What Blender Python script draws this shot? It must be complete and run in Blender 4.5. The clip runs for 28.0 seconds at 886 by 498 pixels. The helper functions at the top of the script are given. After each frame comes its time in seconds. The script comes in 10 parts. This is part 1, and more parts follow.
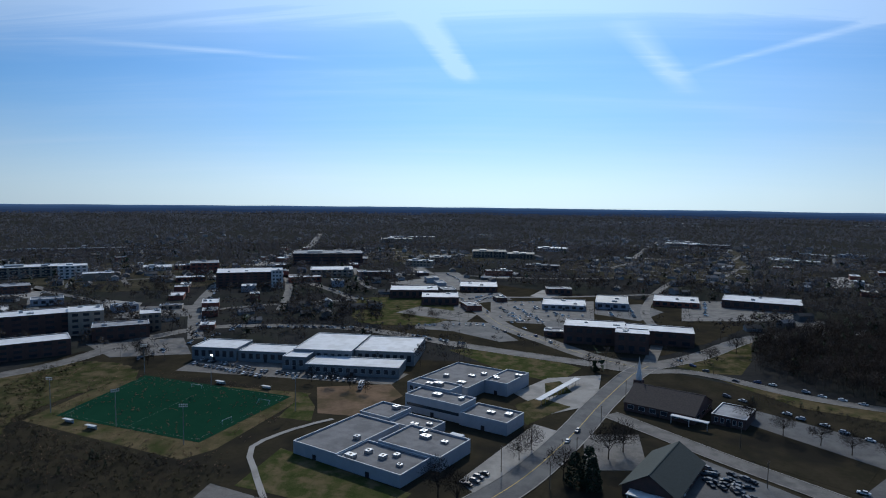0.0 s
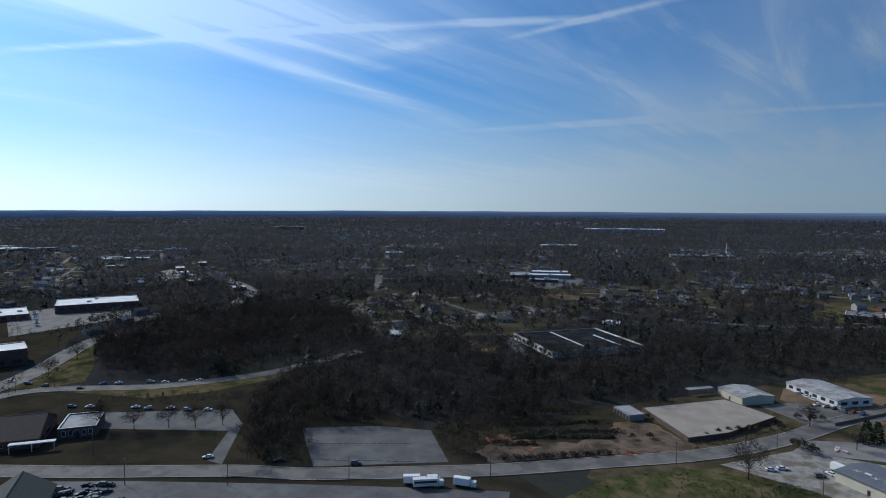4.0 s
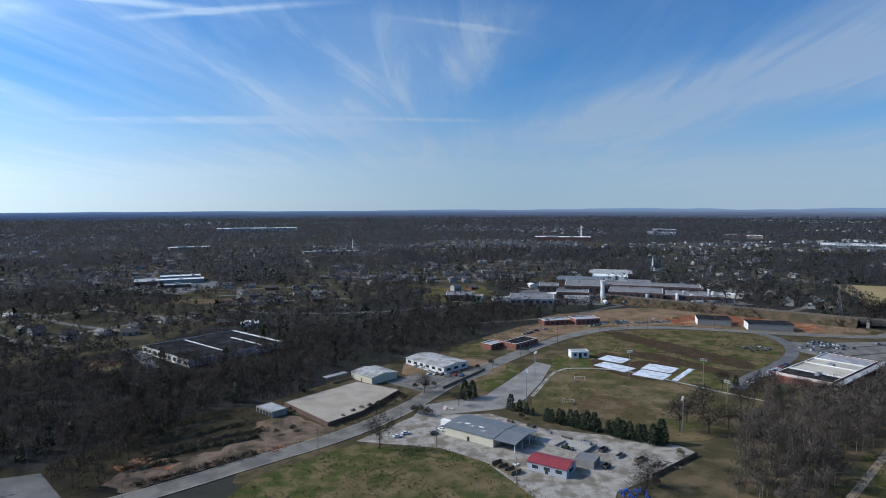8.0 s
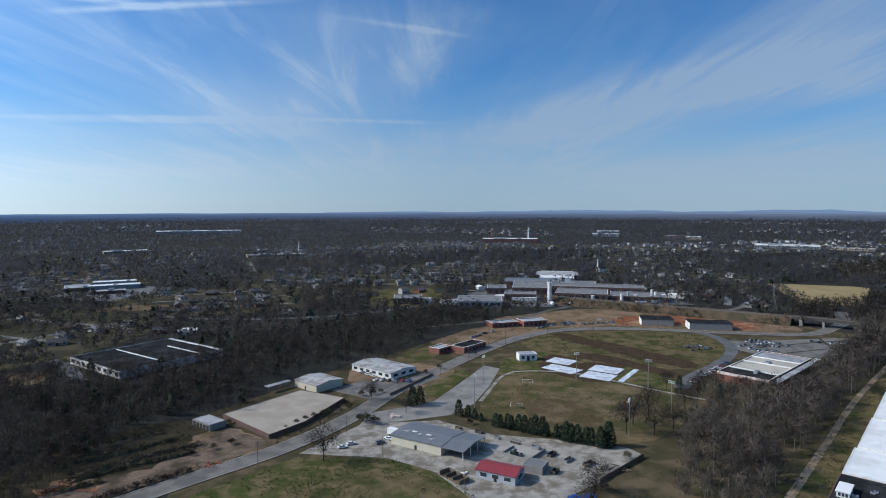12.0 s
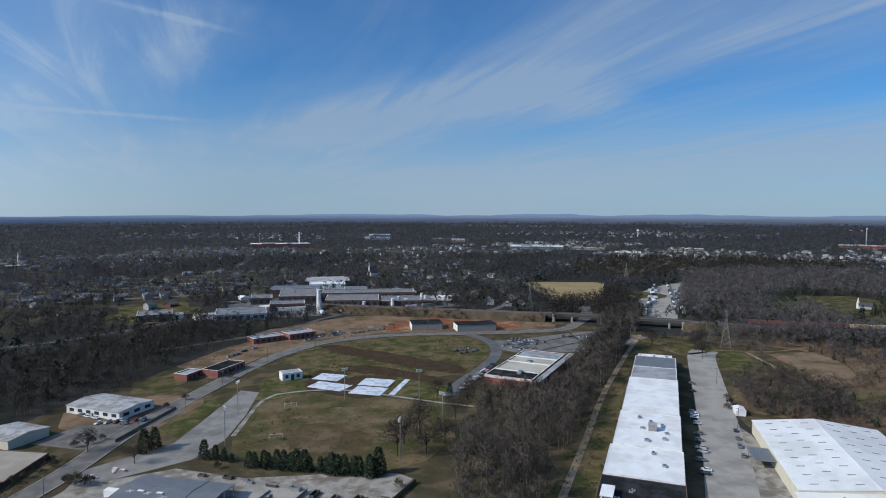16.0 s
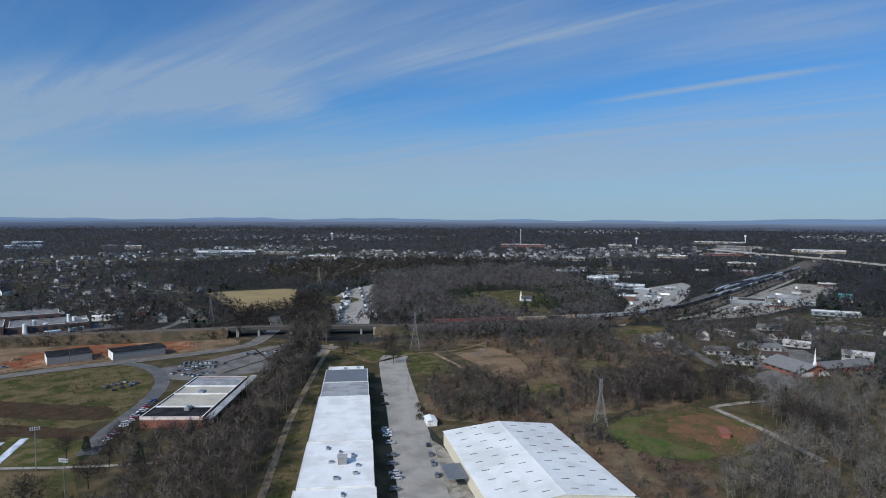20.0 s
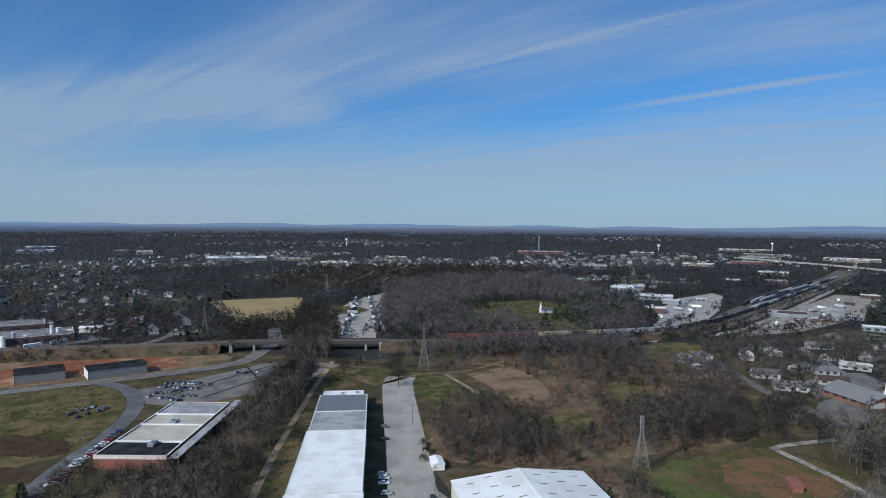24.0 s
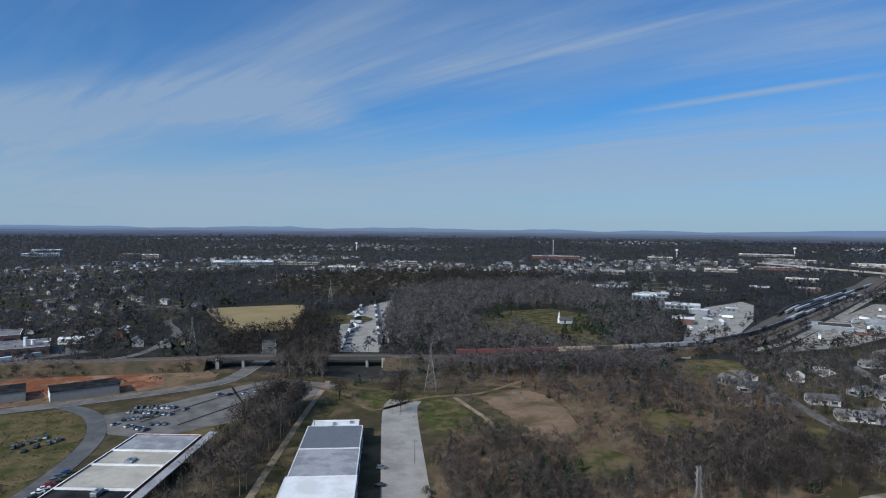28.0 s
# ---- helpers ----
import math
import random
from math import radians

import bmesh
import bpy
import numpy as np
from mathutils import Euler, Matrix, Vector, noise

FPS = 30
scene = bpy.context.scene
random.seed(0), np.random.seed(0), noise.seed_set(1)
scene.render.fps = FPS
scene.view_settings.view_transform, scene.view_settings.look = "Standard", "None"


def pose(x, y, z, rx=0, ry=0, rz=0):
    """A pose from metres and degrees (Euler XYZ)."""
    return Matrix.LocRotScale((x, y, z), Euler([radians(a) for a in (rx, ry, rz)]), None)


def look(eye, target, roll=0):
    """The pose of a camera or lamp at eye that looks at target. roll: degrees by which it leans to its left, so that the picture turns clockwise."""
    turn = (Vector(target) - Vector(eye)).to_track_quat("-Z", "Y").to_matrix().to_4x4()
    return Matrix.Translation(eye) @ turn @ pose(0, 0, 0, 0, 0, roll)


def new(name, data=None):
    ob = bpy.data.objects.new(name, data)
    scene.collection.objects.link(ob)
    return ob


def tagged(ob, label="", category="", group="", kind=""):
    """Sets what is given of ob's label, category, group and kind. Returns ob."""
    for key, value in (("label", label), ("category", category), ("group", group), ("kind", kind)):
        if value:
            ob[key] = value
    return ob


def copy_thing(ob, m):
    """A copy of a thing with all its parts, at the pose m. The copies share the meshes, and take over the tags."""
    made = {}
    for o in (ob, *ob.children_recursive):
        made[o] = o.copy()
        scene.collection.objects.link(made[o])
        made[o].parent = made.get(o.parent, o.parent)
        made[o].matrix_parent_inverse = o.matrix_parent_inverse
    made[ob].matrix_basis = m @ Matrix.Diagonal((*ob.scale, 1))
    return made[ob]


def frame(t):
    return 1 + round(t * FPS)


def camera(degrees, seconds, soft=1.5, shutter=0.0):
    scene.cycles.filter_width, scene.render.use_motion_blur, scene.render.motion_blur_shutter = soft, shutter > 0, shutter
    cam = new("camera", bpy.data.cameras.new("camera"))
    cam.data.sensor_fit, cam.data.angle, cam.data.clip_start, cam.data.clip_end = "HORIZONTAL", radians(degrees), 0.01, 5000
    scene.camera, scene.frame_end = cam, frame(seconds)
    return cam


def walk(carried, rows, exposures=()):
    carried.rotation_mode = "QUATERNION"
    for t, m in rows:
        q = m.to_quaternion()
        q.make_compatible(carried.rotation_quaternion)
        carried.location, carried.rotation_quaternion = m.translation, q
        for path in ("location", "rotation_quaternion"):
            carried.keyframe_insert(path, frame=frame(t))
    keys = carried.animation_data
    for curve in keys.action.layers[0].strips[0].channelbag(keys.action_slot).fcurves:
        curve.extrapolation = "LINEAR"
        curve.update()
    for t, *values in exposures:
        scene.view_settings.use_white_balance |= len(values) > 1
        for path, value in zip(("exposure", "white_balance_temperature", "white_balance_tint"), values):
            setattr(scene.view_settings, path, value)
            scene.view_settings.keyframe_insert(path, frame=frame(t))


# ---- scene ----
cam = camera(70.8, 28.0, soft=1.05)
PATH = [
    (0, (-0.04, 2.53, 108.89), (-99.57, -3.58, 101.31), 0.61),
    (0.5, (0.48, 1.98, 109.40), (-98.38, 15.03, 101.86), 0.60),
    (1, (-0.07, 1.19, 109.28), (-95.45, 30.31, 101.93), 0.61),
    (1.5, (-0.45, 1.08, 109.33), (-91.96, 40.72, 102.02), 0.57),
    (2, (-0.34, 1.11, 109.34), (-86.83, 50.77, 102.09), 0.49),
    (2.5, (-0.28, 0.62, 109.15), (-80.54, 59.84, 102.03), 0.36),
    (3, (-0.34, 0.33, 109.02), (-74.06, 67.52, 101.95), 0.32),
    (3.5, (-0.36, -0.04, 109.09), (-67.22, 73.99, 102.08), 0.29),
    (4, (-0.37, -0.33, 108.99), (-60.18, 79.51, 102.01), 0.25),
    (4.5, (-0.50, -0.37, 108.83), (-53.79, 83.96, 101.85), 0.24),
    (6.5, (0.27, -2.66, 109.61), (-28.20, 92.94, 102.54), 0.03),
    (7, (0.43, -2.65, 109.59), (-20.96, 94.78, 102.50), -0.02),
    (7.5, (0.48, -2.74, 109.59), (-13.46, 96.03, 102.50), -0.08),
    (8, (0.31, -2.75, 109.38), (-6.80, 96.75, 102.31), -0.13),
    (8.5, (0.10, -3.06, 109.66), (-4.05, 96.60, 102.55), -0.14),
    (9, (-0.05, -3.07, 109.81), (-2.69, 96.65, 102.70), -0.14),
    (9.5, (0.07, -3.28, 109.87), (-1.65, 96.45, 102.79), -0.17),
    (10, (-0.12, -2.81, 110.08), (-1.22, 96.92, 102.84), -0.13),
    (10.5, (-0.12, -1.42, 110.03), (-0.85, 98.32, 102.84), -0.17),
    (11, (0.00, 0.00, 110.00), (0.00, 99.76, 103.10), -0.21),
    (11.5, (0.26, 1.87, 109.86), (0.91, 101.64, 103.05), -0.17),
    (13.5, (5.06, 14.24, 109.25), (6.69, 114.01, 102.76), -0.01),
    (14, (5.69, 18.40, 109.19), (7.54, 118.18, 102.83), -0.01),
    (14.5, (7.56, 23.10, 109.31), (13.11, 122.75, 103.01), 0.01),
    (15, (9.30, 27.96, 109.62), (26.63, 126.24, 103.27), 0.03),
    (15.5, (11.58, 33.18, 109.30), (40.71, 128.64, 103.00), 0.06),
    (16, (13.72, 38.37, 108.83), (49.83, 131.42, 102.68), 0.12),
    (16.5, (17.37, 42.94, 108.88), (59.81, 133.28, 102.78), 0.15),
    (17, (20.85, 47.82, 108.69), (73.45, 132.66, 102.65), 0.08),
    (17.5, (24.23, 53.34, 108.51), (87.29, 130.72, 102.48), 0.03),
    (18, (28.60, 58.32, 108.33), (95.31, 132.58, 102.39), 0.11),
    (18.5, (33.43, 62.53, 107.86), (104.64, 132.50, 102.11), 0.08),
    (19, (38.24, 66.84, 107.72), (112.70, 133.35, 102.08), 0.12),
    (19.5, (43.44, 70.99, 107.37), (118.30, 137.07, 101.87), 0.23),
    (20, (49.11, 74.59, 107.10), (123.97, 140.67, 101.72), 0.30),
    (20.5, (54.80, 78.35, 106.77), (129.59, 144.52, 101.48), 0.41),
    (22.5, (76.47, 92.77, 106.06), (150.22, 160.12, 101.28), 0.55),
    (23, (81.20, 97.08, 105.88), (154.71, 164.72, 101.25), 0.51),
    (23.5, (85.45, 101.37, 105.79), (158.73, 169.26, 101.27), 0.48),
    (24, (89.52, 105.97, 105.77), (162.58, 174.11, 101.36), 0.47),
    (24.5, (93.39, 110.22, 105.94), (166.25, 178.57, 101.57), 0.36),
    (25, (97.80, 114.73, 105.78), (170.44, 183.33, 101.52), 0.36),
    (25.5, (102.77, 119.37, 105.27), (175.24, 188.16, 101.12), 0.13),
    (26, (107.24, 123.80, 105.33), (179.63, 192.68, 101.20), 0.23),
    (26.5, (112.00, 127.79, 105.39), (184.28, 196.78, 101.34), 0.34),
    (27, (117.22, 131.61, 105.38), (189.31, 200.80, 101.37), 0.39),
    (27.5, (122.59, 135.49, 105.45), (194.47, 204.90, 101.50), 0.47),
    (28, (128.05, 139.60, 105.06), (199.78, 209.17, 101.24), 0.56),
]
walk(cam, [(t, look(eye, target, roll)) for t, eye, target, roll in PATH], exposures=[(0.0, -1.04, 5800, 10), (1.0, -1.12, 5820, 10), (3.0, -0.92, 5860, 10), (8.0, -0.14, 6010, 10.5), (17.0, -0.27, 6090, 10.5), (28.0, -0.26, 6010, 10.5)])

# ---- light ----
SUN_AZ, SUN_EL = 88.0, 34.0          # degrees to the left of +y, and above the horizon
sun_way = Vector((-math.sin(radians(SUN_AZ)) * math.cos(radians(SUN_EL)),
                  math.cos(radians(SUN_AZ)) * math.cos(radians(SUN_EL)), math.sin(radians(SUN_EL))))
sun = new("sun", bpy.data.lights.new("sun", "SUN"))
sun.data.energy, sun.data.angle, sun.data.color = 4.4, radians(0.53), (1.0, 0.92, 0.775)
sun.matrix_world = look((0, 0, 400), Vector((0, 0, 400)) - sun_way)

world = bpy.data.worlds.new("world")
scene.world = world
world.use_nodes = True
wn, wl = world.node_tree.nodes, world.node_tree.links
wn.clear()


def wnode(kind, **values):
    n = wn.new(kind)
    for key, value in values.items():
        n.inputs[key].default_value = value
    return n


def wmath(op, a, b=None, clamp=False):
    n = wn.new("ShaderNodeMath")
    n.operation, n.use_clamp = op, clamp
    for k, v in enumerate((a, b)):
        if v is None:
            continue
        if isinstance(v, (int, float)):
            n.inputs[k].default_value = v
        else:
            wl.new(v, n.inputs[k])
    return n.outputs[0]


sky = wn.new("ShaderNodeTexSky")
sky.sky_type, sky.sun_disc = "NISHITA", False
sky.sun_elevation, sky.sun_rotation = radians(SUN_EL), radians(-SUN_AZ)
sky.altitude, sky.air_density, sky.dust_density, sky.ozone_density = 300, 1.0, 0.35, 4.0
coord = wn.new("ShaderNodeTexCoord")
sep = wn.new("ShaderNodeSeparateXYZ")
wl.new(coord.outputs["Generated"], sep.inputs[0])
dx, dy, dz = sep.outputs
# the cloud layer: the place where a ray meets a flat sheet high above
up = wmath("MAXIMUM", dz, 0.02)
cx, cy = wmath("DIVIDE", dx, wmath("ADD", up, 0.06)), wmath("DIVIDE", dy, wmath("ADD", up, 0.06))


def wisps(angle, sx, sy, scale, detail, rough, lo, hi, distort=0.6, ox=0.0):
    comb = wn.new("ShaderNodeCombineXYZ")
    wl.new(cx, comb.inputs[0]), wl.new(cy, comb.inputs[1])
    mapping = wn.new("ShaderNodeMapping")
    mapping.inputs["Rotation"].default_value = (0, 0, radians(angle))
    mapping.inputs["Scale"].default_value = (sx, sy, 1)
    mapping.inputs["Location"].default_value = (ox, ox * 0.37, 0)
    wl.new(comb.outputs[0], mapping.inputs[0])
    n = wnode("ShaderNodeTexNoise", Scale=scale, Detail=detail, Roughness=rough, Distortion=distort)
    wl.new(mapping.outputs[0], n.inputs["Vector"])
    ramp = wn.new("ShaderNodeMapRange")
    ramp.interpolation_type = "SMOOTHSTEP"
    ramp.inputs["From Min"].default_value, ramp.inputs["From Max"].default_value = lo, hi
    wl.new(n.outputs[0], ramp.inputs[0])
    return ramp.outputs[0]


veil = wisps(-12, 1.0, 0.16, 1.0, 8, 0.58, 0.46, 0.80)
streak = wisps(-12, 1.6, 0.22, 1.5, 9, 0.62, 0.40, 0.78, 0.9, 3.1)
soft_veil = wisps(20, 0.5, 0.5, 0.45, 4, 0.5, 0.40, 0.70, 0.2, 7.7)


def trail(p, q, width, strength):
    """A vapour trail: a thin band along the line through p and q on the cloud sheet, broken up by noise."""
    d = Vector(q) - Vector(p)
    length = d.length
    d /= length
    along = wmath("ADD", wmath("MULTIPLY", wmath("SUBTRACT", cx, p[0]), d.x), wmath("MULTIPLY", wmath("SUBTRACT", cy, p[1]), d.y))
    across = wmath("ABSOLUTE", wmath("ADD", wmath("MULTIPLY", wmath("SUBTRACT", cx, p[0]), -d.y), wmath("MULTIPLY", wmath("SUBTRACT", cy, p[1]), d.x)))
    band = wmath("SUBTRACT", 1.0, wmath("DIVIDE", across, width), True)
    ends = wmath("MULTIPLY", wmath("MULTIPLY", along, 2.0, True), wmath("MULTIPLY", wmath("SUBTRACT", length, along), 2.0, True))
    return wmath("MULTIPLY", wmath("MULTIPLY", band, ends), wmath("MULTIPLY", wmath("ADD", streak, 0.45), strength))


cover = wmath("ADD", wmath("MULTIPLY", veil, 0.34), wmath("MULTIPLY", streak, 0.13))
cover = wmath("ADD", cover, wmath("MULTIPLY", soft_veil, 0.26))
cover = wmath("ADD", cover, trail((-2.58, -0.33), (-4.08, -0.09), 0.10, 2.1))
cover = wmath("ADD", cover, trail((-2.85, 0.58), (-4.33, 1.39), 0.11, 1.3))
cover = wmath("ADD", cover, trail((-2.96, -2.17), (-3.53, -0.81), 0.07, 0.7))
cover = wmath("ADD", cover, trail((-3.39, 1.41), (-2.89, 1.72), 0.07, 0.9))
cover = wmath("ADD", cover, trail((-3.88, 1.11), (-0.99, 2.73), 0.07, 0.9))
cover = wmath("ADD", cover, trail((-2.51, 2.43), (-1.61, 2.47), 0.12, 0.8))
cover = wmath("ADD", cover, trail((-2.61, 2.66), (-2.25, 2.7), 0.06, 0.8))
cover = wmath("ADD", cover, trail((-2.72, 1.83), (-3.14, 4.69), 0.25, 0.8))
cover = wmath("ADD", cover, trail((-3.17, 4.74), (-1.15, 5.14), 0.14, 0.9))
cover = wmath("ADD", cover, trail((-1.67, 2.66), (-0.47, 2.58), 0.05, 1.0))
cover = wmath("ADD", cover, trail((-0.5, 2.74), (0.26, 3.09), 0.05, 0.9))
cover = wmath("ADD", cover, trail((-3.45, 4.57), (0.17, 5.22), 0.12, 0.8))
cover = wmath("ADD", cover, trail((3.74, 2.21), (3.76, 0.43), 0.1, 0.9))
cover = wmath("ADD", cover, trail((3.52, 2.44), (3.58, 2.26), 0.12, 1.1))
cover = wmath("ADD", cover, trail((0.3, 7.4), (3.0, 0.2), 0.75, 0.55))
cover = wmath("ADD", cover, trail((6.2, 13.0), (5.4, -2.0), 1.9, 0.55))
cover = wmath("ADD", cover, trail((-2.1, 1.6), (-0.8, 7.0), 0.55, 0.42))
cover = wmath("ADD", cover, trail((-2.25, -3.2), (-2.4, 2.8), 0.62, 0.75))
cover = wmath("ADD", cover, trail((3.4, 12.0), (7.6, -1.0), 2.6, 1.1))
cover = wmath("ADD", cover, trail((0.3, 6.4), (2.6, 3.2), 1.0, 0.9))
cover = wmath("ADD", cover, trail((-2.5, -3.6), (-2.5, 2.2), 0.9, 0.9))
cover = wmath("ADD", cover, trail((-8.0, 7.5), (7.0, 8.8), 3.2, 0.9))
cover = wmath("ADD", cover, trail((-1.6, 6.0), (-0.2, 2.4), 0.9, 0.95))
cover = wmath("MINIMUM", cover, 0.85)
# pale haze low over the horizon
low = wn.new("ShaderNodeMapRange")
low.interpolation_type = "SMOOTHSTEP"
low.inputs["From Min"].default_value, low.inputs["From Max"].default_value = 0.23, 0.0
low.inputs["To Max"].default_value = 0.90
wl.new(dz, low.inputs[0])
blend = wn.new("ShaderNodeMixRGB")
dot = wn.new("ShaderNodeVectorMath")
dot.operation = "DOT_PRODUCT"
dot.inputs[1].default_value = sun_way
wl.new(coord.outputs["Generated"], dot.inputs[0])
milky = wmath("MULTIPLY", wmath("POWER", wmath("MAXIMUM", dot.outputs["Value"], 0.0), 3.0), 0.5)
clear_sky = wmath("MULTIPLY", wmath("SUBTRACT", 1.0, cover), wmath("MULTIPLY", wmath("SUBTRACT", 1.0, low.outputs[0]), wmath("SUBTRACT", 1.0, milky)))
wl.new(wmath("SUBTRACT", 1.0, clear_sky), blend.inputs[0])
tint = wn.new("ShaderNodeMixRGB")
tint.blend_type = "MULTIPLY"
tint.inputs[0].default_value = 1.0
tint.inputs[2].default_value = (0.318, 0.855, 1.24, 1)
wl.new(sky.outputs[0], tint.inputs[1])
wl.new(tint.outputs[0], blend.inputs[1])
white = wn.new("ShaderNodeMixRGB")
white.blend_type = "MIX"
white.inputs[0].default_value = 0.84
cream = wn.new("ShaderNodeMixRGB")
cream.inputs[1].default_value, cream.inputs[2].default_value = (4.85, 6.08, 7.5, 1), (8.5, 8.8, 8.6, 1)
wl.new(cream.outputs[0], white.inputs[2])
wl.new(tint.outputs[0], white.inputs[1])
# near the horizon the haze is thick and whiter, above all towards the sun
thick = wn.new("ShaderNodeMapRange")
thick.interpolation_type = "SMOOTHSTEP"
thick.inputs["From Min"].default_value, thick.inputs["From Max"].default_value = 0.13, -0.01
wl.new(dz, thick.inputs[0])
wl.new(wmath("MULTIPLY", thick.outputs[0], wmath("ADD", 0.12, wmath("MULTIPLY", wmath("MAXIMUM", dot.outputs["Value"], 0.0), 0.95)), True), cream.inputs[0])
# cloud and haze are brighter towards the sun
glow = wmath("ADD", 0.86, wmath("MULTIPLY", wmath("POWER", wmath("MAXIMUM", dot.outputs["Value"], 0.0), 1.6), 0.95))
lit = wn.new("ShaderNodeMixRGB")
lit.blend_type = "MULTIPLY"
lit.inputs[0].default_value = 1.0
wl.new(white.outputs[0], lit.inputs[1])
wl.new(glow, lit.inputs[2])
wl.new(lit.outputs[0], blend.inputs[2])
# the whole sky is brighter round the sun
aureole = wmath("ADD", 1.0, wmath("MULTIPLY", wmath("POWER", wmath("MAXIMUM", dot.outputs["Value"], 0.0), 3.0), 0.8))
near_sun = wn.new("ShaderNodeMixRGB")
near_sun.blend_type = "MULTIPLY"
near_sun.inputs[0].default_value = 1.0
wl.new(blend.outputs[0], near_sun.inputs[1])
wl.new(aureole, near_sun.inputs[2])
bg = wn.new("ShaderNodeBackground")
bg.inputs["Strength"].default_value = 0.098
wl.new(near_sun.outputs[0], bg.inputs["Color"])
wout = wn.new("ShaderNodeOutputWorld")
wl.new(bg.outputs[0], wout.inputs["Surface"])

# ---- materials ----
MATS = {}


def surf(name, a, b=None, scale=0.4, rough=0.85, metal=0.0, bump=0.0, fine=6.0, stain=None, stain_scale=0.05, island=0.0, random_tint=0.0, glass=0.0, ribs=0.0, thin=0.0, sheer=0.0):
    """A surface with two colours mixed by coarse and fine noise, stains, and relief."""
    if name in MATS:
        return MATS[name]
    m = bpy.data.materials.new(name)
    m.use_nodes = True
    nt = m.node_tree
    n, l = nt.nodes, nt.links
    p = n["Principled BSDF"]
    p.inputs["Roughness"].default_value, p.inputs["Metallic"].default_value = rough, metal
    if rough >= 0.94:
        p.inputs["Specular IOR Level"].default_value = 0.0
    b = b or tuple(v * 0.8 for v in a)
    tc = n.new("ShaderNodeTexCoord")
    n1, n2 = n.new("ShaderNodeTexNoise"), n.new("ShaderNodeTexNoise")
    n1.inputs["Scale"].default_value, n1.inputs["Detail"].default_value = scale, 6
    n2.inputs["Scale"].default_value, n2.inputs["Detail"].default_value = scale * fine, 4
    for k in (n1, n2):
        l.new(tc.outputs["Object"], k.inputs["Vector"])
    add = n.new("ShaderNodeMath")
    add.operation = "MULTIPLY_ADD"
    l.new(n1.outputs[0], add.inputs[0])
    add.inputs[1].default_value = 0.6
    half = n.new("ShaderNodeMath")
    half.operation = "MULTIPLY"
    half.inputs[1].default_value = 0.4
    l.new(n2.outputs[0], half.inputs[0])
    l.new(half.outputs[0], add.inputs[2])
    ramp = n.new("ShaderNodeMapRange")
    ramp.inputs["From Min"].default_value, ramp.inputs["From Max"].default_value = 0.40, 0.60
    l.new(add.outputs[0], ramp.inputs[0])
    mix = n.new("ShaderNodeMixRGB")
    mix.inputs[1].default_value, mix.inputs[2].default_value = (*a, 1), (*b, 1)
    l.new(ramp.outputs[0], mix.inputs[0])
    col = mix.outputs[0]
    if stain:
        n3 = n.new("ShaderNodeTexNoise")
        n3.inputs["Scale"].default_value, n3.inputs["Detail"].default_value, n3.inputs["Roughness"].default_value = stain_scale, 5, 0.6
        l.new(tc.outputs["Object"], n3.inputs["Vector"])
        r3 = n.new("ShaderNodeMapRange")
        r3.inputs["From Min"].default_value, r3.inputs["From Max"].default_value = 0.47, 0.62
        l.new(n3.outputs[0], r3.inputs[0])
        m3 = n.new("ShaderNodeMixRGB")
        l.new(r3.outputs[0], m3.inputs[0]), l.new(col, m3.inputs[1])
        m3.inputs[2].default_value = (*stain, 1)
        col = m3.outputs[0]
    if ribs:
        wv = n.new("ShaderNodeTexWave")
        wv.inputs["Scale"].default_value = ribs
        l.new(tc.outputs["Object"], wv.inputs["Vector"])
        mr = n.new("ShaderNodeMixRGB")
        mr.blend_type = "MULTIPLY"
        mr.inputs[0].default_value = 0.35
        l.new(col, mr.inputs[1]), l.new(wv.outputs[0], mr.inputs[2])
        col = mr.outputs[0]
    if island or random_tint:
        src = n.new("ShaderNodeNewGeometry").outputs["Random Per Island"] if island else n.new("ShaderNodeObjectInfo").outputs["Random"]
        amount = island or random_tint
        rr = n.new("ShaderNodeMapRange")
        rr.inputs["To Min"].default_value, rr.inputs["To Max"].default_value = 1 - amount, 1 + amount
        l.new(src, rr.inputs[0])
        mm = n.new("ShaderNodeMixRGB")
        mm.blend_type = "MULTIPLY"
        mm.inputs[0].default_value = 1
        l.new(col, mm.inputs[1]), l.new(rr.outputs[0], mm.inputs[2])
        col = mm.outputs[0]
    l.new(col, p.inputs["Base Color"])
    if bump:
        bn = n.new("ShaderNodeBump")
        bn.inputs["Strength"].default_value, bn.inputs["Distance"].default_value = 0.6, bump
        l.new(n2.outputs[0], bn.inputs["Height"])
        l.new(bn.outputs[0], p.inputs["Normal"])
    if thin:
        tl_ = n.new("ShaderNodeBsdfTranslucent")
        l.new(col, tl_.inputs["Color"])
        mx = n.new("ShaderNodeMixShader")
        mx.inputs[0].default_value = thin
        l.new(p.outputs[0], mx.inputs[1]), l.new(tl_.outputs[0], mx.inputs[2])
        l.new(mx.outputs[0], n["Material Output"].inputs["Surface"])
    if sheer:
        last = n["Material Output"].inputs["Surface"]
        clear = n.new("ShaderNodeBsdfTransparent")
        gaps = n.new("ShaderNodeMixShader")
        gaps.inputs[0].default_value = sheer
        l.new(last.links[0].from_socket, gaps.inputs[1]), l.new(clear.outputs[0], gaps.inputs[2])
        l.new(gaps.outputs[0], last)
    MATS[name] = m
    return m


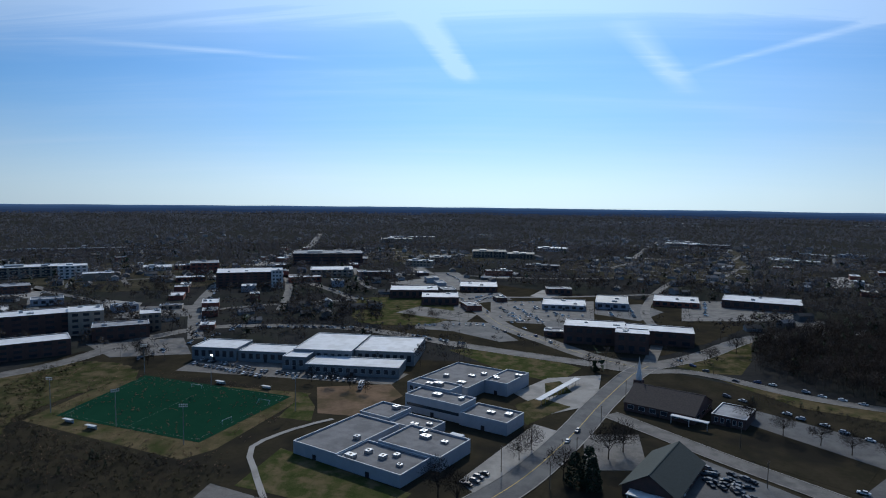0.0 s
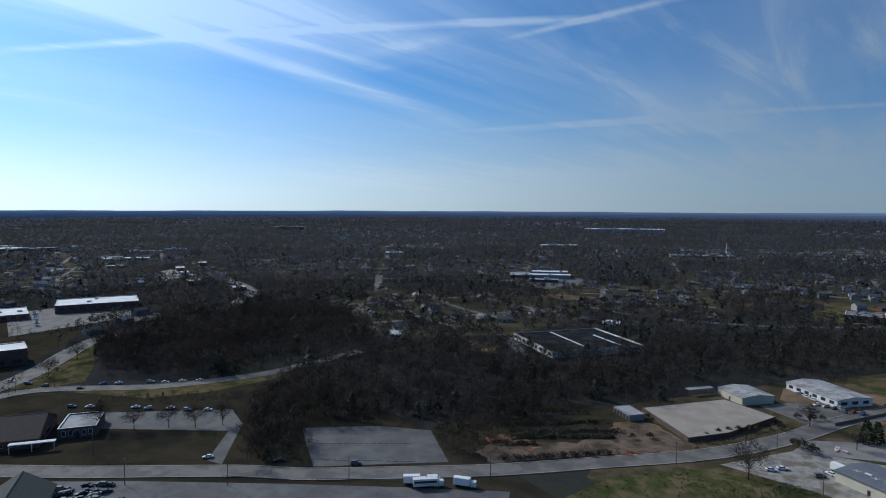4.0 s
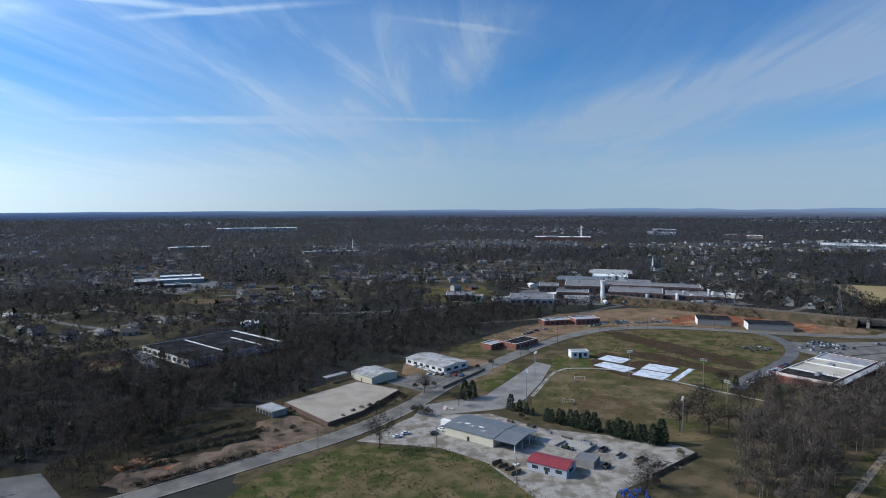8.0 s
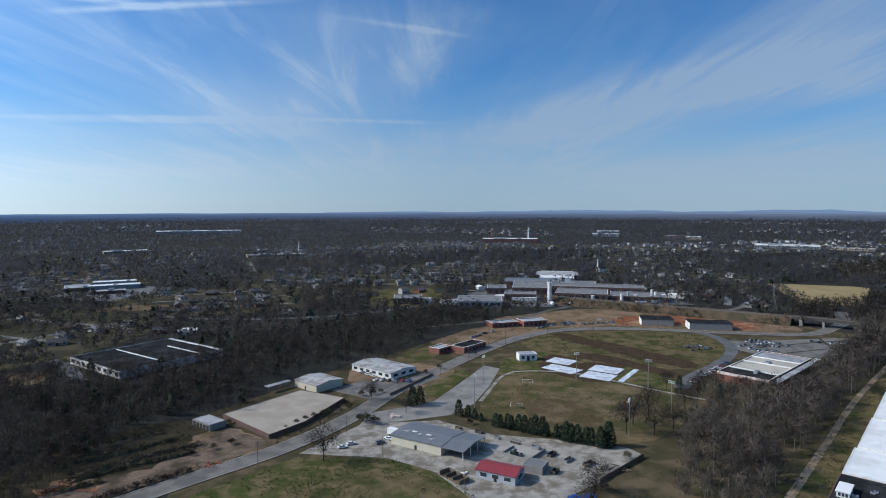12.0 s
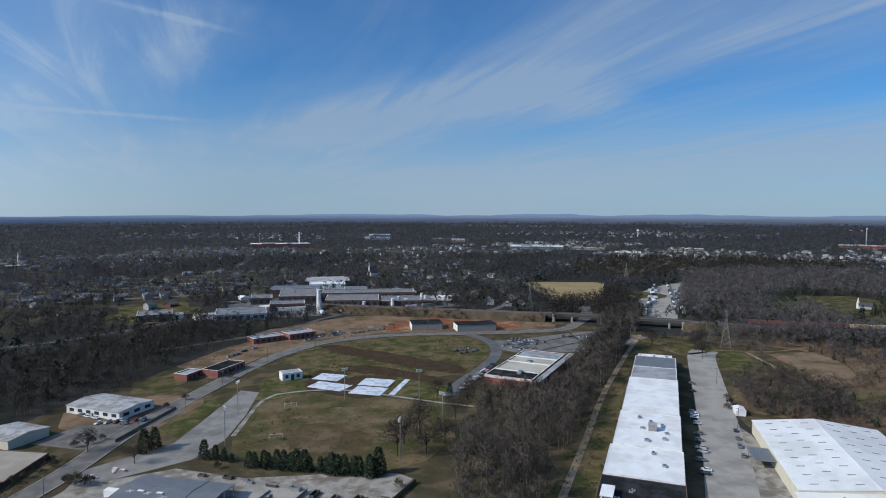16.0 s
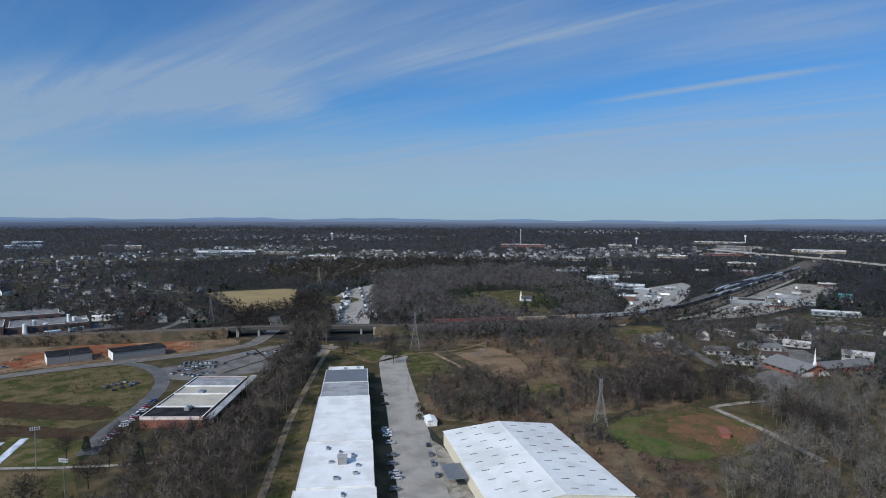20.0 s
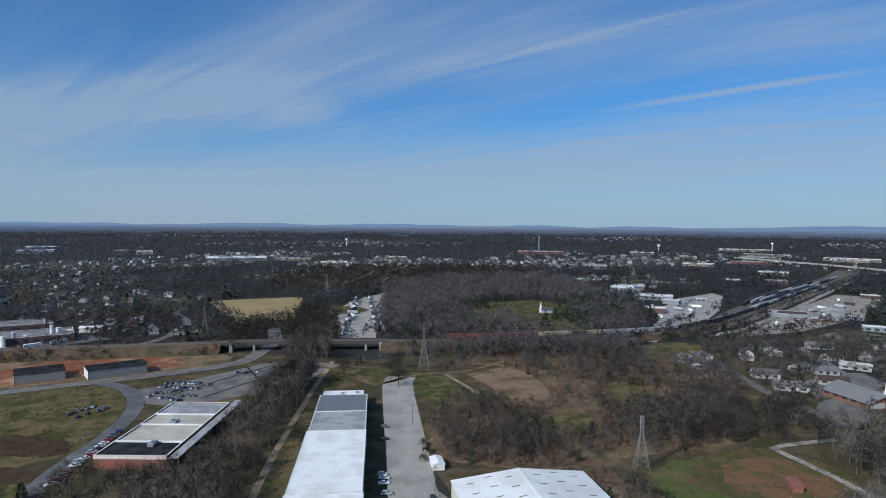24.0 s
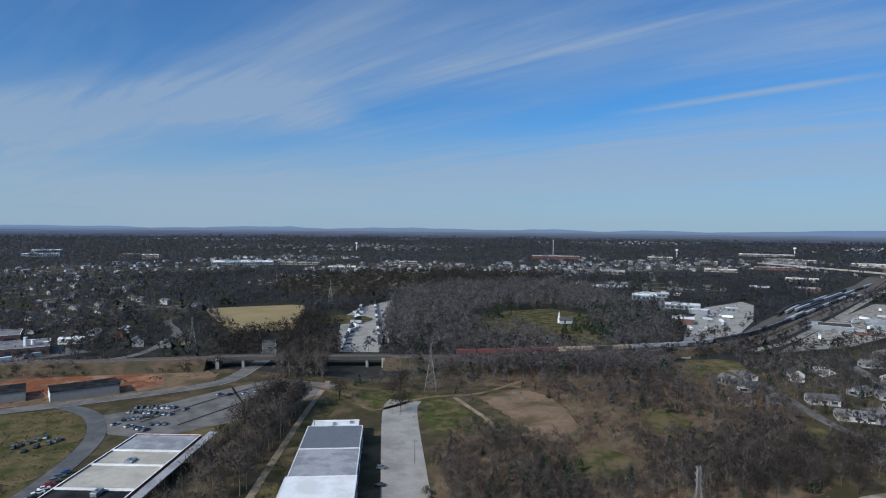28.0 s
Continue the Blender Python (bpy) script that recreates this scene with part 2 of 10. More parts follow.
G_FAR = surf("woodland_floor", (0.034, 0.034, 0.033), (0.052, 0.049, 0.044), 0.03, 0.95, fine=9, stain=(0.044, 0.046, 0.036), stain_scale=0.013, bump=0.15)
GRASS = surf("winter_grass", (0.040, 0.048, 0.018), (0.084, 0.074, 0.034), 0.13, 0.95, fine=11, stain=(0.140, 0.108, 0.060), stain_scale=0.10, bump=0.15)
GRASS_GREEN = surf("green_grass", (0.044, 0.060, 0.018), (0.088, 0.084, 0.034), 0.15, 0.95, fine=11, stain=(0.150, 0.116, 0.062), stain_scale=0.11, bump=0.15)
GRASS_DRY = surf("dry_grass", (0.165, 0.125, 0.068), (0.092, 0.076, 0.038), 0.13, 0.95, fine=11, stain=(0.058, 0.064, 0.024), stain_scale=0.07, bump=0.15)
GRASS_TAN = surf("tan_meadow", (0.310, 0.240, 0.125), (0.260, 0.200, 0.105), 0.03, 0.95, bump=0.1)
TURF = surf("artificial_turf", (0.011, 0.046, 0.026), (0.014, 0.054, 0.030), 0.03, 0.95)
LITTER = surf("leaf_litter", (0.155, 0.102, 0.066), (0.082, 0.060, 0.040), 0.16, 0.95, fine=9, stain=(0.175, 0.135, 0.082), stain_scale=0.05, bump=0.15)
RED_SOIL = surf("red_clay", (0.255, 0.092, 0.045), (0.165, 0.074, 0.044), 0.08, 0.95, stain=(0.30, 0.19, 0.12), stain_scale=0.05, bump=0.2)
BALL_GREEN = surf("mown_green_turf", (0.062, 0.092, 0.024), (0.100, 0.104, 0.040), 0.12, 0.95, fine=9, stain=(0.120, 0.105, 0.050), stain_scale=0.06, bump=0.1)
DIRT = surf("trodden_dirt", (0.205, 0.148, 0.110), (0.125, 0.094, 0.068), 0.14, 0.95, fine=9, stain=(0.070, 0.056, 0.040), stain_scale=0.08, bump=0.15)
SCRUB = surf("olive_scrub", (0.095, 0.085, 0.050), (0.055, 0.048, 0.032), 0.15, 0.95, island=0.2)
FURROW = surf("dark_furrow_soil", (0.052, 0.036, 0.024), (0.080, 0.056, 0.036), 0.15, 0.95, bump=0.15)
DUST = surf("pale_dusty_soil", (0.33, 0.255, 0.18), (0.25, 0.19, 0.13), 0.12, 0.95, stain=(0.20, 0.15, 0.10), stain_scale=0.06)
SAND = surf("sandy_soil", (0.245, 0.165, 0.105), (0.175, 0.120, 0.078), 0.06, 0.95, stain=(0.11, 0.085, 0.048), stain_scale=0.04, bump=0.12)
ASPHALT = surf("worn_asphalt", (0.105, 0.101, 0.097), (0.072, 0.070, 0.068), 0.15, 0.9, fine=9, stain=(0.135, 0.130, 0.120), stain_scale=0.06, bump=0.01)
ASPHALT_OLD = surf("bleached_asphalt", (0.180, 0.163, 0.140), (0.130, 0.118, 0.102), 0.14, 0.9, fine=9, stain=(0.096, 0.088, 0.078), stain_scale=0.07, bump=0.01)
ASPHALT_PALE = surf("sunbleached_asphalt", (0.265, 0.245, 0.215), (0.205, 0.190, 0.168), 0.16, 0.9, fine=9, stain=(0.150, 0.138, 0.122), stain_scale=0.06)
CONCRETE = surf("pale_concrete", (0.36, 0.33, 0.285), (0.30, 0.275, 0.24), 0.15, 0.9, stain=(0.24, 0.22, 0.19), stain_scale=0.07, bump=0.01)
SLAB = surf("tan_concrete_slab", (0.37, 0.315, 0.25), (0.31, 0.265, 0.21), 0.12, 0.9, stain=(0.30, 0.25, 0.19), stain_scale=0.06)
GRAVEL = surf("pale_gravel", (0.36, 0.33, 0.285), (0.23, 0.21, 0.18), 0.22, 0.95, fine=7, stain=(0.175, 0.150, 0.118), stain_scale=0.11, bump=0.05)
BALLAST = surf("rail_ballast", (0.155, 0.138, 0.122), (0.105, 0.092, 0.081), 0.4, 0.95, bump=0.08)
ROOF_WHITE = surf("white_roof_membrane", (0.82, 0.81, 0.785), (0.74, 0.73, 0.705), 0.15, 0.75, fine=8, stain=(0.66, 0.645, 0.61), stain_scale=0.09)
ROOF_METAL = surf("white_metal_roof", (0.80, 0.79, 0.76), (0.74, 0.73, 0.70), 0.2, 0.65, stain=(0.64, 0.625, 0.59), stain_scale=0.06)
ROOF_GREY = surf("grey_metal_roof", (0.20, 0.205, 0.21), (0.16, 0.166, 0.175), 0.3, 0.5, ribs=0.9)
ROOF_BEIGE = surf("gravel_ballast_roof", (0.50, 0.45, 0.36), (0.43, 0.385, 0.31), 0.3, 0.9, stain=(0.36, 0.33, 0.27), stain_scale=0.1)
ROOF_BLACK = surf("black_rubber_roof", (0.018, 0.019, 0.021), (0.028, 0.029, 0.031), 0.2, 0.95, stain=(0.045, 0.045, 0.046), stain_scale=0.12)
ROOF_RED = surf("red_metal_roof", (0.33, 0.045, 0.05), (0.27, 0.04, 0.045), 0.4, 0.5, ribs=1.4)
ROOF_SCHOOL = surf("grey_school_roof", (0.36, 0.36, 0.36), (0.29, 0.29, 0.295), 0.2, 0.85, stain=(0.22, 0.22, 0.225), stain_scale=0.1)
ROOF_DULL = surf("dull_grey_membrane_roof", (0.215, 0.205, 0.198), (0.170, 0.163, 0.158), 0.2, 0.9, stain=(0.130, 0.125, 0.122), stain_scale=0.12)
SHINGLE = surf("asphalt_shingles", (0.105, 0.10, 0.10), (0.075, 0.072, 0.072), 0.8, 0.9, random_tint=0.5, bump=0.02)
SHINGLE_BROWN = surf("brown_shingles", (0.060, 0.036, 0.028), (0.045, 0.029, 0.024), 0.6, 0.9, bump=0.02)
SHINGLE_PALE = surf("pale_shingles", (0.19, 0.185, 0.18), (0.14, 0.137, 0.133), 0.6, 0.9, random_tint=0.3)
WALL_WHITE = surf("white_painted_wall", (0.76, 0.75, 0.72), (0.68, 0.67, 0.64), 0.3, 0.8, stain=(0.58, 0.56, 0.52), stain_scale=0.15)
WALL_CREAM = surf("cream_metal_wall", (0.60, 0.55, 0.42), (0.54, 0.49, 0.38), 0.3, 0.7)
WALL_GREY = surf("grey_panel_wall", (0.42, 0.44, 0.47), (0.36, 0.38, 0.41), 0.2, 0.75)
# dim tone carries the shade on the civic hall's front in its colour
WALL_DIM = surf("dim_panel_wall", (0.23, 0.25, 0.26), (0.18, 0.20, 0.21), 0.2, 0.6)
WALL_SIDING = surf("pale_siding", (0.40, 0.39, 0.365), (0.32, 0.31, 0.29), 0.6, 0.85, random_tint=0.4)
WALL_TAN = surf("tan_stucco_wall", (0.36, 0.295, 0.22), (0.30, 0.245, 0.185), 0.3, 0.85, random_tint=0.25)
BRICK = surf("red_brick_wall", (0.270, 0.095, 0.065), (0.210, 0.080, 0.058), 1.2, 0.9, stain=(0.17, 0.08, 0.06), stain_scale=0.3, bump=0.01)
BRICK_DARK = surf("dark_brick_wall", (0.135, 0.075, 0.06), (0.11, 0.063, 0.052), 1.0, 0.9, stain=(0.09, 0.06, 0.05), stain_scale=0.3)
BLOCK = surf("grey_concrete_block", (0.27, 0.255, 0.235), (0.22, 0.21, 0.195), 0.6, 0.9)
# near-black of doors, and of painted shade in bays and bins
DARK = surf("dark_shade_fill", (0.018, 0.018, 0.02), (0.026, 0.026, 0.028), 1, 0.7)
GLASS = surf("window_glass", (0.03, 0.04, 0.05), (0.045, 0.055, 0.065), 0.5, 0.08)
STEEL_AGED = surf("weathered_steel_lattice", (0.30, 0.285, 0.265), (0.20, 0.19, 0.18), 1.5, 0.6, 0.5)
STEEL = surf("galvanised_steel", (0.42, 0.43, 0.44), (0.34, 0.35, 0.36), 1.5, 0.5, 0.7)
STEEL_DARK = surf("dark_steel", (0.06, 0.058, 0.055), (0.09, 0.08, 0.07), 1.0, 0.7, 0.3)
RAIL = surf("rail_steel", (0.20, 0.15, 0.12), (0.14, 0.10, 0.08), 1.0, 0.6, 0.5)
WOOD = surf("weathered_wood", (0.16, 0.125, 0.09), (0.11, 0.088, 0.066), 2.0, 0.9)
PAINT = surf("road_paint", (0.62, 0.60, 0.55), (0.45, 0.44, 0.41), 0.8, 0.8)
PAINT_YELLOW = surf("yellow_road_paint", (0.55, 0.38, 0.06), (0.42, 0.31, 0.09), 0.8, 0.8)
TARP = surf("white_ground_cover", (0.74, 0.76, 0.79), (0.58, 0.61, 0.65), 0.35, 0.6, stain=(0.40, 0.43, 0.46), stain_scale=0.22, bump=0.15)
BARK = surf("grey_bark", (0.120, 0.104, 0.090), (0.070, 0.060, 0.053), 1.5, 0.95)
# near-black twigs: shade of the half-backlit woods is put into the colour
TWIG = surf("bare_twigs", (0.066, 0.057, 0.051), (0.034, 0.030, 0.028), 0.03, 0.95, island=0.2, thin=0.2, sheer=0.1)
TWIG_RED = surf("russet_brush", (0.275, 0.185, 0.124), (0.158, 0.112, 0.083), 0.04, 0.95, island=0.35, thin=0.2)
# far crowns lightened and tinted blue: distance haze put into the colour
TWIG_FAR = surf("far_haze_crowns", (0.135, 0.136, 0.150), (0.084, 0.086, 0.098), 0.006, 0.95, fine=4, thin=0.6, sheer=0.2)
TWIG_STRIP = surf("brown_bare_twigs", (0.132, 0.112, 0.095), (0.072, 0.061, 0.053), 0.03, 0.95, island=0.2, thin=0.2)
BARK_PALE = surf("pale_bark", (0.26, 0.235, 0.205), (0.12, 0.108, 0.094), 0.5, 0.95)
# paler, cooler twig colour that carries some of the distance haze
TWIG_LOW = surf("distant_haze_twigs", (0.124, 0.121, 0.127), (0.070, 0.069, 0.074), 0.010, 0.95, fine=5, thin=0.6, sheer=0.3)
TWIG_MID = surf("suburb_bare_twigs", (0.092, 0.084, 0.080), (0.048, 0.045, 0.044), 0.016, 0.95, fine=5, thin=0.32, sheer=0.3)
TWIG_GROVE = surf("grey_grove_twigs", (0.265, 0.236, 0.205), (0.165, 0.147, 0.128), 0.03, 0.95, island=0.25, thin=0.4, sheer=0.3)
# lighter copy of the twigs, with the sun on the hill woods put in
TWIG_PALE = surf("sunlit_bare_twigs", (0.205, 0.184, 0.176), (0.132, 0.119, 0.115), 0.03, 0.95, island=0.08, thin=0.45, sheer=0.3)
NEEDLE = surf("evergreen_foliage", (0.013, 0.028, 0.012), (0.024, 0.040, 0.016), 0.3, 0.9, island=0.5)
TWIG_DARK = surf("dark_bare_twigs", (0.050, 0.043, 0.038), (0.030, 0.026, 0.024), 0.05, 0.95)
SHINGLE_UMBER = surf("umber_shingles", (0.062, 0.046, 0.040), (0.040, 0.031, 0.028), 1.2, 0.9)
SHINGLE_GREEN = surf("dark_green_shingles", (0.042, 0.055, 0.048), (0.030, 0.038, 0.034), 1.2, 0.9)
TUFT_OLIVE = surf("olive_tan_tufts", (0.150, 0.128, 0.060), (0.082, 0.076, 0.034), 0.15, 0.95, island=0.35)
BANK_EARTH = surf("weedy_bank_earth", (0.098, 0.074, 0.050), (0.062, 0.056, 0.034), 0.14, 0.95, fine=9, stain=(0.125, 0.088, 0.058), stain_scale=0.08, bump=0.15)
ROOF_TEAL = surf("teal_metal_roof", (0.06, 0.20, 0.19), (0.045, 0.15, 0.145), 0.5, 0.6)
ROOF_AGED = surf("aged_metal_roof", (0.52, 0.51, 0.49), (0.42, 0.41, 0.39), 0.3, 0.7, stain=(0.27, 0.235, 0.205), stain_scale=0.16, ribs=0.5)
ORANGE = surf("orange_plastic", (0.55, 0.13, 0.04), (0.48, 0.11, 0.04), 1.0, 0.6)
ROUGH = surf("rough_ground", (0.080, 0.064, 0.040), (0.054, 0.051, 0.027), 0.10, 0.95, fine=10, stain=(0.130, 0.098, 0.060), stain_scale=0.06, bump=0.15)
RUBBER = surf("tyre_rubber", (0.02, 0.02, 0.02), (0.03, 0.03, 0.03), 3, 0.9)
LAMP_GLASS = surf("lamp_lens", (0.7, 0.7, 0.68), (0.6, 0.6, 0.58), 3, 0.15)
FASCIA = surf("pink_white_fascia", (0.66, 0.52, 0.47), (0.60, 0.47, 0.43), 0.4, 0.7)
GREEN_BAND = surf("green_metal_roof", (0.30, 0.45, 0.36), (0.26, 0.40, 0.32), 0.4, 0.5)
BLUE_TARP = surf("blue_plastic", (0.03, 0.10, 0.42), (0.025, 0.08, 0.35), 0.8, 0.5)
YELLOW = surf("yellow_machine_paint", (0.55, 0.33, 0.03), (0.48, 0.28, 0.03), 0.8, 0.5)
RED_CAR = surf("red_freight_paint", (0.17, 0.048, 0.040), (0.12, 0.042, 0.036), 0.4, 0.6)
TAN_CAR = surf("tan_freight_paint", (0.42, 0.33, 0.22), (0.34, 0.27, 0.19), 0.4, 0.6)
GREY_CAR = surf("grey_freight_paint", (0.42, 0.43, 0.43), (0.34, 0.35, 0.35), 0.4, 0.6)
BLACK_CAR = surf("black_freight_paint", (0.035, 0.033, 0.032), (0.05, 0.045, 0.04), 0.4, 0.6)
CAR_PAINTS = [surf("car_paint_" + k, c, tuple(v * 0.92 for v in c), 0.5, 0.45, 0.0) for k, c in (
    ("white", (0.72, 0.72, 0.71)), ("silver", (0.42, 0.43, 0.44)), ("black", (0.02, 0.02, 0.022)),
    ("grey", (0.13, 0.135, 0.14)), ("red", (0.26, 0.02, 0.025)), ("blue", (0.03, 0.07, 0.19)))]
CAR_WORDS = ["white", "silver", "black", "grey", "red", "blue"]

# ---- helpers of this scene ----
rng = np.random.default_rng(7)
CLEAR = []          # footprints in which no tree grows


def part(name, bm, material, parent=None, label="", smooth=False):
    """Links a bmesh as one mesh object, under a thing or a part."""
    me = bpy.data.meshes.new(name)
    bm.to_mesh(me)
    bm.free()
    me.materials.append(material)
    if smooth:
        me.polygons.foreach_set("use_smooth", [True] * len(me.polygons))
    ob = new(name, me)
    if parent:
        ob.parent = parent
    if label:
        ob["label"] = label
    return ob


def mesh_part(name, verts, faces, material, parent=None, label=""):
    me = bpy.data.meshes.new(name)
    me.from_pydata([tuple(map(float, v)) for v in verts], [], faces)
    me.materials.append(material)
    ob = new(name, me)
    if parent:
        ob.parent = parent
    if label:
        ob["label"] = label
    return ob


def tri_mesh(name, verts, tris, material, normals=None):
    """A large triangle mesh straight from arrays, with the given shading normals at its corners."""
    me = bpy.data.meshes.new(name)
    me.vertices.add(len(verts)), me.loops.add(tris.size), me.polygons.add(len(tris))
    me.vertices.foreach_set("co", np.ascontiguousarray(verts, np.float32).ravel())
    me.loops.foreach_set("vertex_index", np.ascontiguousarray(tris, np.int32).ravel())
    me.polygons.foreach_set("loop_start", np.arange(0, tris.size, 3, dtype=np.int32))
    me.update(calc_edges=True)
    if normals is not None:
        bend = me.attributes.new("custom_normal", "FLOAT_VECTOR", "POINT")
        bend.data.foreach_set("vector", np.ascontiguousarray(normals, np.float32).ravel())
    me.materials.append(material)
    return me


def box_into(bm, x0, y0, z0, x1, y1, z1):
    v = [bm.verts.new(p) for p in ((x0, y0, z0), (x1, y0, z0), (x1, y1, z0), (x0, y1, z0), (x0, y0, z1), (x1, y0, z1), (x1, y1, z1), (x0, y1, z1))]
    for f in ((3, 2, 1, 0), (4, 5, 6, 7), (0, 1, 5, 4), (1, 2, 6, 5), (2, 3, 7, 6), (3, 0, 4, 7)):
        bm.faces.new([v[k] for k in f])


def boxes(*rows, bevel=0.0):
    bm = bmesh.new()
    for r in rows:
        box_into(bm, *r)
    if bevel:
        bmesh.ops.bevel(bm, geom=list(bm.edges), offset=bevel, segments=1, affect="EDGES")
    return bm


def tube_into(bm, p, q, r0, r1=None, sides=6):
    p, q = Vector(p), Vector(q)
    r1 = r0 if r1 is None else r1
    turn = (q - p).to_track_quat("Z", "Y").to_matrix()
    rings = []
    for c, r in ((p, r0), (q, r1)):
        rings.append([bm.verts.new(c + turn @ Vector((r * math.cos(2 * math.pi * k / sides), r * math.sin(2 * math.pi * k / sides), 0))) for k in range(sides)])
    for k in range(sides):
        bm.faces.new((rings[0][k], rings[0][(k + 1) % sides], rings[1][(k + 1) % sides], rings[1][k]))
    bm.faces.new(rings[1])
    bm.faces.new(rings[0][::-1])


def polytube(points, radius, sides=4):
    """One bent tube through the points."""
    bm = bmesh.new()
    pts = [Vector(p) for p in points]
    rings = []
    for k, c in enumerate(pts):
        d = pts[min(k + 1, len(pts) - 1)] - pts[max(k - 1, 0)]
        turn = d.to_track_quat("Z", "Y").to_matrix()
        rings.append([bm.verts.new(c + turn @ Vector((radius * math.cos(2 * math.pi * j / sides), radius * math.sin(2 * math.pi * j / sides), 0))) for j in range(sides)])
    for a, b in zip(rings, rings[1:]):
        for j in range(sides):
            bm.faces.new((a[j], a[(j + 1) % sides], b[(j + 1) % sides], b[j]))
    bm.faces.new(rings[-1]), bm.faces.new(rings[0][::-1])
    return bm


def tubes(*rows, sides=6):
    bm = bmesh.new()
    for r in rows:
        tube_into(bm, *r, sides=sides)
    return bm


def empty(name, m, label="", category="", group="", kind=""):
    ob = new(name)
    ob.empty_display_size = 1
    ob.matrix_basis = m
    return tagged(ob, label, category, group, kind)


def smooth_line(points, step=8.0):
    """A curve through the points, as a dense line."""
    p = [Vector(q) for q in points]
    p = [2 * p[0] - p[1]] + p + [2 * p[-1] - p[-2]]
    out = []
    for a, b, c, d in zip(p, p[1:], p[2:], p[3:]):
        n = max(1, int((c - b).length / step))
        for k in range(n):
            t = k / n
            out.append(0.5 * (2 * b + (c - a) * t + (2 * a - 5 * b + 4 * c - d) * t * t + (3 * b - a - 3 * c + d) * t ** 3))
    out.append(p[-2])
    return out


def ribbon_into(bm, line, width, z, thick=0.0, offset=0.0):
    rows = []
    for k, c in enumerate(line):
        d = (line[min(k + 1, len(line) - 1)] - line[max(k - 1, 0)]).normalized()
        n = Vector((d.y, -d.x))
        zz = z if not callable(z) else z(k / max(1, len(line) - 1))
        a, b = c + n * (offset - width / 2), c + n * (offset + width / 2)
        rows.append((bm.verts.new((a.x, a.y, zz)), bm.verts.new((b.x, b.y, zz))))
    for (a, b), (c, d) in zip(rows, rows[1:]):
        bm.faces.new((a, b, d, c))


def road(name, points, width, mat, z=0.05, label="", clear=True, edge=None, dash=None, kind="structure"):
    line = smooth_line(points)
    bm = bmesh.new()
    z += 0.11
    ribbon_into(bm, line, width, z)
    ob = tagged(part(name, bm, mat), label, "", "", kind)
    if edge:
        for side in (-1, 1):
            b2 = bmesh.new()
            ribbon_into(b2, line, 0.5, z + 0.13, 0, side * (width / 2 + 0.25))
            ribbon_into(b2, line, 0.02, z + 0.06, 0, side * (width / 2))
            part("kerb", b2, edge, ob)
    if dash:
        b3 = bmesh.new()
        ribbon_into(b3, line, 0.35, z + 0.02)
        part("centre_line", b3, dash, ob)
    if clear:
        for a in line[::2]:
            CLEAR.append(("disc", a.x, a.y, width / 2 + 2.5))
    return ob


LAID = []


def patch(name, points, mat, z=0.03, label="", clear=True, smooth=False, kind="structure"):
    """A flat piece of ground with the given outline, with a thin skirt; each lies a little above the one before."""
    LAID.append(name)
    z += 0.0014 * len(LAID)
    pts = [Vector(p) for p in points]
    if smooth:
        pts = smooth_line(pts + [pts[0]], 1.6)[:-1]
        pts = [p + Vector((noise.noise((p.x * 0.22, p.y * 0.22, 1)), noise.noise((p.x * 0.22, p.y * 0.22, 9)))) * 2.6 + Vector((noise.noise((p.x * 0.9, p.y * 0.9, 1)), noise.noise((p.x * 0.9, p.y * 0.9, 9)))) * 0.9 for p in pts]
    bm = bmesh.new()
    top = [bm.verts.new((p.x, p.y, z)) for p in pts]
    low = [bm.verts.new((p.x, p.y, -0.3)) for p in pts]
    bm.faces.new(top)
    for k in range(len(pts)):
        j = (k + 1) % len(pts)
        bm.faces.new((top[k], low[k], low[j], top[j]))
    bmesh.ops.recalc_face_normals(bm, faces=bm.faces)
    bmesh.ops.triangulate(bm, faces=[f for f in bm.faces if len(f.verts) > 4])
    if clear:
        CLEAR.append(("poly", [(p.x, p.y) for p in pts]))
    return tagged(part(name, bm, mat), label, "", "", kind)


def rect_clear(x, y, yaw, w, d, margin=1.5):
    c, s = math.cos(radians(yaw)), math.sin(radians(yaw))
    CLEAR.append(("poly", [(x + c * a - s * b, y + s * a + c * b) for a, b in
                           ((-w / 2 - margin, -d / 2 - margin), (w / 2 + margin, -d / 2 - margin), (w / 2 + margin, d / 2 + margin), (-w / 2 - margin, d / 2 + margin))]))


def window_row(parent, x0, x1, y, z0, z1, count, face, frame_mat, glass=None, name="window"):
    """A row of framed windows on a wall of a building: face -1 or +1 for the walls at low or high y, -2 or +2 for those at low or high x."""
    glass = glass or GLASS
    pitch = (x1 - x0) / count
    w = pitch * 0.55
    for k in range(count):
        c = x0 + pitch * (k + 0.5)
        s = 1 if face > 0 else -1
        if abs(face) == 1:
            a = boxes((c - w / 2, y - 0.05, z0, c + w / 2, y + 0.05, z1))
            b = boxes((c - w / 2 - 0.12, y - 0.03, z0 - 0.14, c + w / 2 + 0.12, y + 0.03, z1 + 0.12))
        else:
            a = boxes((y - 0.05, c - w / 2, z0, y + 0.05, c + w / 2, z1))
            b = boxes((y - 0.03, c - w / 2 - 0.12, z0 - 0.14, y + 0.03, c + w / 2 + 0.12, z1 + 0.12))
        pane = part(name, a, glass, parent)
        if parent.location.length < 420:
            part("window_frame", b, frame_mat, pane)
        else:
            b.free()


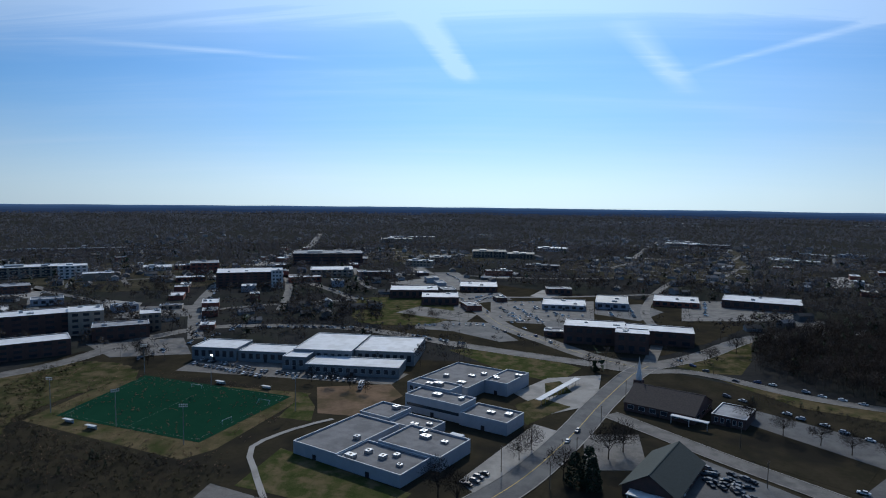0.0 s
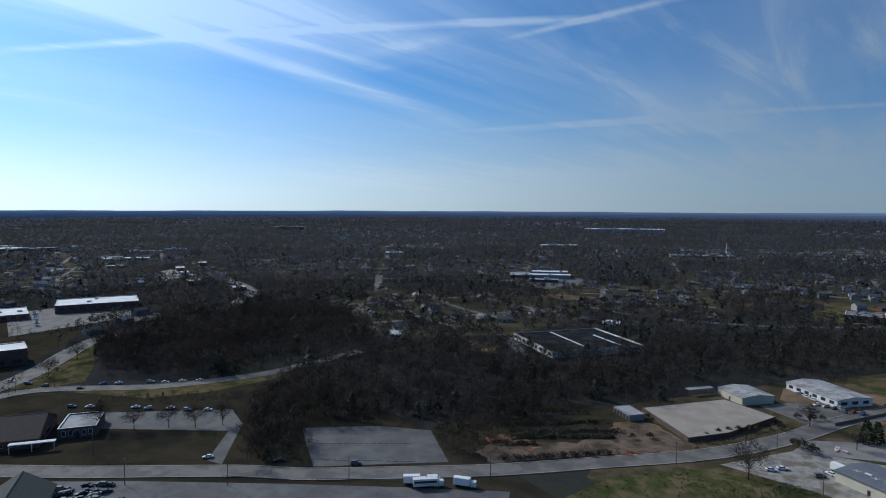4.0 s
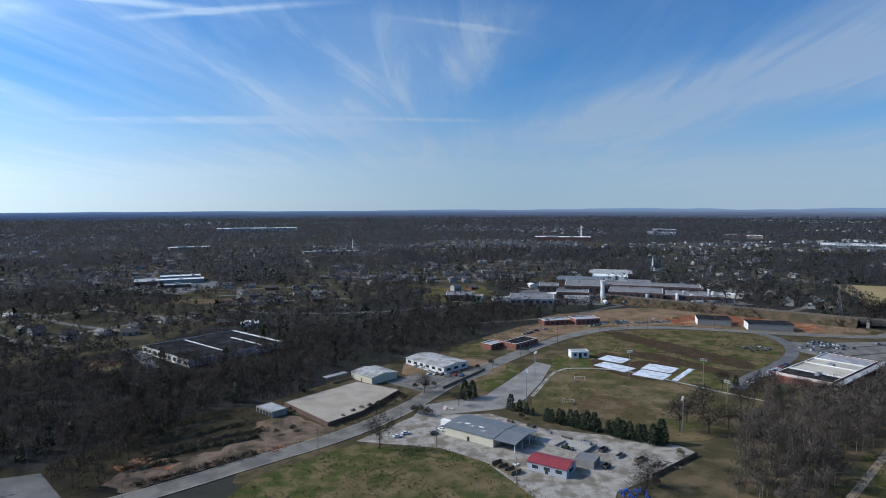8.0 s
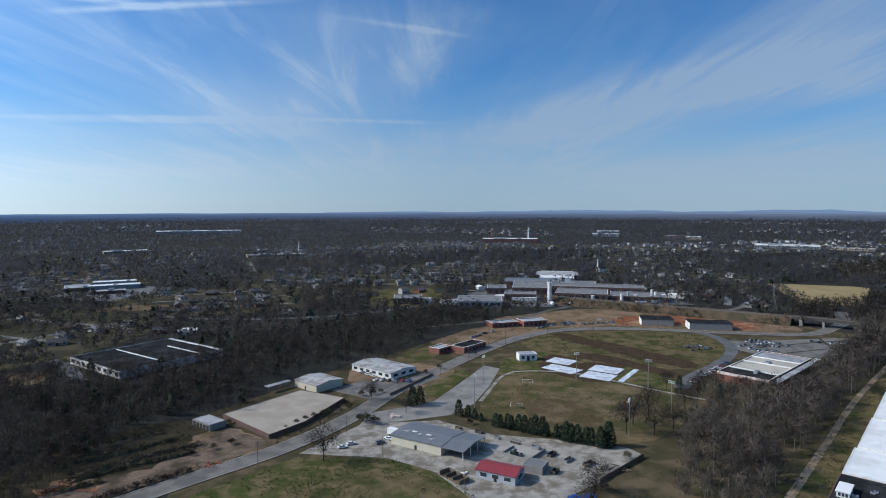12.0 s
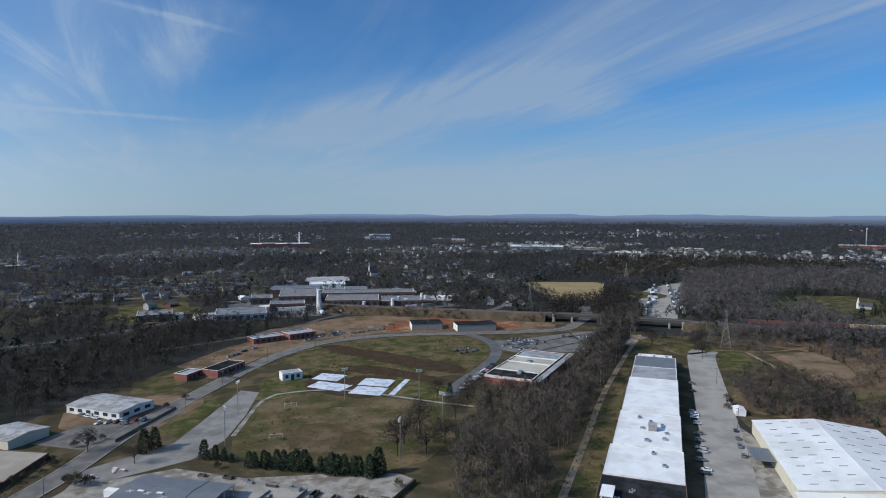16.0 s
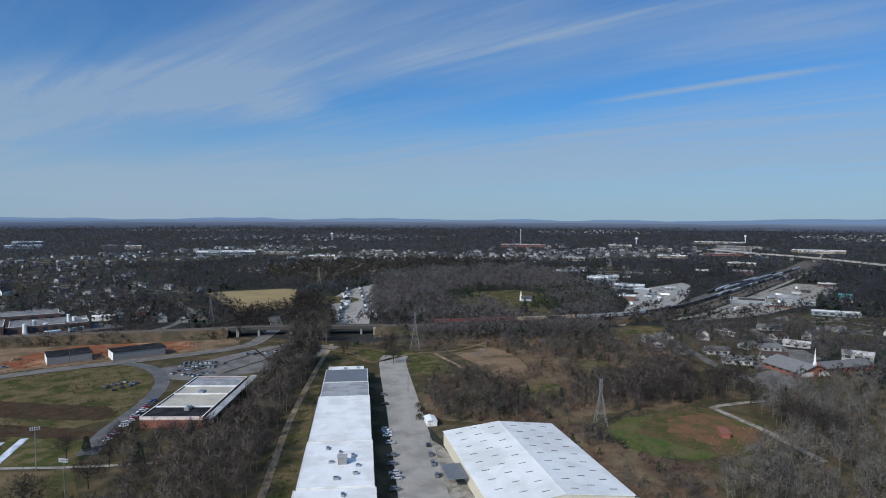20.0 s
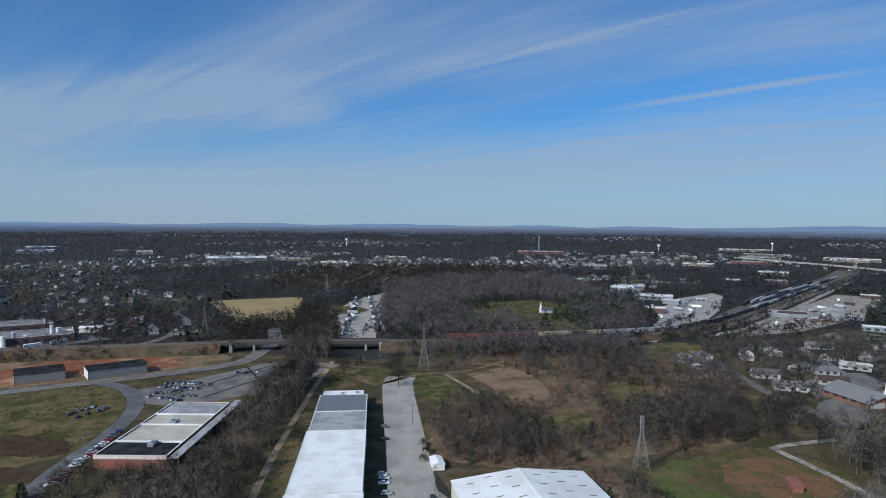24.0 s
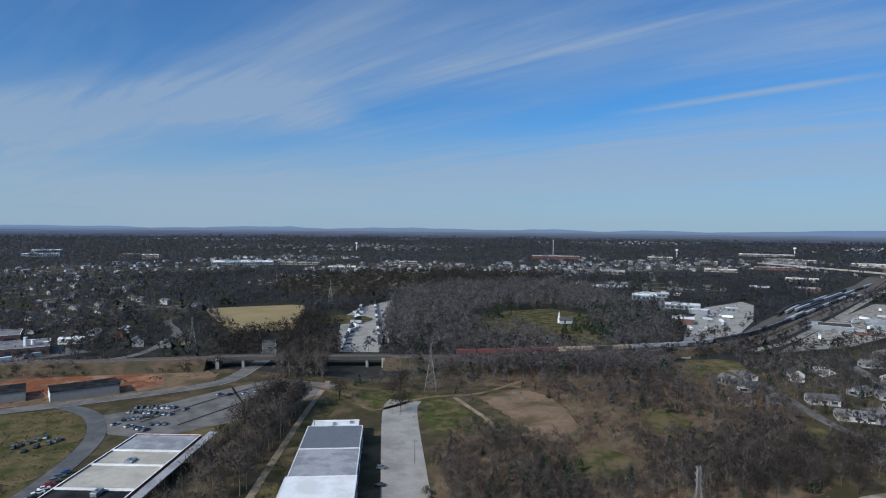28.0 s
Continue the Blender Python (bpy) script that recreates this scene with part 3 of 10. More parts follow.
def flat_building(x, y, yaw, w, d, h, wall, roof, label, category="building", name="commercial_building", group="",
                  parapet=0.5, windows=0, storeys=1, units=0, unit_size=1.0, trim=None, z=0.0, seed=0, sides=(-1, 1), door=True):
    """A flat-roofed building: walls with a parapet, a roof deck set inside it, windows by storey, rooftop units. It stands at its centre; yaw in degrees turns its long side."""
    r = random.Random(seed or int(x * 7 + y * 13))
    ob = empty(name, pose(x, y, z, 0, 0, yaw), label, category, group)
    X, Y, t = w / 2, d / 2, 0.4
    part("wall", boxes((-X, -Y, -0.5, X, -Y + t, h + parapet), (-X, Y - t, -0.5, X, Y, h + parapet), (-X, -Y + t, -0.5, -X + t, Y - t, h + parapet), (X - t, -Y + t, -0.5, X, Y - t, h + parapet)), wall, ob)
    part("roof", boxes((-X + t, -Y + t, h - 0.5, X - t, Y - t, h)), roof, ob)
    if parapet > 0.15:
        k = 0.06
        part("coping", boxes((-X - k, -Y - k, h + parapet, X + k, -Y + t + k, h + parapet + 0.12), (-X - k, Y - t - k, h + parapet, X + k, Y + k, h + parapet + 0.12),
                             (-X - k, -Y + t + k, h + parapet, -X + t + k, Y - t - k, h + parapet + 0.12), (X - t - k, -Y + t + k, h + parapet, X + k, Y - t - k, h + parapet + 0.12)), trim or ROOF_WHITE, ob)
    if windows:
        sh = h / storeys
        for s in range(storeys):
            z0, z1 = s * sh + 0.32 * sh, s * sh + 0.80 * sh
            for f in sides:
                if abs(f) == 1:
                    window_row(ob, -X + 1, X - 1, f * Y, z0, z1, windows, f, trim or WALL_WHITE)
                else:
                    window_row(ob, -Y + 1, Y - 1, (f / 2) * X, z0, z1, max(2, int(windows * d / w)), f, trim or WALL_WHITE)
    if door:
        part("door", boxes((-1.0, -Y - 0.06, 0, 1.0, -Y + 0.02, 2.3)), DARK, ob)
    for k in range(units):
        ux, uy = r.uniform(-X * 0.75, X * 0.75), r.uniform(-Y * 0.7, Y * 0.7)
        a, b, c = r.uniform(1.2, 2.6) * unit_size, r.uniform(1.0, 1.8) * unit_size, r.uniform(0.9, 1.7) * unit_size
        u = part("rooftop_unit", boxes((ux - a, uy - b, h, ux + a, uy + b, h + c), bevel=0.12), STEEL, ob)
        part("fan_grille", tubes(((ux, uy, h + c - 0.02), (ux, uy, h + c + 0.16), 0.55 * unit_size), sides=10), STEEL_DARK, u)
    rect_clear(x, y, yaw, w, d)
    return ob


def gable_building(x, y, yaw, w, d, h, rise, wall, roof, label, category="building", name="gabled_building", group="", over=0.5, windows=0, door=True, z=0.0, ridge_cap=None):
    """A building with a pitched roof; the ridge runs along its width w."""
    ob = empty(name, pose(x, y, z, 0, 0, yaw), label, category, group)
    X, Y = w / 2, d / 2
    v = [(-X, -Y, -0.5), (X, -Y, -0.5), (X, Y, -0.5), (-X, Y, -0.5), (-X, -Y, h), (X, -Y, h), (X, Y, h), (-X, Y, h), (-X, 0, h + rise), (X, 0, h + rise)]
    mesh_part("wall", v, [(0, 1, 5, 4), (2, 3, 7, 6), (1, 2, 6, 9, 5), (3, 0, 4, 8, 7)], wall, ob)
    s = rise / Y
    for side in (-1, 1):
        e, zl = Y + over, h - s * over
        t = 0.22
        q = [(-X - over, side * e, zl), (X + over, side * e, zl), (X + over, 0, h + rise), (-X - over, 0, h + rise)]
        q += [(a, b, c + t) for a, b, c in q]
        fs = [(0, 1, 2, 3), (7, 6, 5, 4), (0, 4, 5, 1), (1, 5, 6, 2), (3, 2, 6, 7), (0, 3, 7, 4)]
        mesh_part("roof", q, fs if side > 0 else [f[::-1] for f in fs], roof, ob)
    if name != "house":
        part("ridge", boxes((-X - over, -0.25, h + rise + 0.12, X + over, 0.25, h + rise + 0.28)), ridge_cap or roof, ob)
    if windows:
        for f in (-1, 1):
            window_row(ob, -X + 0.8, X - 0.8, f * Y, h * 0.36, h * 0.78, windows, f, WALL_WHITE)
        for f in (-2, 2):
            window_row(ob, -Y + 0.8, Y - 0.8, f / 2 * X, h * 0.36, h * 0.78, max(1, windows // 2), f, WALL_WHITE)
    if door:
        part("door", boxes((-0.6, -Y - 0.08, 0, 0.6, -Y - 0.02, 2.1)), DARK, ob)
    rect_clear(x, y, yaw, w, d)
    return ob

# ---- ground ----
# weeds darkened to carry the shade on backlit and rubble ground
DARK_WEEDS = surf("shade_toned_weeds", (0.038, 0.034, 0.022), (0.056, 0.046, 0.030), 0.08, 0.95, stain=(0.030, 0.027, 0.021), stain_scale=0.03, bump=0.15)
INFIELD = surf("infield_clay", (0.190, 0.100, 0.055), (0.120, 0.085, 0.045), 0.12, 0.95, stain=(0.090, 0.085, 0.035), stain_scale=0.06)
INFIELD_WORN = surf("worn_brown_soil", (0.135, 0.088, 0.050), (0.072, 0.070, 0.030), 0.10, 0.95, stain=(0.062, 0.070, 0.026), stain_scale=0.08)
FIELD = surf("worn_field_grass", (0.060, 0.064, 0.026), (0.110, 0.084, 0.044), 0.07, 0.95, stain=(0.165, 0.122, 0.070), stain_scale=0.05, bump=0.1)
FIELD_TAN = surf("worn_tan_turf", (0.175, 0.130, 0.078), (0.100, 0.080, 0.042), 0.10, 0.95, stain=(0.070, 0.068, 0.030), stain_scale=0.06, bump=0.1)
FIELD_RED = surf("trodden_brown_turf", (0.105, 0.070, 0.042), (0.070, 0.062, 0.030), 0.10, 0.95, stain=(0.150, 0.110, 0.066), stain_scale=0.07, bump=0.1)
def terrain(x, y):
    """Height of the land: level near by, rolling and slowly rising towards the horizon."""
    x, y = np.asarray(x, float), np.asarray(y, float)
    r = np.hypot(x, y)
    t = np.clip((r - 2000) / 2700, 0, 1)
    roll = (np.sin(x * 0.0041 + 1.3) * np.cos(y * 0.0053 + 0.4) + 0.6 * np.sin(x * 0.0093 - y * 0.0071)) * 4.0
    return 12 * t * t * (3 - 2 * t) + roll * np.clip((r - 1750) / 900, 0, 1)


def build_ground():
    seg = 180
    rad = np.concatenate([[60, 150, 300, 500, 750, 1000], np.linspace(1150, 4760, 42)])
    ang = np.arange(seg) * 2 * np.pi / seg
    X, Y = rad[:, None] * np.cos(ang), rad[:, None] * np.sin(ang)
    Z = terrain(X, Y)
    v = np.concatenate([[[0, 0, 0]], np.stack([X, Y, Z], -1).reshape(-1, 3)])
    tris = [(0, 1 + k, 1 + (k + 1) % seg) for k in range(seg)]
    for i in range(len(rad) - 1):
        a = 1 + i * seg
        for k in range(seg):
            j = (k + 1) % seg
            tris += [(a + k, a + seg + k, a + seg + j), (a + k, a + seg + j, a + j)]
    me = tri_mesh("ground", v, np.array(tris), G_FAR)
    tagged(new("ground", me), "brown winter woodland floor with patches of grass", "", "", "structure")


build_ground()

# the hazy distance: glowing rings in haze blue for wooded ridges one behind the other, far beyond the town, and low
# mountains
def haze_glow(name, sunward, away):
    """The even blue haze over land many kilometres off, put in as a glow, a little darker towards the sun's side."""
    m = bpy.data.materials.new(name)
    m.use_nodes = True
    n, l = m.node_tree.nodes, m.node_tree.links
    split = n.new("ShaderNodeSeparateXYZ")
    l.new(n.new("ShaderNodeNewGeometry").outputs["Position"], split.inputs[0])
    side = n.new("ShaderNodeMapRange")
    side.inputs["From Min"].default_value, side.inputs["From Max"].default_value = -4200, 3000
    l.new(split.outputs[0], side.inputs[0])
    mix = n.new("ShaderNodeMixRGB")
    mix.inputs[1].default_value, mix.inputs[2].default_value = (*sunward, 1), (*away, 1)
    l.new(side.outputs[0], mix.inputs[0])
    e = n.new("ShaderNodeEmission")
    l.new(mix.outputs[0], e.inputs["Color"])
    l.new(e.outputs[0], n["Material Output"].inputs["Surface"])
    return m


def backdrop(name, yaw0, yaw1, radius, foot, base, height, seed, mat, label, fine=0.045, taper=True):
    bm = bmesh.new()
    n = 420
    rows = []
    for k in range(n + 1):
        a = radians(yaw0 + (yaw1 - yaw0) * k / n)
        x, y = -math.sin(a) * radius, math.cos(a) * radius
        fade = min(1, 5 * k / n, 5 * (1 - k / n)) if taper else 1.0
        top = height * fade * (0.45 + 0.9 * noise.fractal(Vector((k * fine, seed, 0)), 1.0, 2.2, 5, noise_basis="PERLIN_ORIGINAL"))
        rows.append((bm.verts.new((x, y, foot)), bm.verts.new((x, y, base + max(0, top)))))
    for (a, b), (c, d) in zip(rows, rows[1:]):
        bm.faces.new((a, b, d, c))
    return tagged(part(name, bm, mat), label, "", "", "structure")


backdrop("backdrop", 180, -180, 4690, -30, 31, 7, 1.3, haze_glow("haze_distance", (0.036, 0.068, 0.150), (0.100, 0.124, 0.178)), "glowing dark blue haze over a distant wooded rise", 0.35, False)
backdrop("backdrop", 180, -180, 4712, -30, 42, 6, 2.6, haze_glow("haze_ridge", (0.046, 0.088, 0.190), (0.122, 0.154, 0.220)), "glowing blue-grey haze over a distant wooded ridge", 0.30, False)
backdrop("backdrop", 180, -180, 4735, -30, 53, 5, 5.1, haze_glow("hazy_distance", (0.060, 0.116, 0.245), (0.152, 0.196, 0.280)), "hazy blue wooded ridge in the distance", 0.25, False)
backdrop("backdrop", 180, -180, 4760, -30, 64, 4, 8.2, haze_glow("haze_pale_distance", (0.095, 0.180, 0.340), (0.200, 0.265, 0.380)), "pale hazy ridge on the horizon", 0.15, False)
HILLS = haze_glow("haze_hills", (0.20, 0.31, 0.50), (0.20, 0.30, 0.47))
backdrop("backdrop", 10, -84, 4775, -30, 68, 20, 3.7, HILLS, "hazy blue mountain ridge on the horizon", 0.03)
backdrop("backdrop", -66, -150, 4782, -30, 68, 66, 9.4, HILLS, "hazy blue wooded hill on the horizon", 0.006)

# ---- roads and paths ----
road("road", [(-320, 70), (-267, 108), (-243, 127), (-215, 149), (-192, 163), (-163, 187), (-132, 214), (-100, 248), (-68, 283), (-43, 324), (-21, 375), (13, 434), (43, 483), (72, 520), (110, 549), (170, 556), (243, 538), (290, 528), (322, 528), (350, 548), (385, 582), (420, 640)],
     10.5, ASPHALT_OLD, 0.09, "bleached two-lane asphalt road past the yards", edge=CONCRETE)
road("road", [(-190, -20), (-223, 8), (-250, 26), (-292, 48), (-335, 68), (-395, 99), (-420, 116)], 15, ASPHALT, 0.08, "grey four-lane street between the school and the church", edge=CONCRETE, dash=PAINT_YELLOW)
road("road", [(-412, 112), (-440, 83), (-489, 54), (-519, 36), (-552, 21), (-622, 2), (-710, -21), (-804, -50), (-942, -90), (-1424, -205)], 17, ASPHALT_OLD, 0.07, "pale avenue running away through the town", dash=PAINT_YELLOW)
road("road", [(-330, -310), (-356, -290), (-392, -271), (-462, -258), (-516, -215), (-522, -118), (-494, -52), (-471, -18), (-440, 40), (-424, 72), (-405, 108)], 13, ASPHALT_OLD, 0.065, "pale curving street behind the white hall", edge=CONCRETE)
road("road", [(-405, 108), (-404, 144), (-357, 190), (-333, 237), (-327, 266), (-325, 330)], 9, ASPHALT_OLD, 0.085, "pale street beside the wooded lot", edge=CONCRETE)
road("road", [(-418, 117), (-450, 160), (-516, 224), (-545, 288), (-560, 352), (-661, 478), (-866, 559), (-1064, 648)], 14, ASPHALT_OLD, 0.06, "pale road climbing past the green verge", edge=CONCRETE)
road("access_road", [(229, 540), (236, 510), (226, 470), (200, 432), (165, 396), (148, 372)], 9, ASPHALT, 0.10, "grey access road curving to the brick school")
road("driveway", [(378, 412), (359, 396), (286, 311), (228, 244), (197, 210), (150, 158)], 19.5, CONCRETE, 0.07, "wide tan concrete driveway between the warehouses")
road("footpath", [(120, 215), (180, 282), (234, 343), (306, 417), (350, 460), (372, 482)], 3.2, DUST, 0.06, "pale sandy path beside the mill strip")
road("footpath", [(26, 349), (45, 403), (62, 413), (90, 408), (111, 390), (139, 362), (165, 340)], 2.4, GRAVEL, 0.12, "narrow path along the edge of the playing field")
road("footpath", [(356, 478), (360, 440), (352, 410), (392, 408), (420, 392), (470, 392)], 3.5, SAND, 0.07, "sandy track crossing the meadow")
road("park_road", [(606, 304), (555, 257), (531, 236), (512, 220), (493, 197), (484, 186), (470, 170)], 7, ASPHALT_OLD, 0.07, "pale lane to the church")
road("park_road", [(690, 246), (646, 221), (605, 198), (576, 188)], 9, ASPHALT_OLD, 0.07, "grey lane between the houses behind the church")
patch("car_park", [(481, 188), (510, 192), (530, 187), (524, 176), (508, 163), (484, 165)], ASPHALT_OLD, 0.06, "pale cracked church car park")
patch("car_park", [(556, 190), (604, 205), (616, 186), (590, 168), (566, 176)], ASPHALT_OLD, 0.06, "grey asphalt car park behind the church")
road("park_road", [(443, 170), (424, 182), (408, 189), (402, 180), (388, 158), (374, 142), (361, 126)], 4, GRAVEL, 0.07, "narrow pale park lane beside the ball field")
road("street", [(-26, 560), (80, 610), (130, 665), (190, 690), (330, 600)], 6, BALLAST, 0.05, "dirt service lane under the railway")
road("street", [(430, 880), (395, 800), (370, 720), (300, 650), (240, 690), (140, 750), (40, 820)], 8, ASPHALT_OLD, 0.05, "pale neighbourhood street with parked cars")
road("street", [(620, 345), (690, 365), (800, 380), (960, 445)], 7, GRAVEL, 0.05, "pale gravel yard track")
road("street", [(-300, 640), (-200, 610), (-80, 640), (40, 760), (80, 900)], 8, ASPHALT, 0.05, "grey neighbourhood street among the trees")
for line in ([(-150, 640), (-230, 860), (-330, 1120), (-420, 1400)], [(230, 880), (300, 1080), (420, 1400), (520, 1700)], [(-520, 560), (-700, 760), (-900, 1000), (-1150, 1250)], [(880, 480), (1150, 620), (1500, 800)], [(-60, 900), (40, 1150), (120, 1500)]):
    road("street", line, 11, ASPHALT_OLD, 0.05, "pale street running away between the houses")
road("street", [(-700, 640), (-500, 760), (-300, 830), (-150, 900)], 8, ASPHALT, 0.05, "grey neighbourhood street among the trees")
road("footpath", [(-215, -75), (-240, -88), (-262, -97), (-285, -85), (-300, -70)], 2.6, CONCRETE, 0.12, "pale concrete footpath between field and school")

# ---- open ground ----
patch("rough_ground", [(270, 120), (240, 170), (252, 240), (290, 306), (364, 394), (388, 470), (470, 440), (600, 330), (640, 250), (560, 140), (420, 60), (300, 60)], ROUGH, 0.0, "rough winter ground under brush", clear=False)
patch("rough_ground", [(-100, 230), (-120, 330), (-60, 430), (60, 590), (180, 610), (340, 560), (384, 488), (396, 440), (376, 405), (300, 325), (205, 205), (130, 150), (60, 190), (20, 225), (-40, 190)], ROUGH, 0.0, "rough winter grass between the lots and roads", clear=False)
# the backlit darkness round the school is put into this patch's colour
patch("rough_ground", [(-420, 110), (-290, 260), (-150, 225), (-60, 190), (-180, 20), (-200, -110), (-330, -300), (-420, -280)], DARK_WEEDS, 0.0, "rough winter grass round the school", clear=False)
patch("turf_field", [(-365.5, -203), (-333.3, -101.6), (-264.7, -122.3), (-292.3, -208.5)], TURF, 0.12, "dark green artificial turf soccer field")
patch("field_margin", [(-378, -214), (-358, -205), (-340, -92), (-258, -112), (-246, -122), (-284, -220)], GRASS_DRY, 0.05, "worn tan grass strip round the turf field")
patch("brush_ground", [(-392, -262), (-372, -190), (-352, -96), (-300, -84), (-262, -96), (-232, -92), (-205, -100), (-235, -200), (-330, -280)], DARK_WEEDS, 0.035, "dull green and brown winter weeds", clear=False)
patch("lawn", [(-342, -96), (-318, -84), (-296, -80), (-300, -98)], GRASS_GREEN, 0.07, "bright green grass beside the turf field")
patch("brush_ground", [(-285, -222), (-240, -200), (-222, -110), (-150, -110), (-130, -230), (-230, -270)], DARK_WEEDS, 0.045, "dark brown brush and leaf litter", clear=False)
patch("car_park", [(-226, -100), (-214, -72), (-196, -40), (-160, -40), (-165, -105)], ASPHALT_OLD, 0.09, "pale asphalt car park below the school")
patch("car_park", [(-236, -5), (-302, 30), (-289, 46), (-222, 4)], CONCRETE, 0.055, "pale concrete school car park")
patch("lawn", [(-225, -90), (-215, -60), (-208, -30), (-224, -22), (-262, -84)], GRASS_GREEN, 0.06, "green lawn along the school wall")
patch("car_park", [(-430, -190), (-378, -190), (-368, -110), (-360, -50), (-385, -42), (-400, -110), (-440, -150)], ASPHALT_OLD, 0.05, "grey car park in front of the white hall")
patch("plaza", [(-352, -92), (-362, -50), (-340, -40), (-305, -58), (-308, -80)], SAND, 0.06, "sandy courtyard between hall and school")
patch("lawn", [(-452, -20), (-395, 20), (-375, 50), (-410, 70), (-470, 20)], GRASS_GREEN, 0.045, "green lawn behind the school")
patch("car_park", [(-318, 40), (-352, 22), (-384, 45), (-395, 80), (-360, 72), (-330, 58)], CONCRETE, 0.05, "pale concrete drop-off lot with grass islands")
patch("grass_island", [(-345, 40), (-372, 42), (-378, 52), (-356, 56)], GRASS, 0.2, "dull green planted island with a kerb")
patch("lawn", [(-300, 26), (-318, 40), (-330, 52), (-345, 36), (-330, 22)], GRASS, 0.06, "winter lawn before the school")
# darker asphalt and weeds stand in for tree shadow over lot and lawn
patch("car_park", [(-341, 142), (-285, 193), (-262, 183), (-227, 148), (-236, 147), (-259, 173), (-318, 132)], ASPHALT, 0.055, "bleached asphalt church car park")
patch("lawn", [(-308, 127), (-263, 170), (-237, 147), (-268, 116)], DARK_WEEDS, 0.05, "olive church lawn darkened as if in shade")
patch("lawn", [(-395, 150), (-345, 205), (-330, 262), (-312, 262), (-322, 205), (-340, 175)], GRASS_DRY, 0.04, "dry grass verge beside the street")
patch("lawn", [(-425, 130), (-460, 172), (-512, 224), (-491, 213), (-440, 192), (-403, 170), (-405, 150)], GRASS, 0.045, "dull green sloping verge beside dense bare trees")
# tree shadow on these two lots is put into the darker asphalt
patch("car_park", [(-234, 197), (-208, 221), (-182, 233), (-153, 208), (-195, 170)], ASPHALT, 0.055, "cracked pale asphalt lot beside the road")
patch("car_park", [(-266, 98), (-239, 119), (-192, 152), (-150, 180), (-118, 200), (-108, 180), (-180, 70), (-230, 60)], ASPHALT, 0.06, "wide bleached asphalt vehicle yard")
patch("brush_ground", [(-185, 236), (-150, 212), (-108, 252), (-82, 284), (-108, 316), (-140, 316), (-170, 280)], DARK_WEEDS, 0.045, "rough ground with rubble rows and dry brush", clear=False, smooth=True)
patch("bare_soil", [(-118, 256), (-90, 268), (-78, 286), (-96, 306), (-114, 300), (-112, 280)], SAND, 0.06, "bare tan soil beside the slab", smooth=True)
patch("lawn", [(-92, 236), (-60, 272), (-48, 270), (-26, 272), (0, 258), (24, 226), (10, 190), (-60, 190), (-100, 205)], GRASS_GREEN, 0.05, "green and tan rough lawn in front of the yard")
patch("gravel_yard", [(-60, 276), (-36, 314), (2, 318), (28, 298), (60, 290), (88, 280), (92, 273), (68, 246), (50, 232), (44, 214), (20, 222), (0, 256), (-20, 270)], GRAVEL, 0.055, "pale gravel contractor yard")
patch("apron", [(-38, 310), (-34, 330), (0, 350), (20, 395), (34, 428), (44, 420), (34, 380), (22, 345), (8, 326), (-14, 318)], ASPHALT_PALE, 0.07, "bleached asphalt side road and apron")
patch("lawn", [(-66, 228), (-44, 246), (-24, 258), (2, 248), (18, 226), (6, 194), (-58, 196)], GRASS_DRY, 0.052, "tan and olive worn part of the rough lawn", smooth=True)
patch("lawn", [(-10, 366), (14, 420), (24, 408), (2, 356)], GRASS_GREEN, 0.05, "green verge between the roads")
patch("playing_field", [(26, 350), (45, 400), (74, 409), (110, 386), (138, 358), (126, 310), (102, 287), (84, 284), (52, 300), (24, 325)], FIELD, 0.06, "worn dirt and grass playing field")
patch("bare_soil", [(52, 325), (70, 372), (104, 366), (122, 345), (112, 308), (86, 300)], FIELD_TAN, 0.075, "bare sandy middle of the playing field", smooth=True)
patch("bare_soil", [(48, 318), (54, 350), (78, 348), (88, 318), (70, 304)], FIELD_RED, 0.085, "reddish bare patch of the playing field", smooth=True)
patch("lawn", [(40, 405), (56, 402), (75, 412), (112, 390), (140, 364), (160, 380), (146, 405), (120, 440), (96, 460), (70, 470), (50, 445)], GRASS_GREEN, 0.05, "green grass round the covered plots")
patch("lawn", [(66, 495), (92, 527), (115, 541), (170, 548), (224, 532), (228, 505), (222, 472), (196, 436), (174, 415), (130, 425), (84, 465)], GRASS_DRY, 0.05, "dry grass oval beside the curving road", smooth=True)
patch("brush_ground", [(99, 533), (112, 536), (136, 506), (153, 482), (181, 436), (170, 419), (141, 454), (113, 499)], FURROW, 0.07, "dark brown brush furrow across the oval", clear=False, smooth=True)
patch("brush_ground", [(106, 466), (128, 455), (150, 423), (162, 403), (154, 395), (130, 426), (105, 448)], FURROW, 0.07, "thin brown furrow of dead brush on the oval", clear=False, smooth=True)
patch("plots", [(72, 433), (85, 458), (102, 446), (101, 432), (108, 436), (130, 424), (105, 386), (74, 412)], FURROW, 0.08, "dark bare soil under the white ground covers", smooth=True)
patch("car_park", [(232, 506), (262, 502), (318, 510), (352, 512), (372, 470), (330, 452), (278, 444), (243, 451), (232, 470)], ASPHALT_OLD, 0.06, "bleached asphalt lot with parked trailers")
patch("lawn", [(245, 440), (262, 448), (290, 444), (286, 430), (262, 432)], GRASS_DRY, 0.07, "dry grass corner by the brick school")
patch("bare_soil", [(-4, 505), (30, 555), (70, 590), (150, 612), (240, 590), (330, 552), (320, 540), (243, 552), (170, 568), (106, 560), (60, 522), (20, 462), (8, 470)], SAND, 0.04, "tan dirt lots along the curving road")
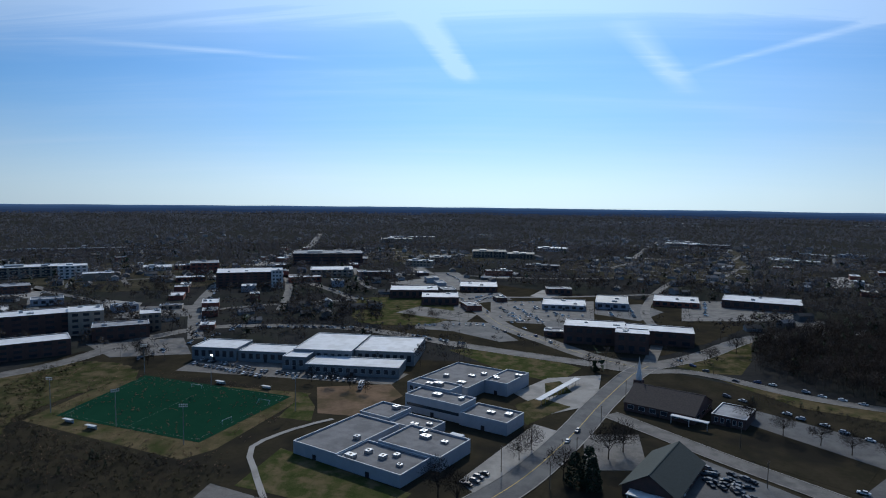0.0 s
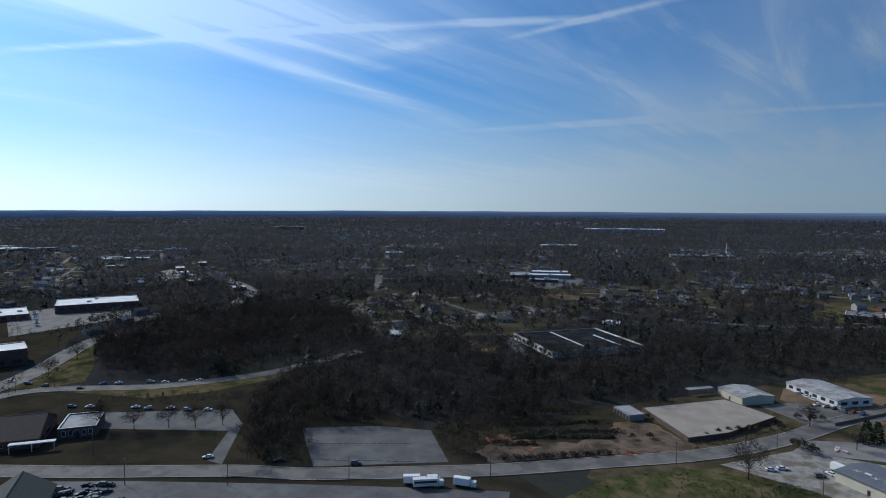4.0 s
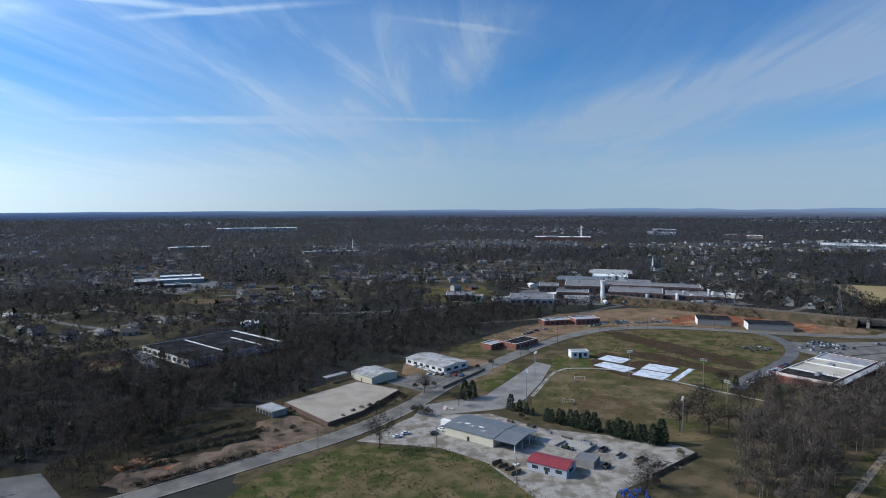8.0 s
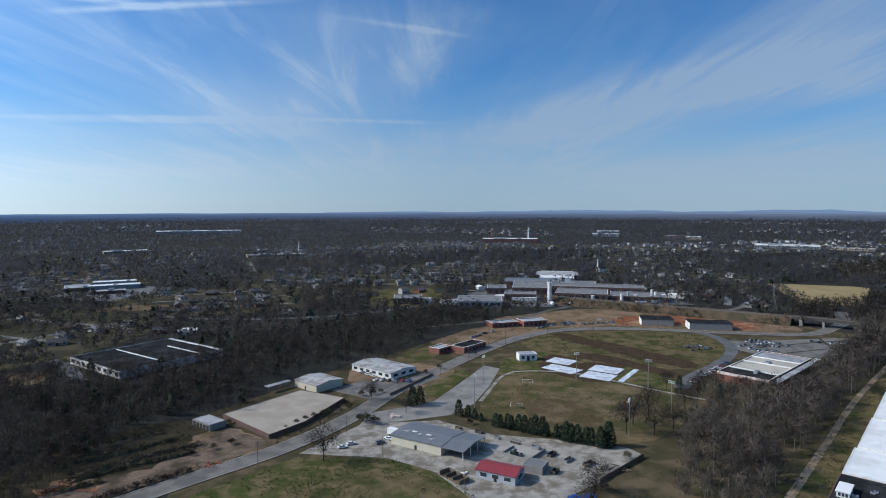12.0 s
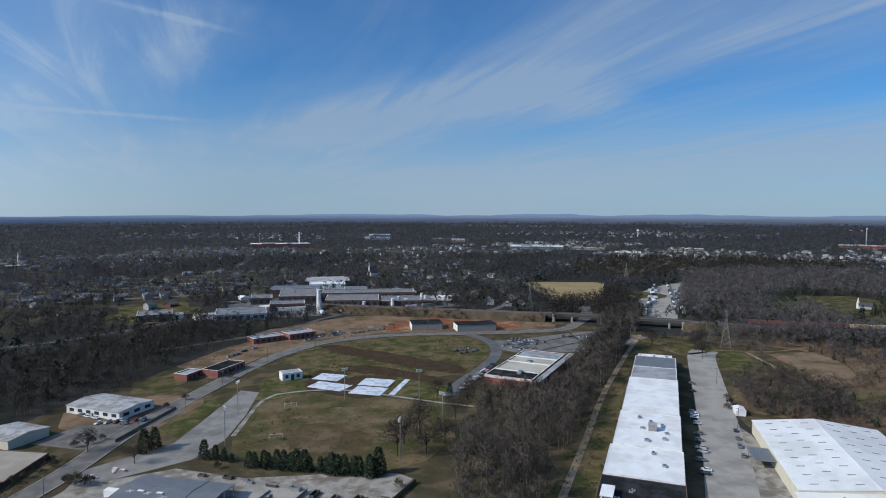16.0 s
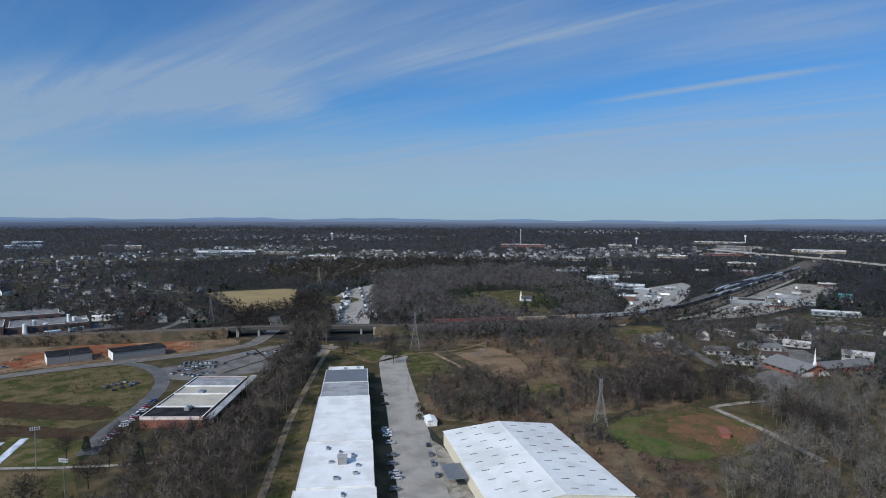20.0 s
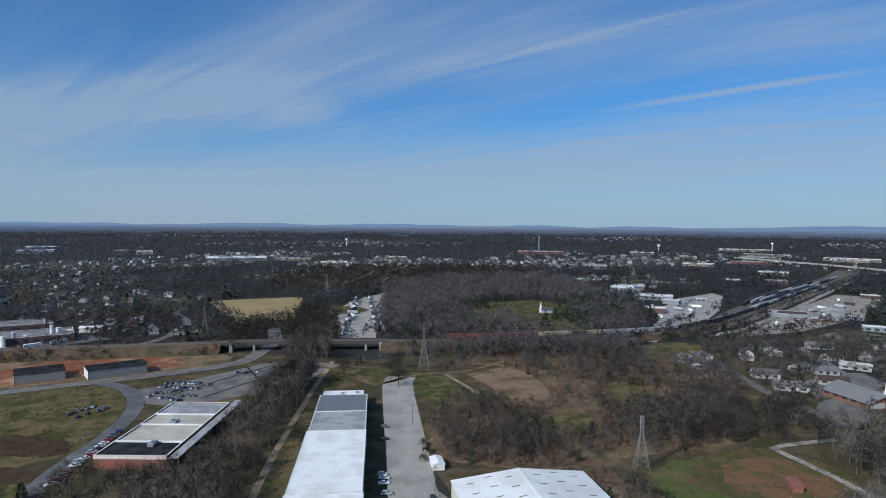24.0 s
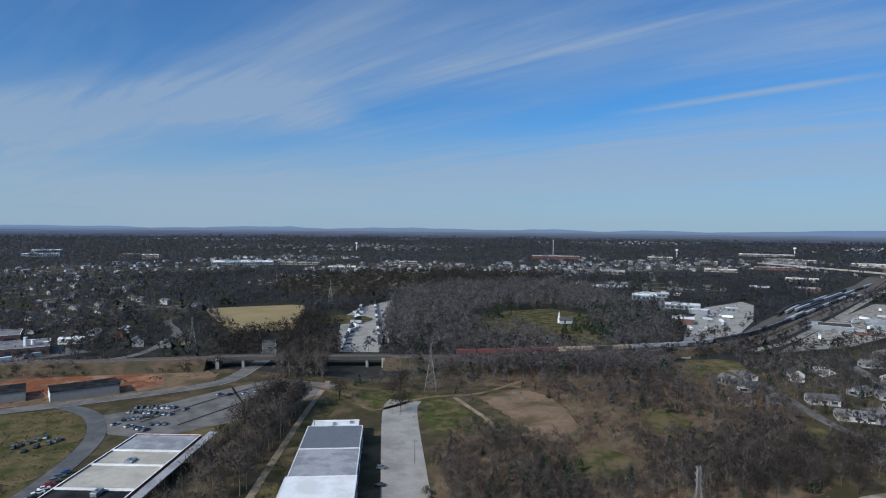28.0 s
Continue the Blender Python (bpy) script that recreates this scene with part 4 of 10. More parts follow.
patch("bare_soil", [(47, 534), (80, 519), (112, 552), (159, 568), (227, 550), (258, 530), (286, 529), (326, 552), (316, 618), (269, 652), (209, 660), (153, 662), (93, 633), (56, 603)], SAND, 0.045, "broad tan dirt lot between the road and the railway", smooth=True)
patch("bare_soil", [(-57, 418), (-13, 436), (13, 426), (13, 408), (-12, 369), (-32, 369), (-55, 392)], SAND, 0.045, "tan dirt verge behind the workshops")
patch("bare_soil", [(172, 574), (172, 604), (200, 622), (235, 624), (276, 602), (298, 572), (287, 549), (262, 553), (231, 563), (205, 566)], RED_SOIL, 0.06, "red clay construction ground", smooth=True)
patch("lawn", [(-8, 440), (8, 470), (0, 500), (-20, 480), (-30, 440)], GRASS_DRY, 0.05, "dry rough grass beside the shops")
patch("verge", [(150, 262), (182, 290), (238, 350), (300, 412), (352, 455), (360, 440), (312, 410), (262, 360), (200, 285), (160, 238), (120, 195), (112, 210)], GRASS_DRY, 0.04, "dry grass beside the mill strip")
patch("meadow", [(357, 476), (370, 460), (398, 410), (392, 372), (384, 330), (366, 358), (350, 418)], GRASS, 0.045, "dull green meadow behind the mill strip", smooth=True)
patch("lawn", [(350, 418), (372, 440), (396, 408), (392, 378), (378, 346), (352, 352), (356, 372), (372, 392)], GRASS_GREEN, 0.045, "green meadow beside the driveway", clear=False, smooth=True)
road("footpath", [(404, 396), (394, 374), (384, 352), (374, 338)], 3.0, DUST, 0.07, "pale sandy track along the meadow")
patch("bare_soil", [(414, 386), (448, 380), (440, 345), (398, 304), (382, 310), (396, 345)], SAND, 0.05, "bare tan soil with rubble", smooth=True)
patch("brush_ground", [(385, 325), (398, 304), (442, 345), (450, 385), (420, 430), (520, 395), (560, 330), (540, 262), (500, 230), (450, 212), (410, 200), (370, 222), (344, 236), (314, 250), (292, 285), (300, 310), (345, 345), (366, 356)], LITTER, 0.025, "russet leaf litter and dry weeds under brush", clear=False, smooth=True)
patch("dry_clearing", [(430, 250), (455, 262), (470, 292), (452, 300), (432, 282)], GRASS_DRY, 0.04, "tan dry weeds in the brush", smooth=True)
patch("dry_clearing", [(360, 262), (385, 268), (392, 288), (372, 290), (352, 276)], GRASS_DRY, 0.04, "tan dry weeds in the brush", smooth=True)
patch("yard", [(205, 205), (232, 240), (250, 262), (268, 282), (262, 262), (225, 200), (200, 172)], GRAVEL, 0.06, "gravel strip beside the warehouse")
patch("ball_field", [(333, 217), (352, 218), (369, 211), (399, 192), (394, 164), (375, 149), (331, 166), (317, 190)], BALL_GREEN, 0.06, "bright green ball field outfield", smooth=True)
patch("infield_margin", [(340, 204), (378, 208), (404, 188), (399, 160), (372, 148), (340, 160)], INFIELD_WORN, 0.085, "worn brown grass round the infield", smooth=True)
patch("infield", [(352, 192), (374, 198), (394, 186), (391, 166), (372, 156), (350, 166)], INFIELD, 0.09, "red clay ball field infield", smooth=True)
patch("brush_ground", [(300, 262), (330, 232), (318, 192), (318, 160), (296, 150), (262, 120), (230, 150), (262, 168), (306, 232)], LITTER, 0.045, "brown brush beside the warehouse", clear=False)
patch("lawn", [(482, 205), (500, 222), (480, 235), (455, 210)], GRASS_GREEN, 0.05, "green lawn near the church")
patch("car_park", [(520, 195), (545, 180), (575, 170), (590, 195), (560, 215)], ASPHALT_OLD, 0.05, "pale church car park")
patch("tan_meadow", [(470, 880), (569, 840), (578, 822), (520, 740), (466, 675), (413, 694)], GRASS_TAN, 0.05, "tan mown hay meadow")
patch("container_yard", [(434, 556), (490, 630), (549, 706), (613, 755), (706, 796), (640, 725), (570, 655), (505, 582), (458, 532)], CONCRETE, 0.05, "pale concrete container yard")
patch("gravel_yard", [(694, 378), (760, 404), (807, 424), (951, 460), (1060, 450), (1030, 424), (880, 376), (770, 355)], CONCRETE, 0.05, "pale gravel works yard beside the tracks")
patch("gravel_yard", [(700, 300), (840, 305), (1000, 312), (1180, 312), (1180, 250), (960, 235), (780, 262)], GRAVEL, 0.05, "pale industrial yard south of the tracks")
patch("meadow", [(560, 330), (600, 345), (640, 318), (600, 290), (565, 300)], GRASS_DRY, 0.05, "dry grass corner below the tracks", smooth=True)
patch("factory_yard", [(40, 690), (120, 680), (250, 690), (290, 690), (270, 760), (230, 810), (120, 840), (40, 790)], ASPHALT, 0.04, "grey asphalt factory yard")
patch("lawn", [(-70, 690), (20, 690), (10, 790), (-80, 760)], GRASS, 0.04, "dull green lots beside the factory")
patch("lawn", [(661, 586), (643, 520), (705, 513), (579, 399), (632, 415), (780, 538), (778, 594), (719, 619)], GRASS_DRY, 0.04, "tan and green churchyard lawn on the wooded hill")
for p, q in (((250, 478), (352, 506)), ((262, 460), (362, 488)), ((300, 452), (318, 510))):
    road("planted_strip", [p, ((p[0] + q[0]) / 2, (p[1] + q[1]) / 2 + 2), q], 1.4, DARK_WEEDS, 0.12, "narrow weedy strip across the asphalt lot", clear=False)
patch("lawn", [(600, 540), (640, 600), (720, 622), (790, 590), (780, 530), (700, 490), (640, 450), (590, 410), (572, 420), (606, 474)], GRASS, 0.04, "green clearing on the wooded hill")

# ---- the mill strip: six joined roofs in one row ----
AX, AY = 0.658, 0.753      # along the row
STRIP_YAW = math.degrees(math.atan2(AY, AX))


def strip_at(u, v):
    return AX * u + AY * v, AY * u - AX * v


for u0, u1, v0, v1, h, roof, wall, words, units in (
        (491, 504, -34, -11, 6.2, ROOF_WHITE, WALL_WHITE, "low white-roofed end section of the mill strip", 3),
        (460, 490.6, -35, -8.6, 7.6, ROOF_GREY, WALL_WHITE, "ribbed grey-roofed section of the mill strip", 0),
        (429, 459.6, -35, -8.4, 7.6, ROOF_SCHOOL, WALL_WHITE, "smooth grey-roofed section of the mill strip", 0),
        (361, 428.6, -35.5, -8, 8.2, ROOF_WHITE, WALL_WHITE, "long white-roofed section of the mill strip", 0),
        (314, 360.6, -36, -7.6, 8.0, ROOF_WHITE, WALL_WHITE, "white-roofed mill section crowded with rooftop vents", 8),
        (281, 313.6, -37, -7, 7.4, ROOF_WHITE, WALL_WHITE, "white-roofed mill section with a brick fire wall", 2),
        (226, 280.6, -37.5, -6.6, 7.0, ROOF_BLACK, BRICK_DARK, "black-roofed mill section with white vents", 6)):
    cx_, cy_ = strip_at((u0 + u1) / 2, (v0 + v1) / 2)
    flat_building(cx_, cy_, STRIP_YAW, u1 - u0, v1 - v0, h, wall, roof, words, "mill section", "mill_section", "sections of the mill strip",
                  parapet=0.12, windows=max(3, int((u1 - u0) / 6)), units=units, unit_size=0.62)
xx, yy = strip_at(336, -20)
st = empty("roof_stair_tower", pose(xx, yy, 8.0, 0, 0, STRIP_YAW), "grey block stair tower on the white mill roof", "roof tower")
part("tower_wall", boxes((-1.8, -1.8, 0, 1.8, 1.8, 2.8)), BLOCK, st)
part("tower_roof", boxes((-2.0, -2.0, 2.8, 2.0, 2.0, 3.0)), ROOF_SCHOOL, st)

xx, yy = strip_at(262, -33.5)
dm = empty("roof_dormer", pose(xx, yy, 7.0, 0, 0, STRIP_YAW), "white roof monitor with windows on the black mill roof", "roof monitor")
part("dormer_wall", boxes((-4.5, -2.0, 0, 4.5, 2.0, 2.0)), WALL_WHITE, dm)
part("dormer_roof", boxes((-4.8, -2.3, 2.0, 4.8, 2.3, 2.25)), ROOF_WHITE, dm)
for k in range(3):
    part("window", boxes((-3.9 + k * 2.7, 2.0, 0.5, -1.6 + k * 2.7, 2.06, 1.7)), GLASS, dm)
    part("window", boxes((-4.56, -1.6 + k * 1.1, 0.5, -4.5, -0.8 + k * 1.1, 1.7)), GLASS, dm)

# ---- the large white warehouse and its annexe ----
WY = 53.8
wa = (math.cos(radians(WY)), math.sin(radians(WY)))
big = gable_building(262.5, 215.8, WY, 79, 53.5, 6.2, 3.0, WALL_CREAM, ROOF_METAL, "large white metal-roofed warehouse with cream walls", "warehouse", "warehouse", over=0.4, door=False, ridge_cap=ROOF_WHITE)
for side in (-1, 1):
    for i in range(3):
        for k in range(9):
            ux, uy = -35 + k * 8.6 + (i % 2) * 3.0, side * (5.5 + i * 7.6)
            zc = 6.2 + 3.0 * (1 - abs(uy) / 26.75) + 0.26
            b = bmesh.new()
            tube_into(b, (ux, uy - 1.5, zc - 1.5 * -side * 3.0 / 26.75 * 1), (ux, uy + 1.5, zc + 1.5 * -side * 3.0 / 26.75), 0.16, sides=4)
            part("roof_vent", b, STEEL_DARK, big)
for k in range(9):
    part("wall_panel", boxes((-39 + k * 8.7, 26.72, 0.1, -31 + k * 8.7, 26.86, 6.0)), WALL_CREAM, big)
ann = gable_building(262.5 - wa[0] * 66, 215.8 - wa[1] * 66 , WY, 52, 56, 5.2, 2.4, WALL_CREAM, ROOF_METAL, "white metal-roofed warehouse annexe with turbine vents", "warehouse", "warehouse_annexe", over=0.3, door=False)
for k in range(5):
    for s in (-14, 14):
        v = part("turbine_vent", tubes(((-20 + k * 10, s, 6.6), (-20 + k * 10, s, 7.4), 0.35), ((-20 + k * 10, s, 7.4), (-20 + k * 10, s, 8.0), 0.6, 0.35), sides=10), STEEL, ann)
cnp = empty("loading_canopy", pose(237.5, 233, 0, 0, 0, WY), "grey flat loading canopy on posts beside the warehouse", "canopy")
part("canopy_roof", boxes((-7.5, -5, 4.1, 7.5, 5, 4.5), bevel=0.05), ROOF_GREY, cnp)
for a in (-7, 7):
    for b in (-4.5, 4.5):
        part("post", boxes((a - 0.12, b - 0.12, 0, a + 0.12, b + 0.12, 4.1)), STEEL, cnp)
gable_building(282, 288, WY, 9, 5, 2.6, 0.6, WALL_WHITE, ROOF_METAL, "small white metal shed beside the drive", "shed", "shed", over=0.3)

# ---- the brick school by the railway ----
SY = 43.0
bs = flat_building(218, 406, SY, 78, 31, 5.2, BRICK, ROOF_BEIGE, "long low red-brick building with a striped flat roof", "school building", "brick_school", parapet=0.5, windows=16, units=2, trim=ROOF_WHITE, sides=(-1, 1))
part("roof_section", boxes((-38.5, -15, 5.2, -22, 15, 5.28)), ROOF_BLACK, bs, "black rubber roof section")
part("roof_section", boxes((18, -15, 5.2, 38.5, 15, 5.28)), ROOF_SCHOOL, bs, "grey roof section")
for c in (-21.6, 2.0, 18.2):
    part("roof_divider", boxes((c - 0.5, -15.1, 5.28, c + 0.5, 15.1, 5.9)), ROOF_WHITE, bs)
part("fascia", boxes((-39.25, -15.6, 4.2, -39.02, 15.6, 5.9)), FASCIA, bs, "pink and white fascia band")
for k in range(24):
    part("sign_bar", boxes((-39.32, 13 - k * 0.8, 4.75, -39.24, 13.5 - k * 0.8, 5.3)), WALL_WHITE, bs)
part("window_panel", boxes((-39.1, -11, 0.3, -38.98, -8.4, 2.6)), GLASS, bs)
wk = empty("covered_walkway", pose(218, 406, 0, 0, 0, SY), "pale roofed walkway along the brick school", "covered walkway")
part("walkway_roof", boxes((-39, -20.5, 4.6, 46, -16.4, 5.0)), ROOF_SCHOOL, wk)
for k in range(12):
    part("post", boxes((-38 + k * 7.4, -20.2, 0, -37.8 + k * 7.4, -20.0, 4.6)), STEEL, wk)

# ---- contractor yard ----
mb = gable_building(-3, 288, -32, 27, 20, 4.4, 1.0, WALL_CREAM, ROOF_GREY, "grey metal-roofed workshop with cream block walls", "workshop", "workshop", over=0.6, door=True)
part("skylight", boxes((-6, -4.2, 5.5, -3.5, -3.0, 5.62), (2, -4.4, 5.5, 4.5, -3.2, 5.62)), ROOF_WHITE, mb)
cp = empty("carport", pose(13.2, 277.8, 0, 0, 0, -32), "open end bay of the workshop under a grey roof", "carport")
mesh_part("carport_roof", [(-5.6, -10.8, 4.3), (6.2, -10.8, 4.3), (6.2, 0, 5.46), (-5.6, 0, 5.46), (6.2, 10.8, 4.3), (-5.6, 10.8, 4.3), (-5.6, -10.8, 4.1), (6.2, -10.8, 4.1), (6.2, 0, 5.26), (-5.6, 0, 5.26), (6.2, 10.8, 4.1), (-5.6, 10.8, 4.1)],
          [(0, 1, 2, 3), (3, 2, 4, 5), (9, 8, 7, 6), (11, 10, 8, 9), (0, 6, 7, 1), (4, 10, 11, 5), (1, 7, 8, 2), (2, 8, 10, 4), (3, 9, 6, 0), (5, 11, 9, 3)], ROOF_GREY, cp)
for a in (5.5,):
    for b in (-10, -3.4, 3.4, 10):
        part("post", boxes((a - 0.12, b - 0.12, 0, a + 0.12, b + 0.12, 4.3)), WALL_WHITE, cp)
gable_building(27, 250.5, -28, 17, 10.5, 3.7, 1.3, WALL_GREY, ROOF_RED, "pale grey workshop with a red metal roof", "workshop", "red_roofed_workshop", over=0.4, windows=3)
flat_building(42.5, 257, -28, 8.5, 8, 3.2, BLOCK, STEEL_AGED, "small flat-roofed annex with a pale fascia behind the red roof", "annex", "yard_annex", parapet=0.12, door=False, trim=WALL_WHITE)
bk = empty("storage_bunker", pose(8.3, 249.4, 0.05, 0, 0, -51), "three-bay rust-brown storage bunker beside the lawn", "storage bunker")
part("back_wall", boxes((-6.2, 2.3, 0, 6.2, 2.6, 2.0), bevel=0.04), WOOD, bk)
for k in range(4):
    part("bay_divider", boxes((-6.2 + k * 4.03, -2.6, 0, -5.9 + k * 4.03, 2.3, 2.0 - 0.12 * (k % 2)), bevel=0.04), WOOD, bk)
for k in range(3):
    part("bay_floor", boxes((-5.9 + k * 4.03, -2.5, 0, -2.17 + k * 4.03, 2.3, 0.25 + 0.25 * k), bevel=0.08), LITTER, bk)
fn = empty("retaining_fence", pose(79, 257, 0, 0, 0, 44), "dark board fence along the gravel yard", "fence")
for k in range(18):
    part("fence_panel", boxes((-18 + k * 2.0, -0.06, 0, -16.08 + k * 2.0, 0.06, 1.8)), WOOD, fn)

# ---- the raised slab and the sheds by the road ----
slab_pts = [(-110, 324), (-79, 366), (-51, 351), (-65, 312), (-78, 294)]
bm = bmesh.new()
bm.faces.new([bm.verts.new((x, y, 2.0)) for x, y in slab_pts][::-1])
bmesh.ops.recalc_face_normals(bm, faces=bm.faces)
CLEAR.append(("poly", slab_pts))
fs = empty("foundation_slab", pose(0, 0, 0), "raised tan concrete floor slab of a vanished building", "concrete slab")
part("floor_top", bm, SLAB, fs)
for (ax, ay), (bx, by) in zip(slab_pts, slab_pts[1:] + slab_pts[:1]):
    n = Vector((by - ay, ax - bx)).normalized() * 0.35
    if n.dot(Vector(((ax + bx) / 2 + 77, (ay + by) / 2 - 332))) < 0:
        n = -n
    mesh_part("retaining_wall", [(ax, ay, -0.4), (bx, by, -0.4), (bx, by, 2.25), (ax, ay, 2.25), (ax + n.x, ay + n.y, -0.4), (bx + n.x, by + n.y, -0.4), (bx + n.x, by + n.y, 2.25), (ax + n.x, ay + n.y, 2.25)],
              [(0, 1, 2, 3), (7, 6, 5, 4), (3, 2, 6, 7), (0, 4, 5, 1), (1, 5, 6, 2), (0, 3, 7, 4)], BRICK_DARK, fs, "dark stained retaining wall")
patch("bare_soil", [(-149, 224), (-151, 245), (-131, 253), (-117, 266), (-108, 295), (-103, 308), (-79, 291), (-84, 278), (-96, 263), (-113, 244), (-128, 229), (-138, 220)], DIRT, 0.055, "trodden pinkish dirt between the rubble rows and the road", clear=False, smooth=True)
g1 = flat_building(-113, 312, -38, 15, 9, 3.2, BLOCK, ROOF_SCHOOL, "low grey garage with dark panels for open bays", "garage", "garage", parapet=0.15, door=False)
# black panels on the closed front stand for the shade inside open bays
for k in range(5):
    part("bay_opening", boxes((-6.9 + k * 2.9, -4.56, 0.1, -4.6 + k * 2.9, -4.4, 2.6)), DARK, g1)
gable_building(-71, 381, -41, 21, 20, 4.2, 1.2, WALL_CREAM, ROOF_AGED, "cream shed with a low pale metal roof", "shed", "storage_shed", over=0.4)
gable_building(-34, 414, -41, 37, 23, 4.2, 1.2, WALL_WHITE, ROOF_AGED, "pale metal-roofed workshop with a parking court", "workshop", "workshop", over=0.4, windows=6)
cn = empty("open_canopy", pose(-94, 374, 0, 0, 0, 52), "long thin canopy on posts behind the slab", "canopy")
part("canopy_roof", boxes((-8.5, -2, 3.6, 8.5, 2, 3.9)), ROOF_SCHOOL, cn)
for a in (-8, -2.7, 2.7, 8):
    part("post", boxes((a - 0.12, -1.8, 0, a + 0.12, -1.56, 3.6)), WOOD, cn)
patch("car_park", [(-62, 372), (-46, 392), (-24, 386), (-4, 400), (6, 402), (-16, 372), (-34, 352)], ASPHALT_OLD, 0.055, "grey parking court of the white workshop")

# ---- brick shops, playing field house, construction ----
flat_building(26, 478, 50, 28, 13, 4.2, BRICK, ROOF_BLACK, "red-brick shop with a dark flat roof and shutters", "shop", "brick_shop", windows=6)
flat_building(4, 470, 50, 14, 10, 3.8, BRICK, ROOF_SCHOOL, "small red-brick shop with a grey roof", "shop", "brick_shop", windows=3)
flat_building(62, 571, 18, 26, 14, 4.0, BRICK, ROOF_SCHOOL, "low red-brick workshop beside the dirt lot", "workshop", "brick_workshop", windows=5, units=2)
flat_building(90, 577, 18, 24, 16, 4.6, BRICK, ROOF_SCHOOL, "low red-brick depot with a grey roof", "workshop", "brick_workshop", windows=5)
flat_building(66, 445, 8, 13, 8, 4.6, WALL_WHITE, ROOF_SCHOOL, "small white two-storey field house", "field house", "field_house", windows=3, parapet=0.2)
for x, y, yaw, w, d in ((206, 577, -12, 28, 20), (246, 556, -10, 36, 17)):
    c = empty("building_shell", pose(x, y, 0, 0, 0, yaw), "unfinished grey block shell on red clay", "construction")
    part("block_wall", boxes((-w / 2, -d / 2, 0, w / 2, -d / 2 + 0.4, 6), (-w / 2, d / 2 - 0.4, 0, w / 2, d / 2, 6), (-w / 2, -d / 2, 0, -w / 2 + 0.4, d / 2, 6), (w / 2 - 0.4, -d / 2, 0, w / 2, d / 2, 6)), BLOCK, c)
    part("roof", boxes((-w / 2 - 0.3, -d / 2 - 0.3, 6.0, w / 2 + 0.3, d / 2 + 0.3, 6.5), bevel=0.1), ROOF_BLACK, c)
    # sunlight on this end is put in as a white panel
    part("end_wall", boxes((-w / 2 - 0.12, -d / 2 - 0.1, 0, -w / 2 - 0.02, d / 2 + 0.1, 6)), WALL_WHITE, c, "white end wall toned as the sunlit side")
    rect_clear(x, y, yaw, w, d)


def cover(x, y, yaw, w, d, words="rectangular white ground cover with wrinkled edges"):
    bm = bmesh.new()
    n, m = 10, 6
    grid = [[bm.verts.new((w * (i / n - 0.5) + 0.25 * noise.noise(Vector((i, j, x))), d * (j / m - 0.5) + 0.25 * noise.noise(Vector((i, j, y))), 0.25 + 0.18 * noise.noise(Vector((i * 1.7, j * 1.7, x)))))
             for j in range(m + 1)] for i in range(n + 1)]
    for i in range(n):
        for j in range(m):
            bm.faces.new((grid[i][j], grid[i + 1][j], grid[i + 1][j + 1], grid[i][j + 1]))
    e = list(bm.edges)
    r = bmesh.ops.extrude_edge_only(bm, edges=[k for k in e if k.is_boundary])
    for v in r["geom"]:
        if isinstance(v, bmesh.types.BMVert):
            v.co.z = 0.0
    ob = part("ground_cover", bm, TARP)
    ob.matrix_basis = pose(x, y, 0.05, 0, 0, yaw)
    return tagged(ob, words, "ground cover", "white covers on the plots")


for row in ((90, 439, -38, 18, 15), (86, 418, -44, 24, 14), (106, 400, -35, 20, 16), (115.5, 416, -35, 20, 16), (126, 401, 56, 35, 3.6)):
    cover(*row)


# ---- the railway on its bank ----
RAIL_LINE = [(130, 716), (191, 674), (259, 627), (333, 576), (371, 546), (420, 500), (482, 444), (540, 404), (596, 375), (640, 355), (690, 344), (765, 338), (900, 340), (1066, 345), (1400, 358), (1750, 388), (2100, 440)]


def rail_height(p):
    return 7.0 if p.x < 520 else 7.0 - 5.5 * min(1, (p.x - 520) / 260)


def bank(name, line, half, slope, mat, words, lo=0, hi=None):
    bm = bmesh.new()
    rows = []
    for k, c in enumerate(line[lo:hi]):
        i = k + lo
        d = (line[min(i + 1, len(line) - 1)] - line[max(i - 1, 0)]).normalized()
        n = Vector((d.y, -d.x))
        h = rail_height(c)
        rows.append([bm.verts.new((*(c + n * o), z)) for o, z in ((-half - h * slope, -0.3), (-half, h), (half, h), (half + h * slope, -0.3))])
    for a, b in zip(rows, rows[1:]):
        for k in range(3):
            bm.faces.new((a[k], a[k + 1], b[k + 1], b[k]))
    bm.faces.new(rows[0]), bm.faces.new(rows[-1][::-1])
    bmesh.ops.recalc_face_normals(bm, faces=bm.faces)
    return tagged(part(name, bm, mat), words, "", "", "structure")


rail_line = smooth_line(RAIL_LINE, 6)
gap0 = min(range(len(rail_line)), key=lambda k: (rail_line[k] - Vector((338, 572))).length)
gap1 = min(range(len(rail_line)), key=lambda k: (rail_line[k] - Vector((430, 491))).length)
bank("rail_bank", rail_line, 5.5, 1.6, BANK_EARTH, "brushy brown railway embankment", 0, gap0)
bank("rail_bank", rail_line, 5.5, 1.6, BANK_EARTH, "brushy brown railway embankment", gap1)
for a in rail_line:
    CLEAR.append(("disc", a.x, a.y, 9))
bm = bmesh.new()
rows = []
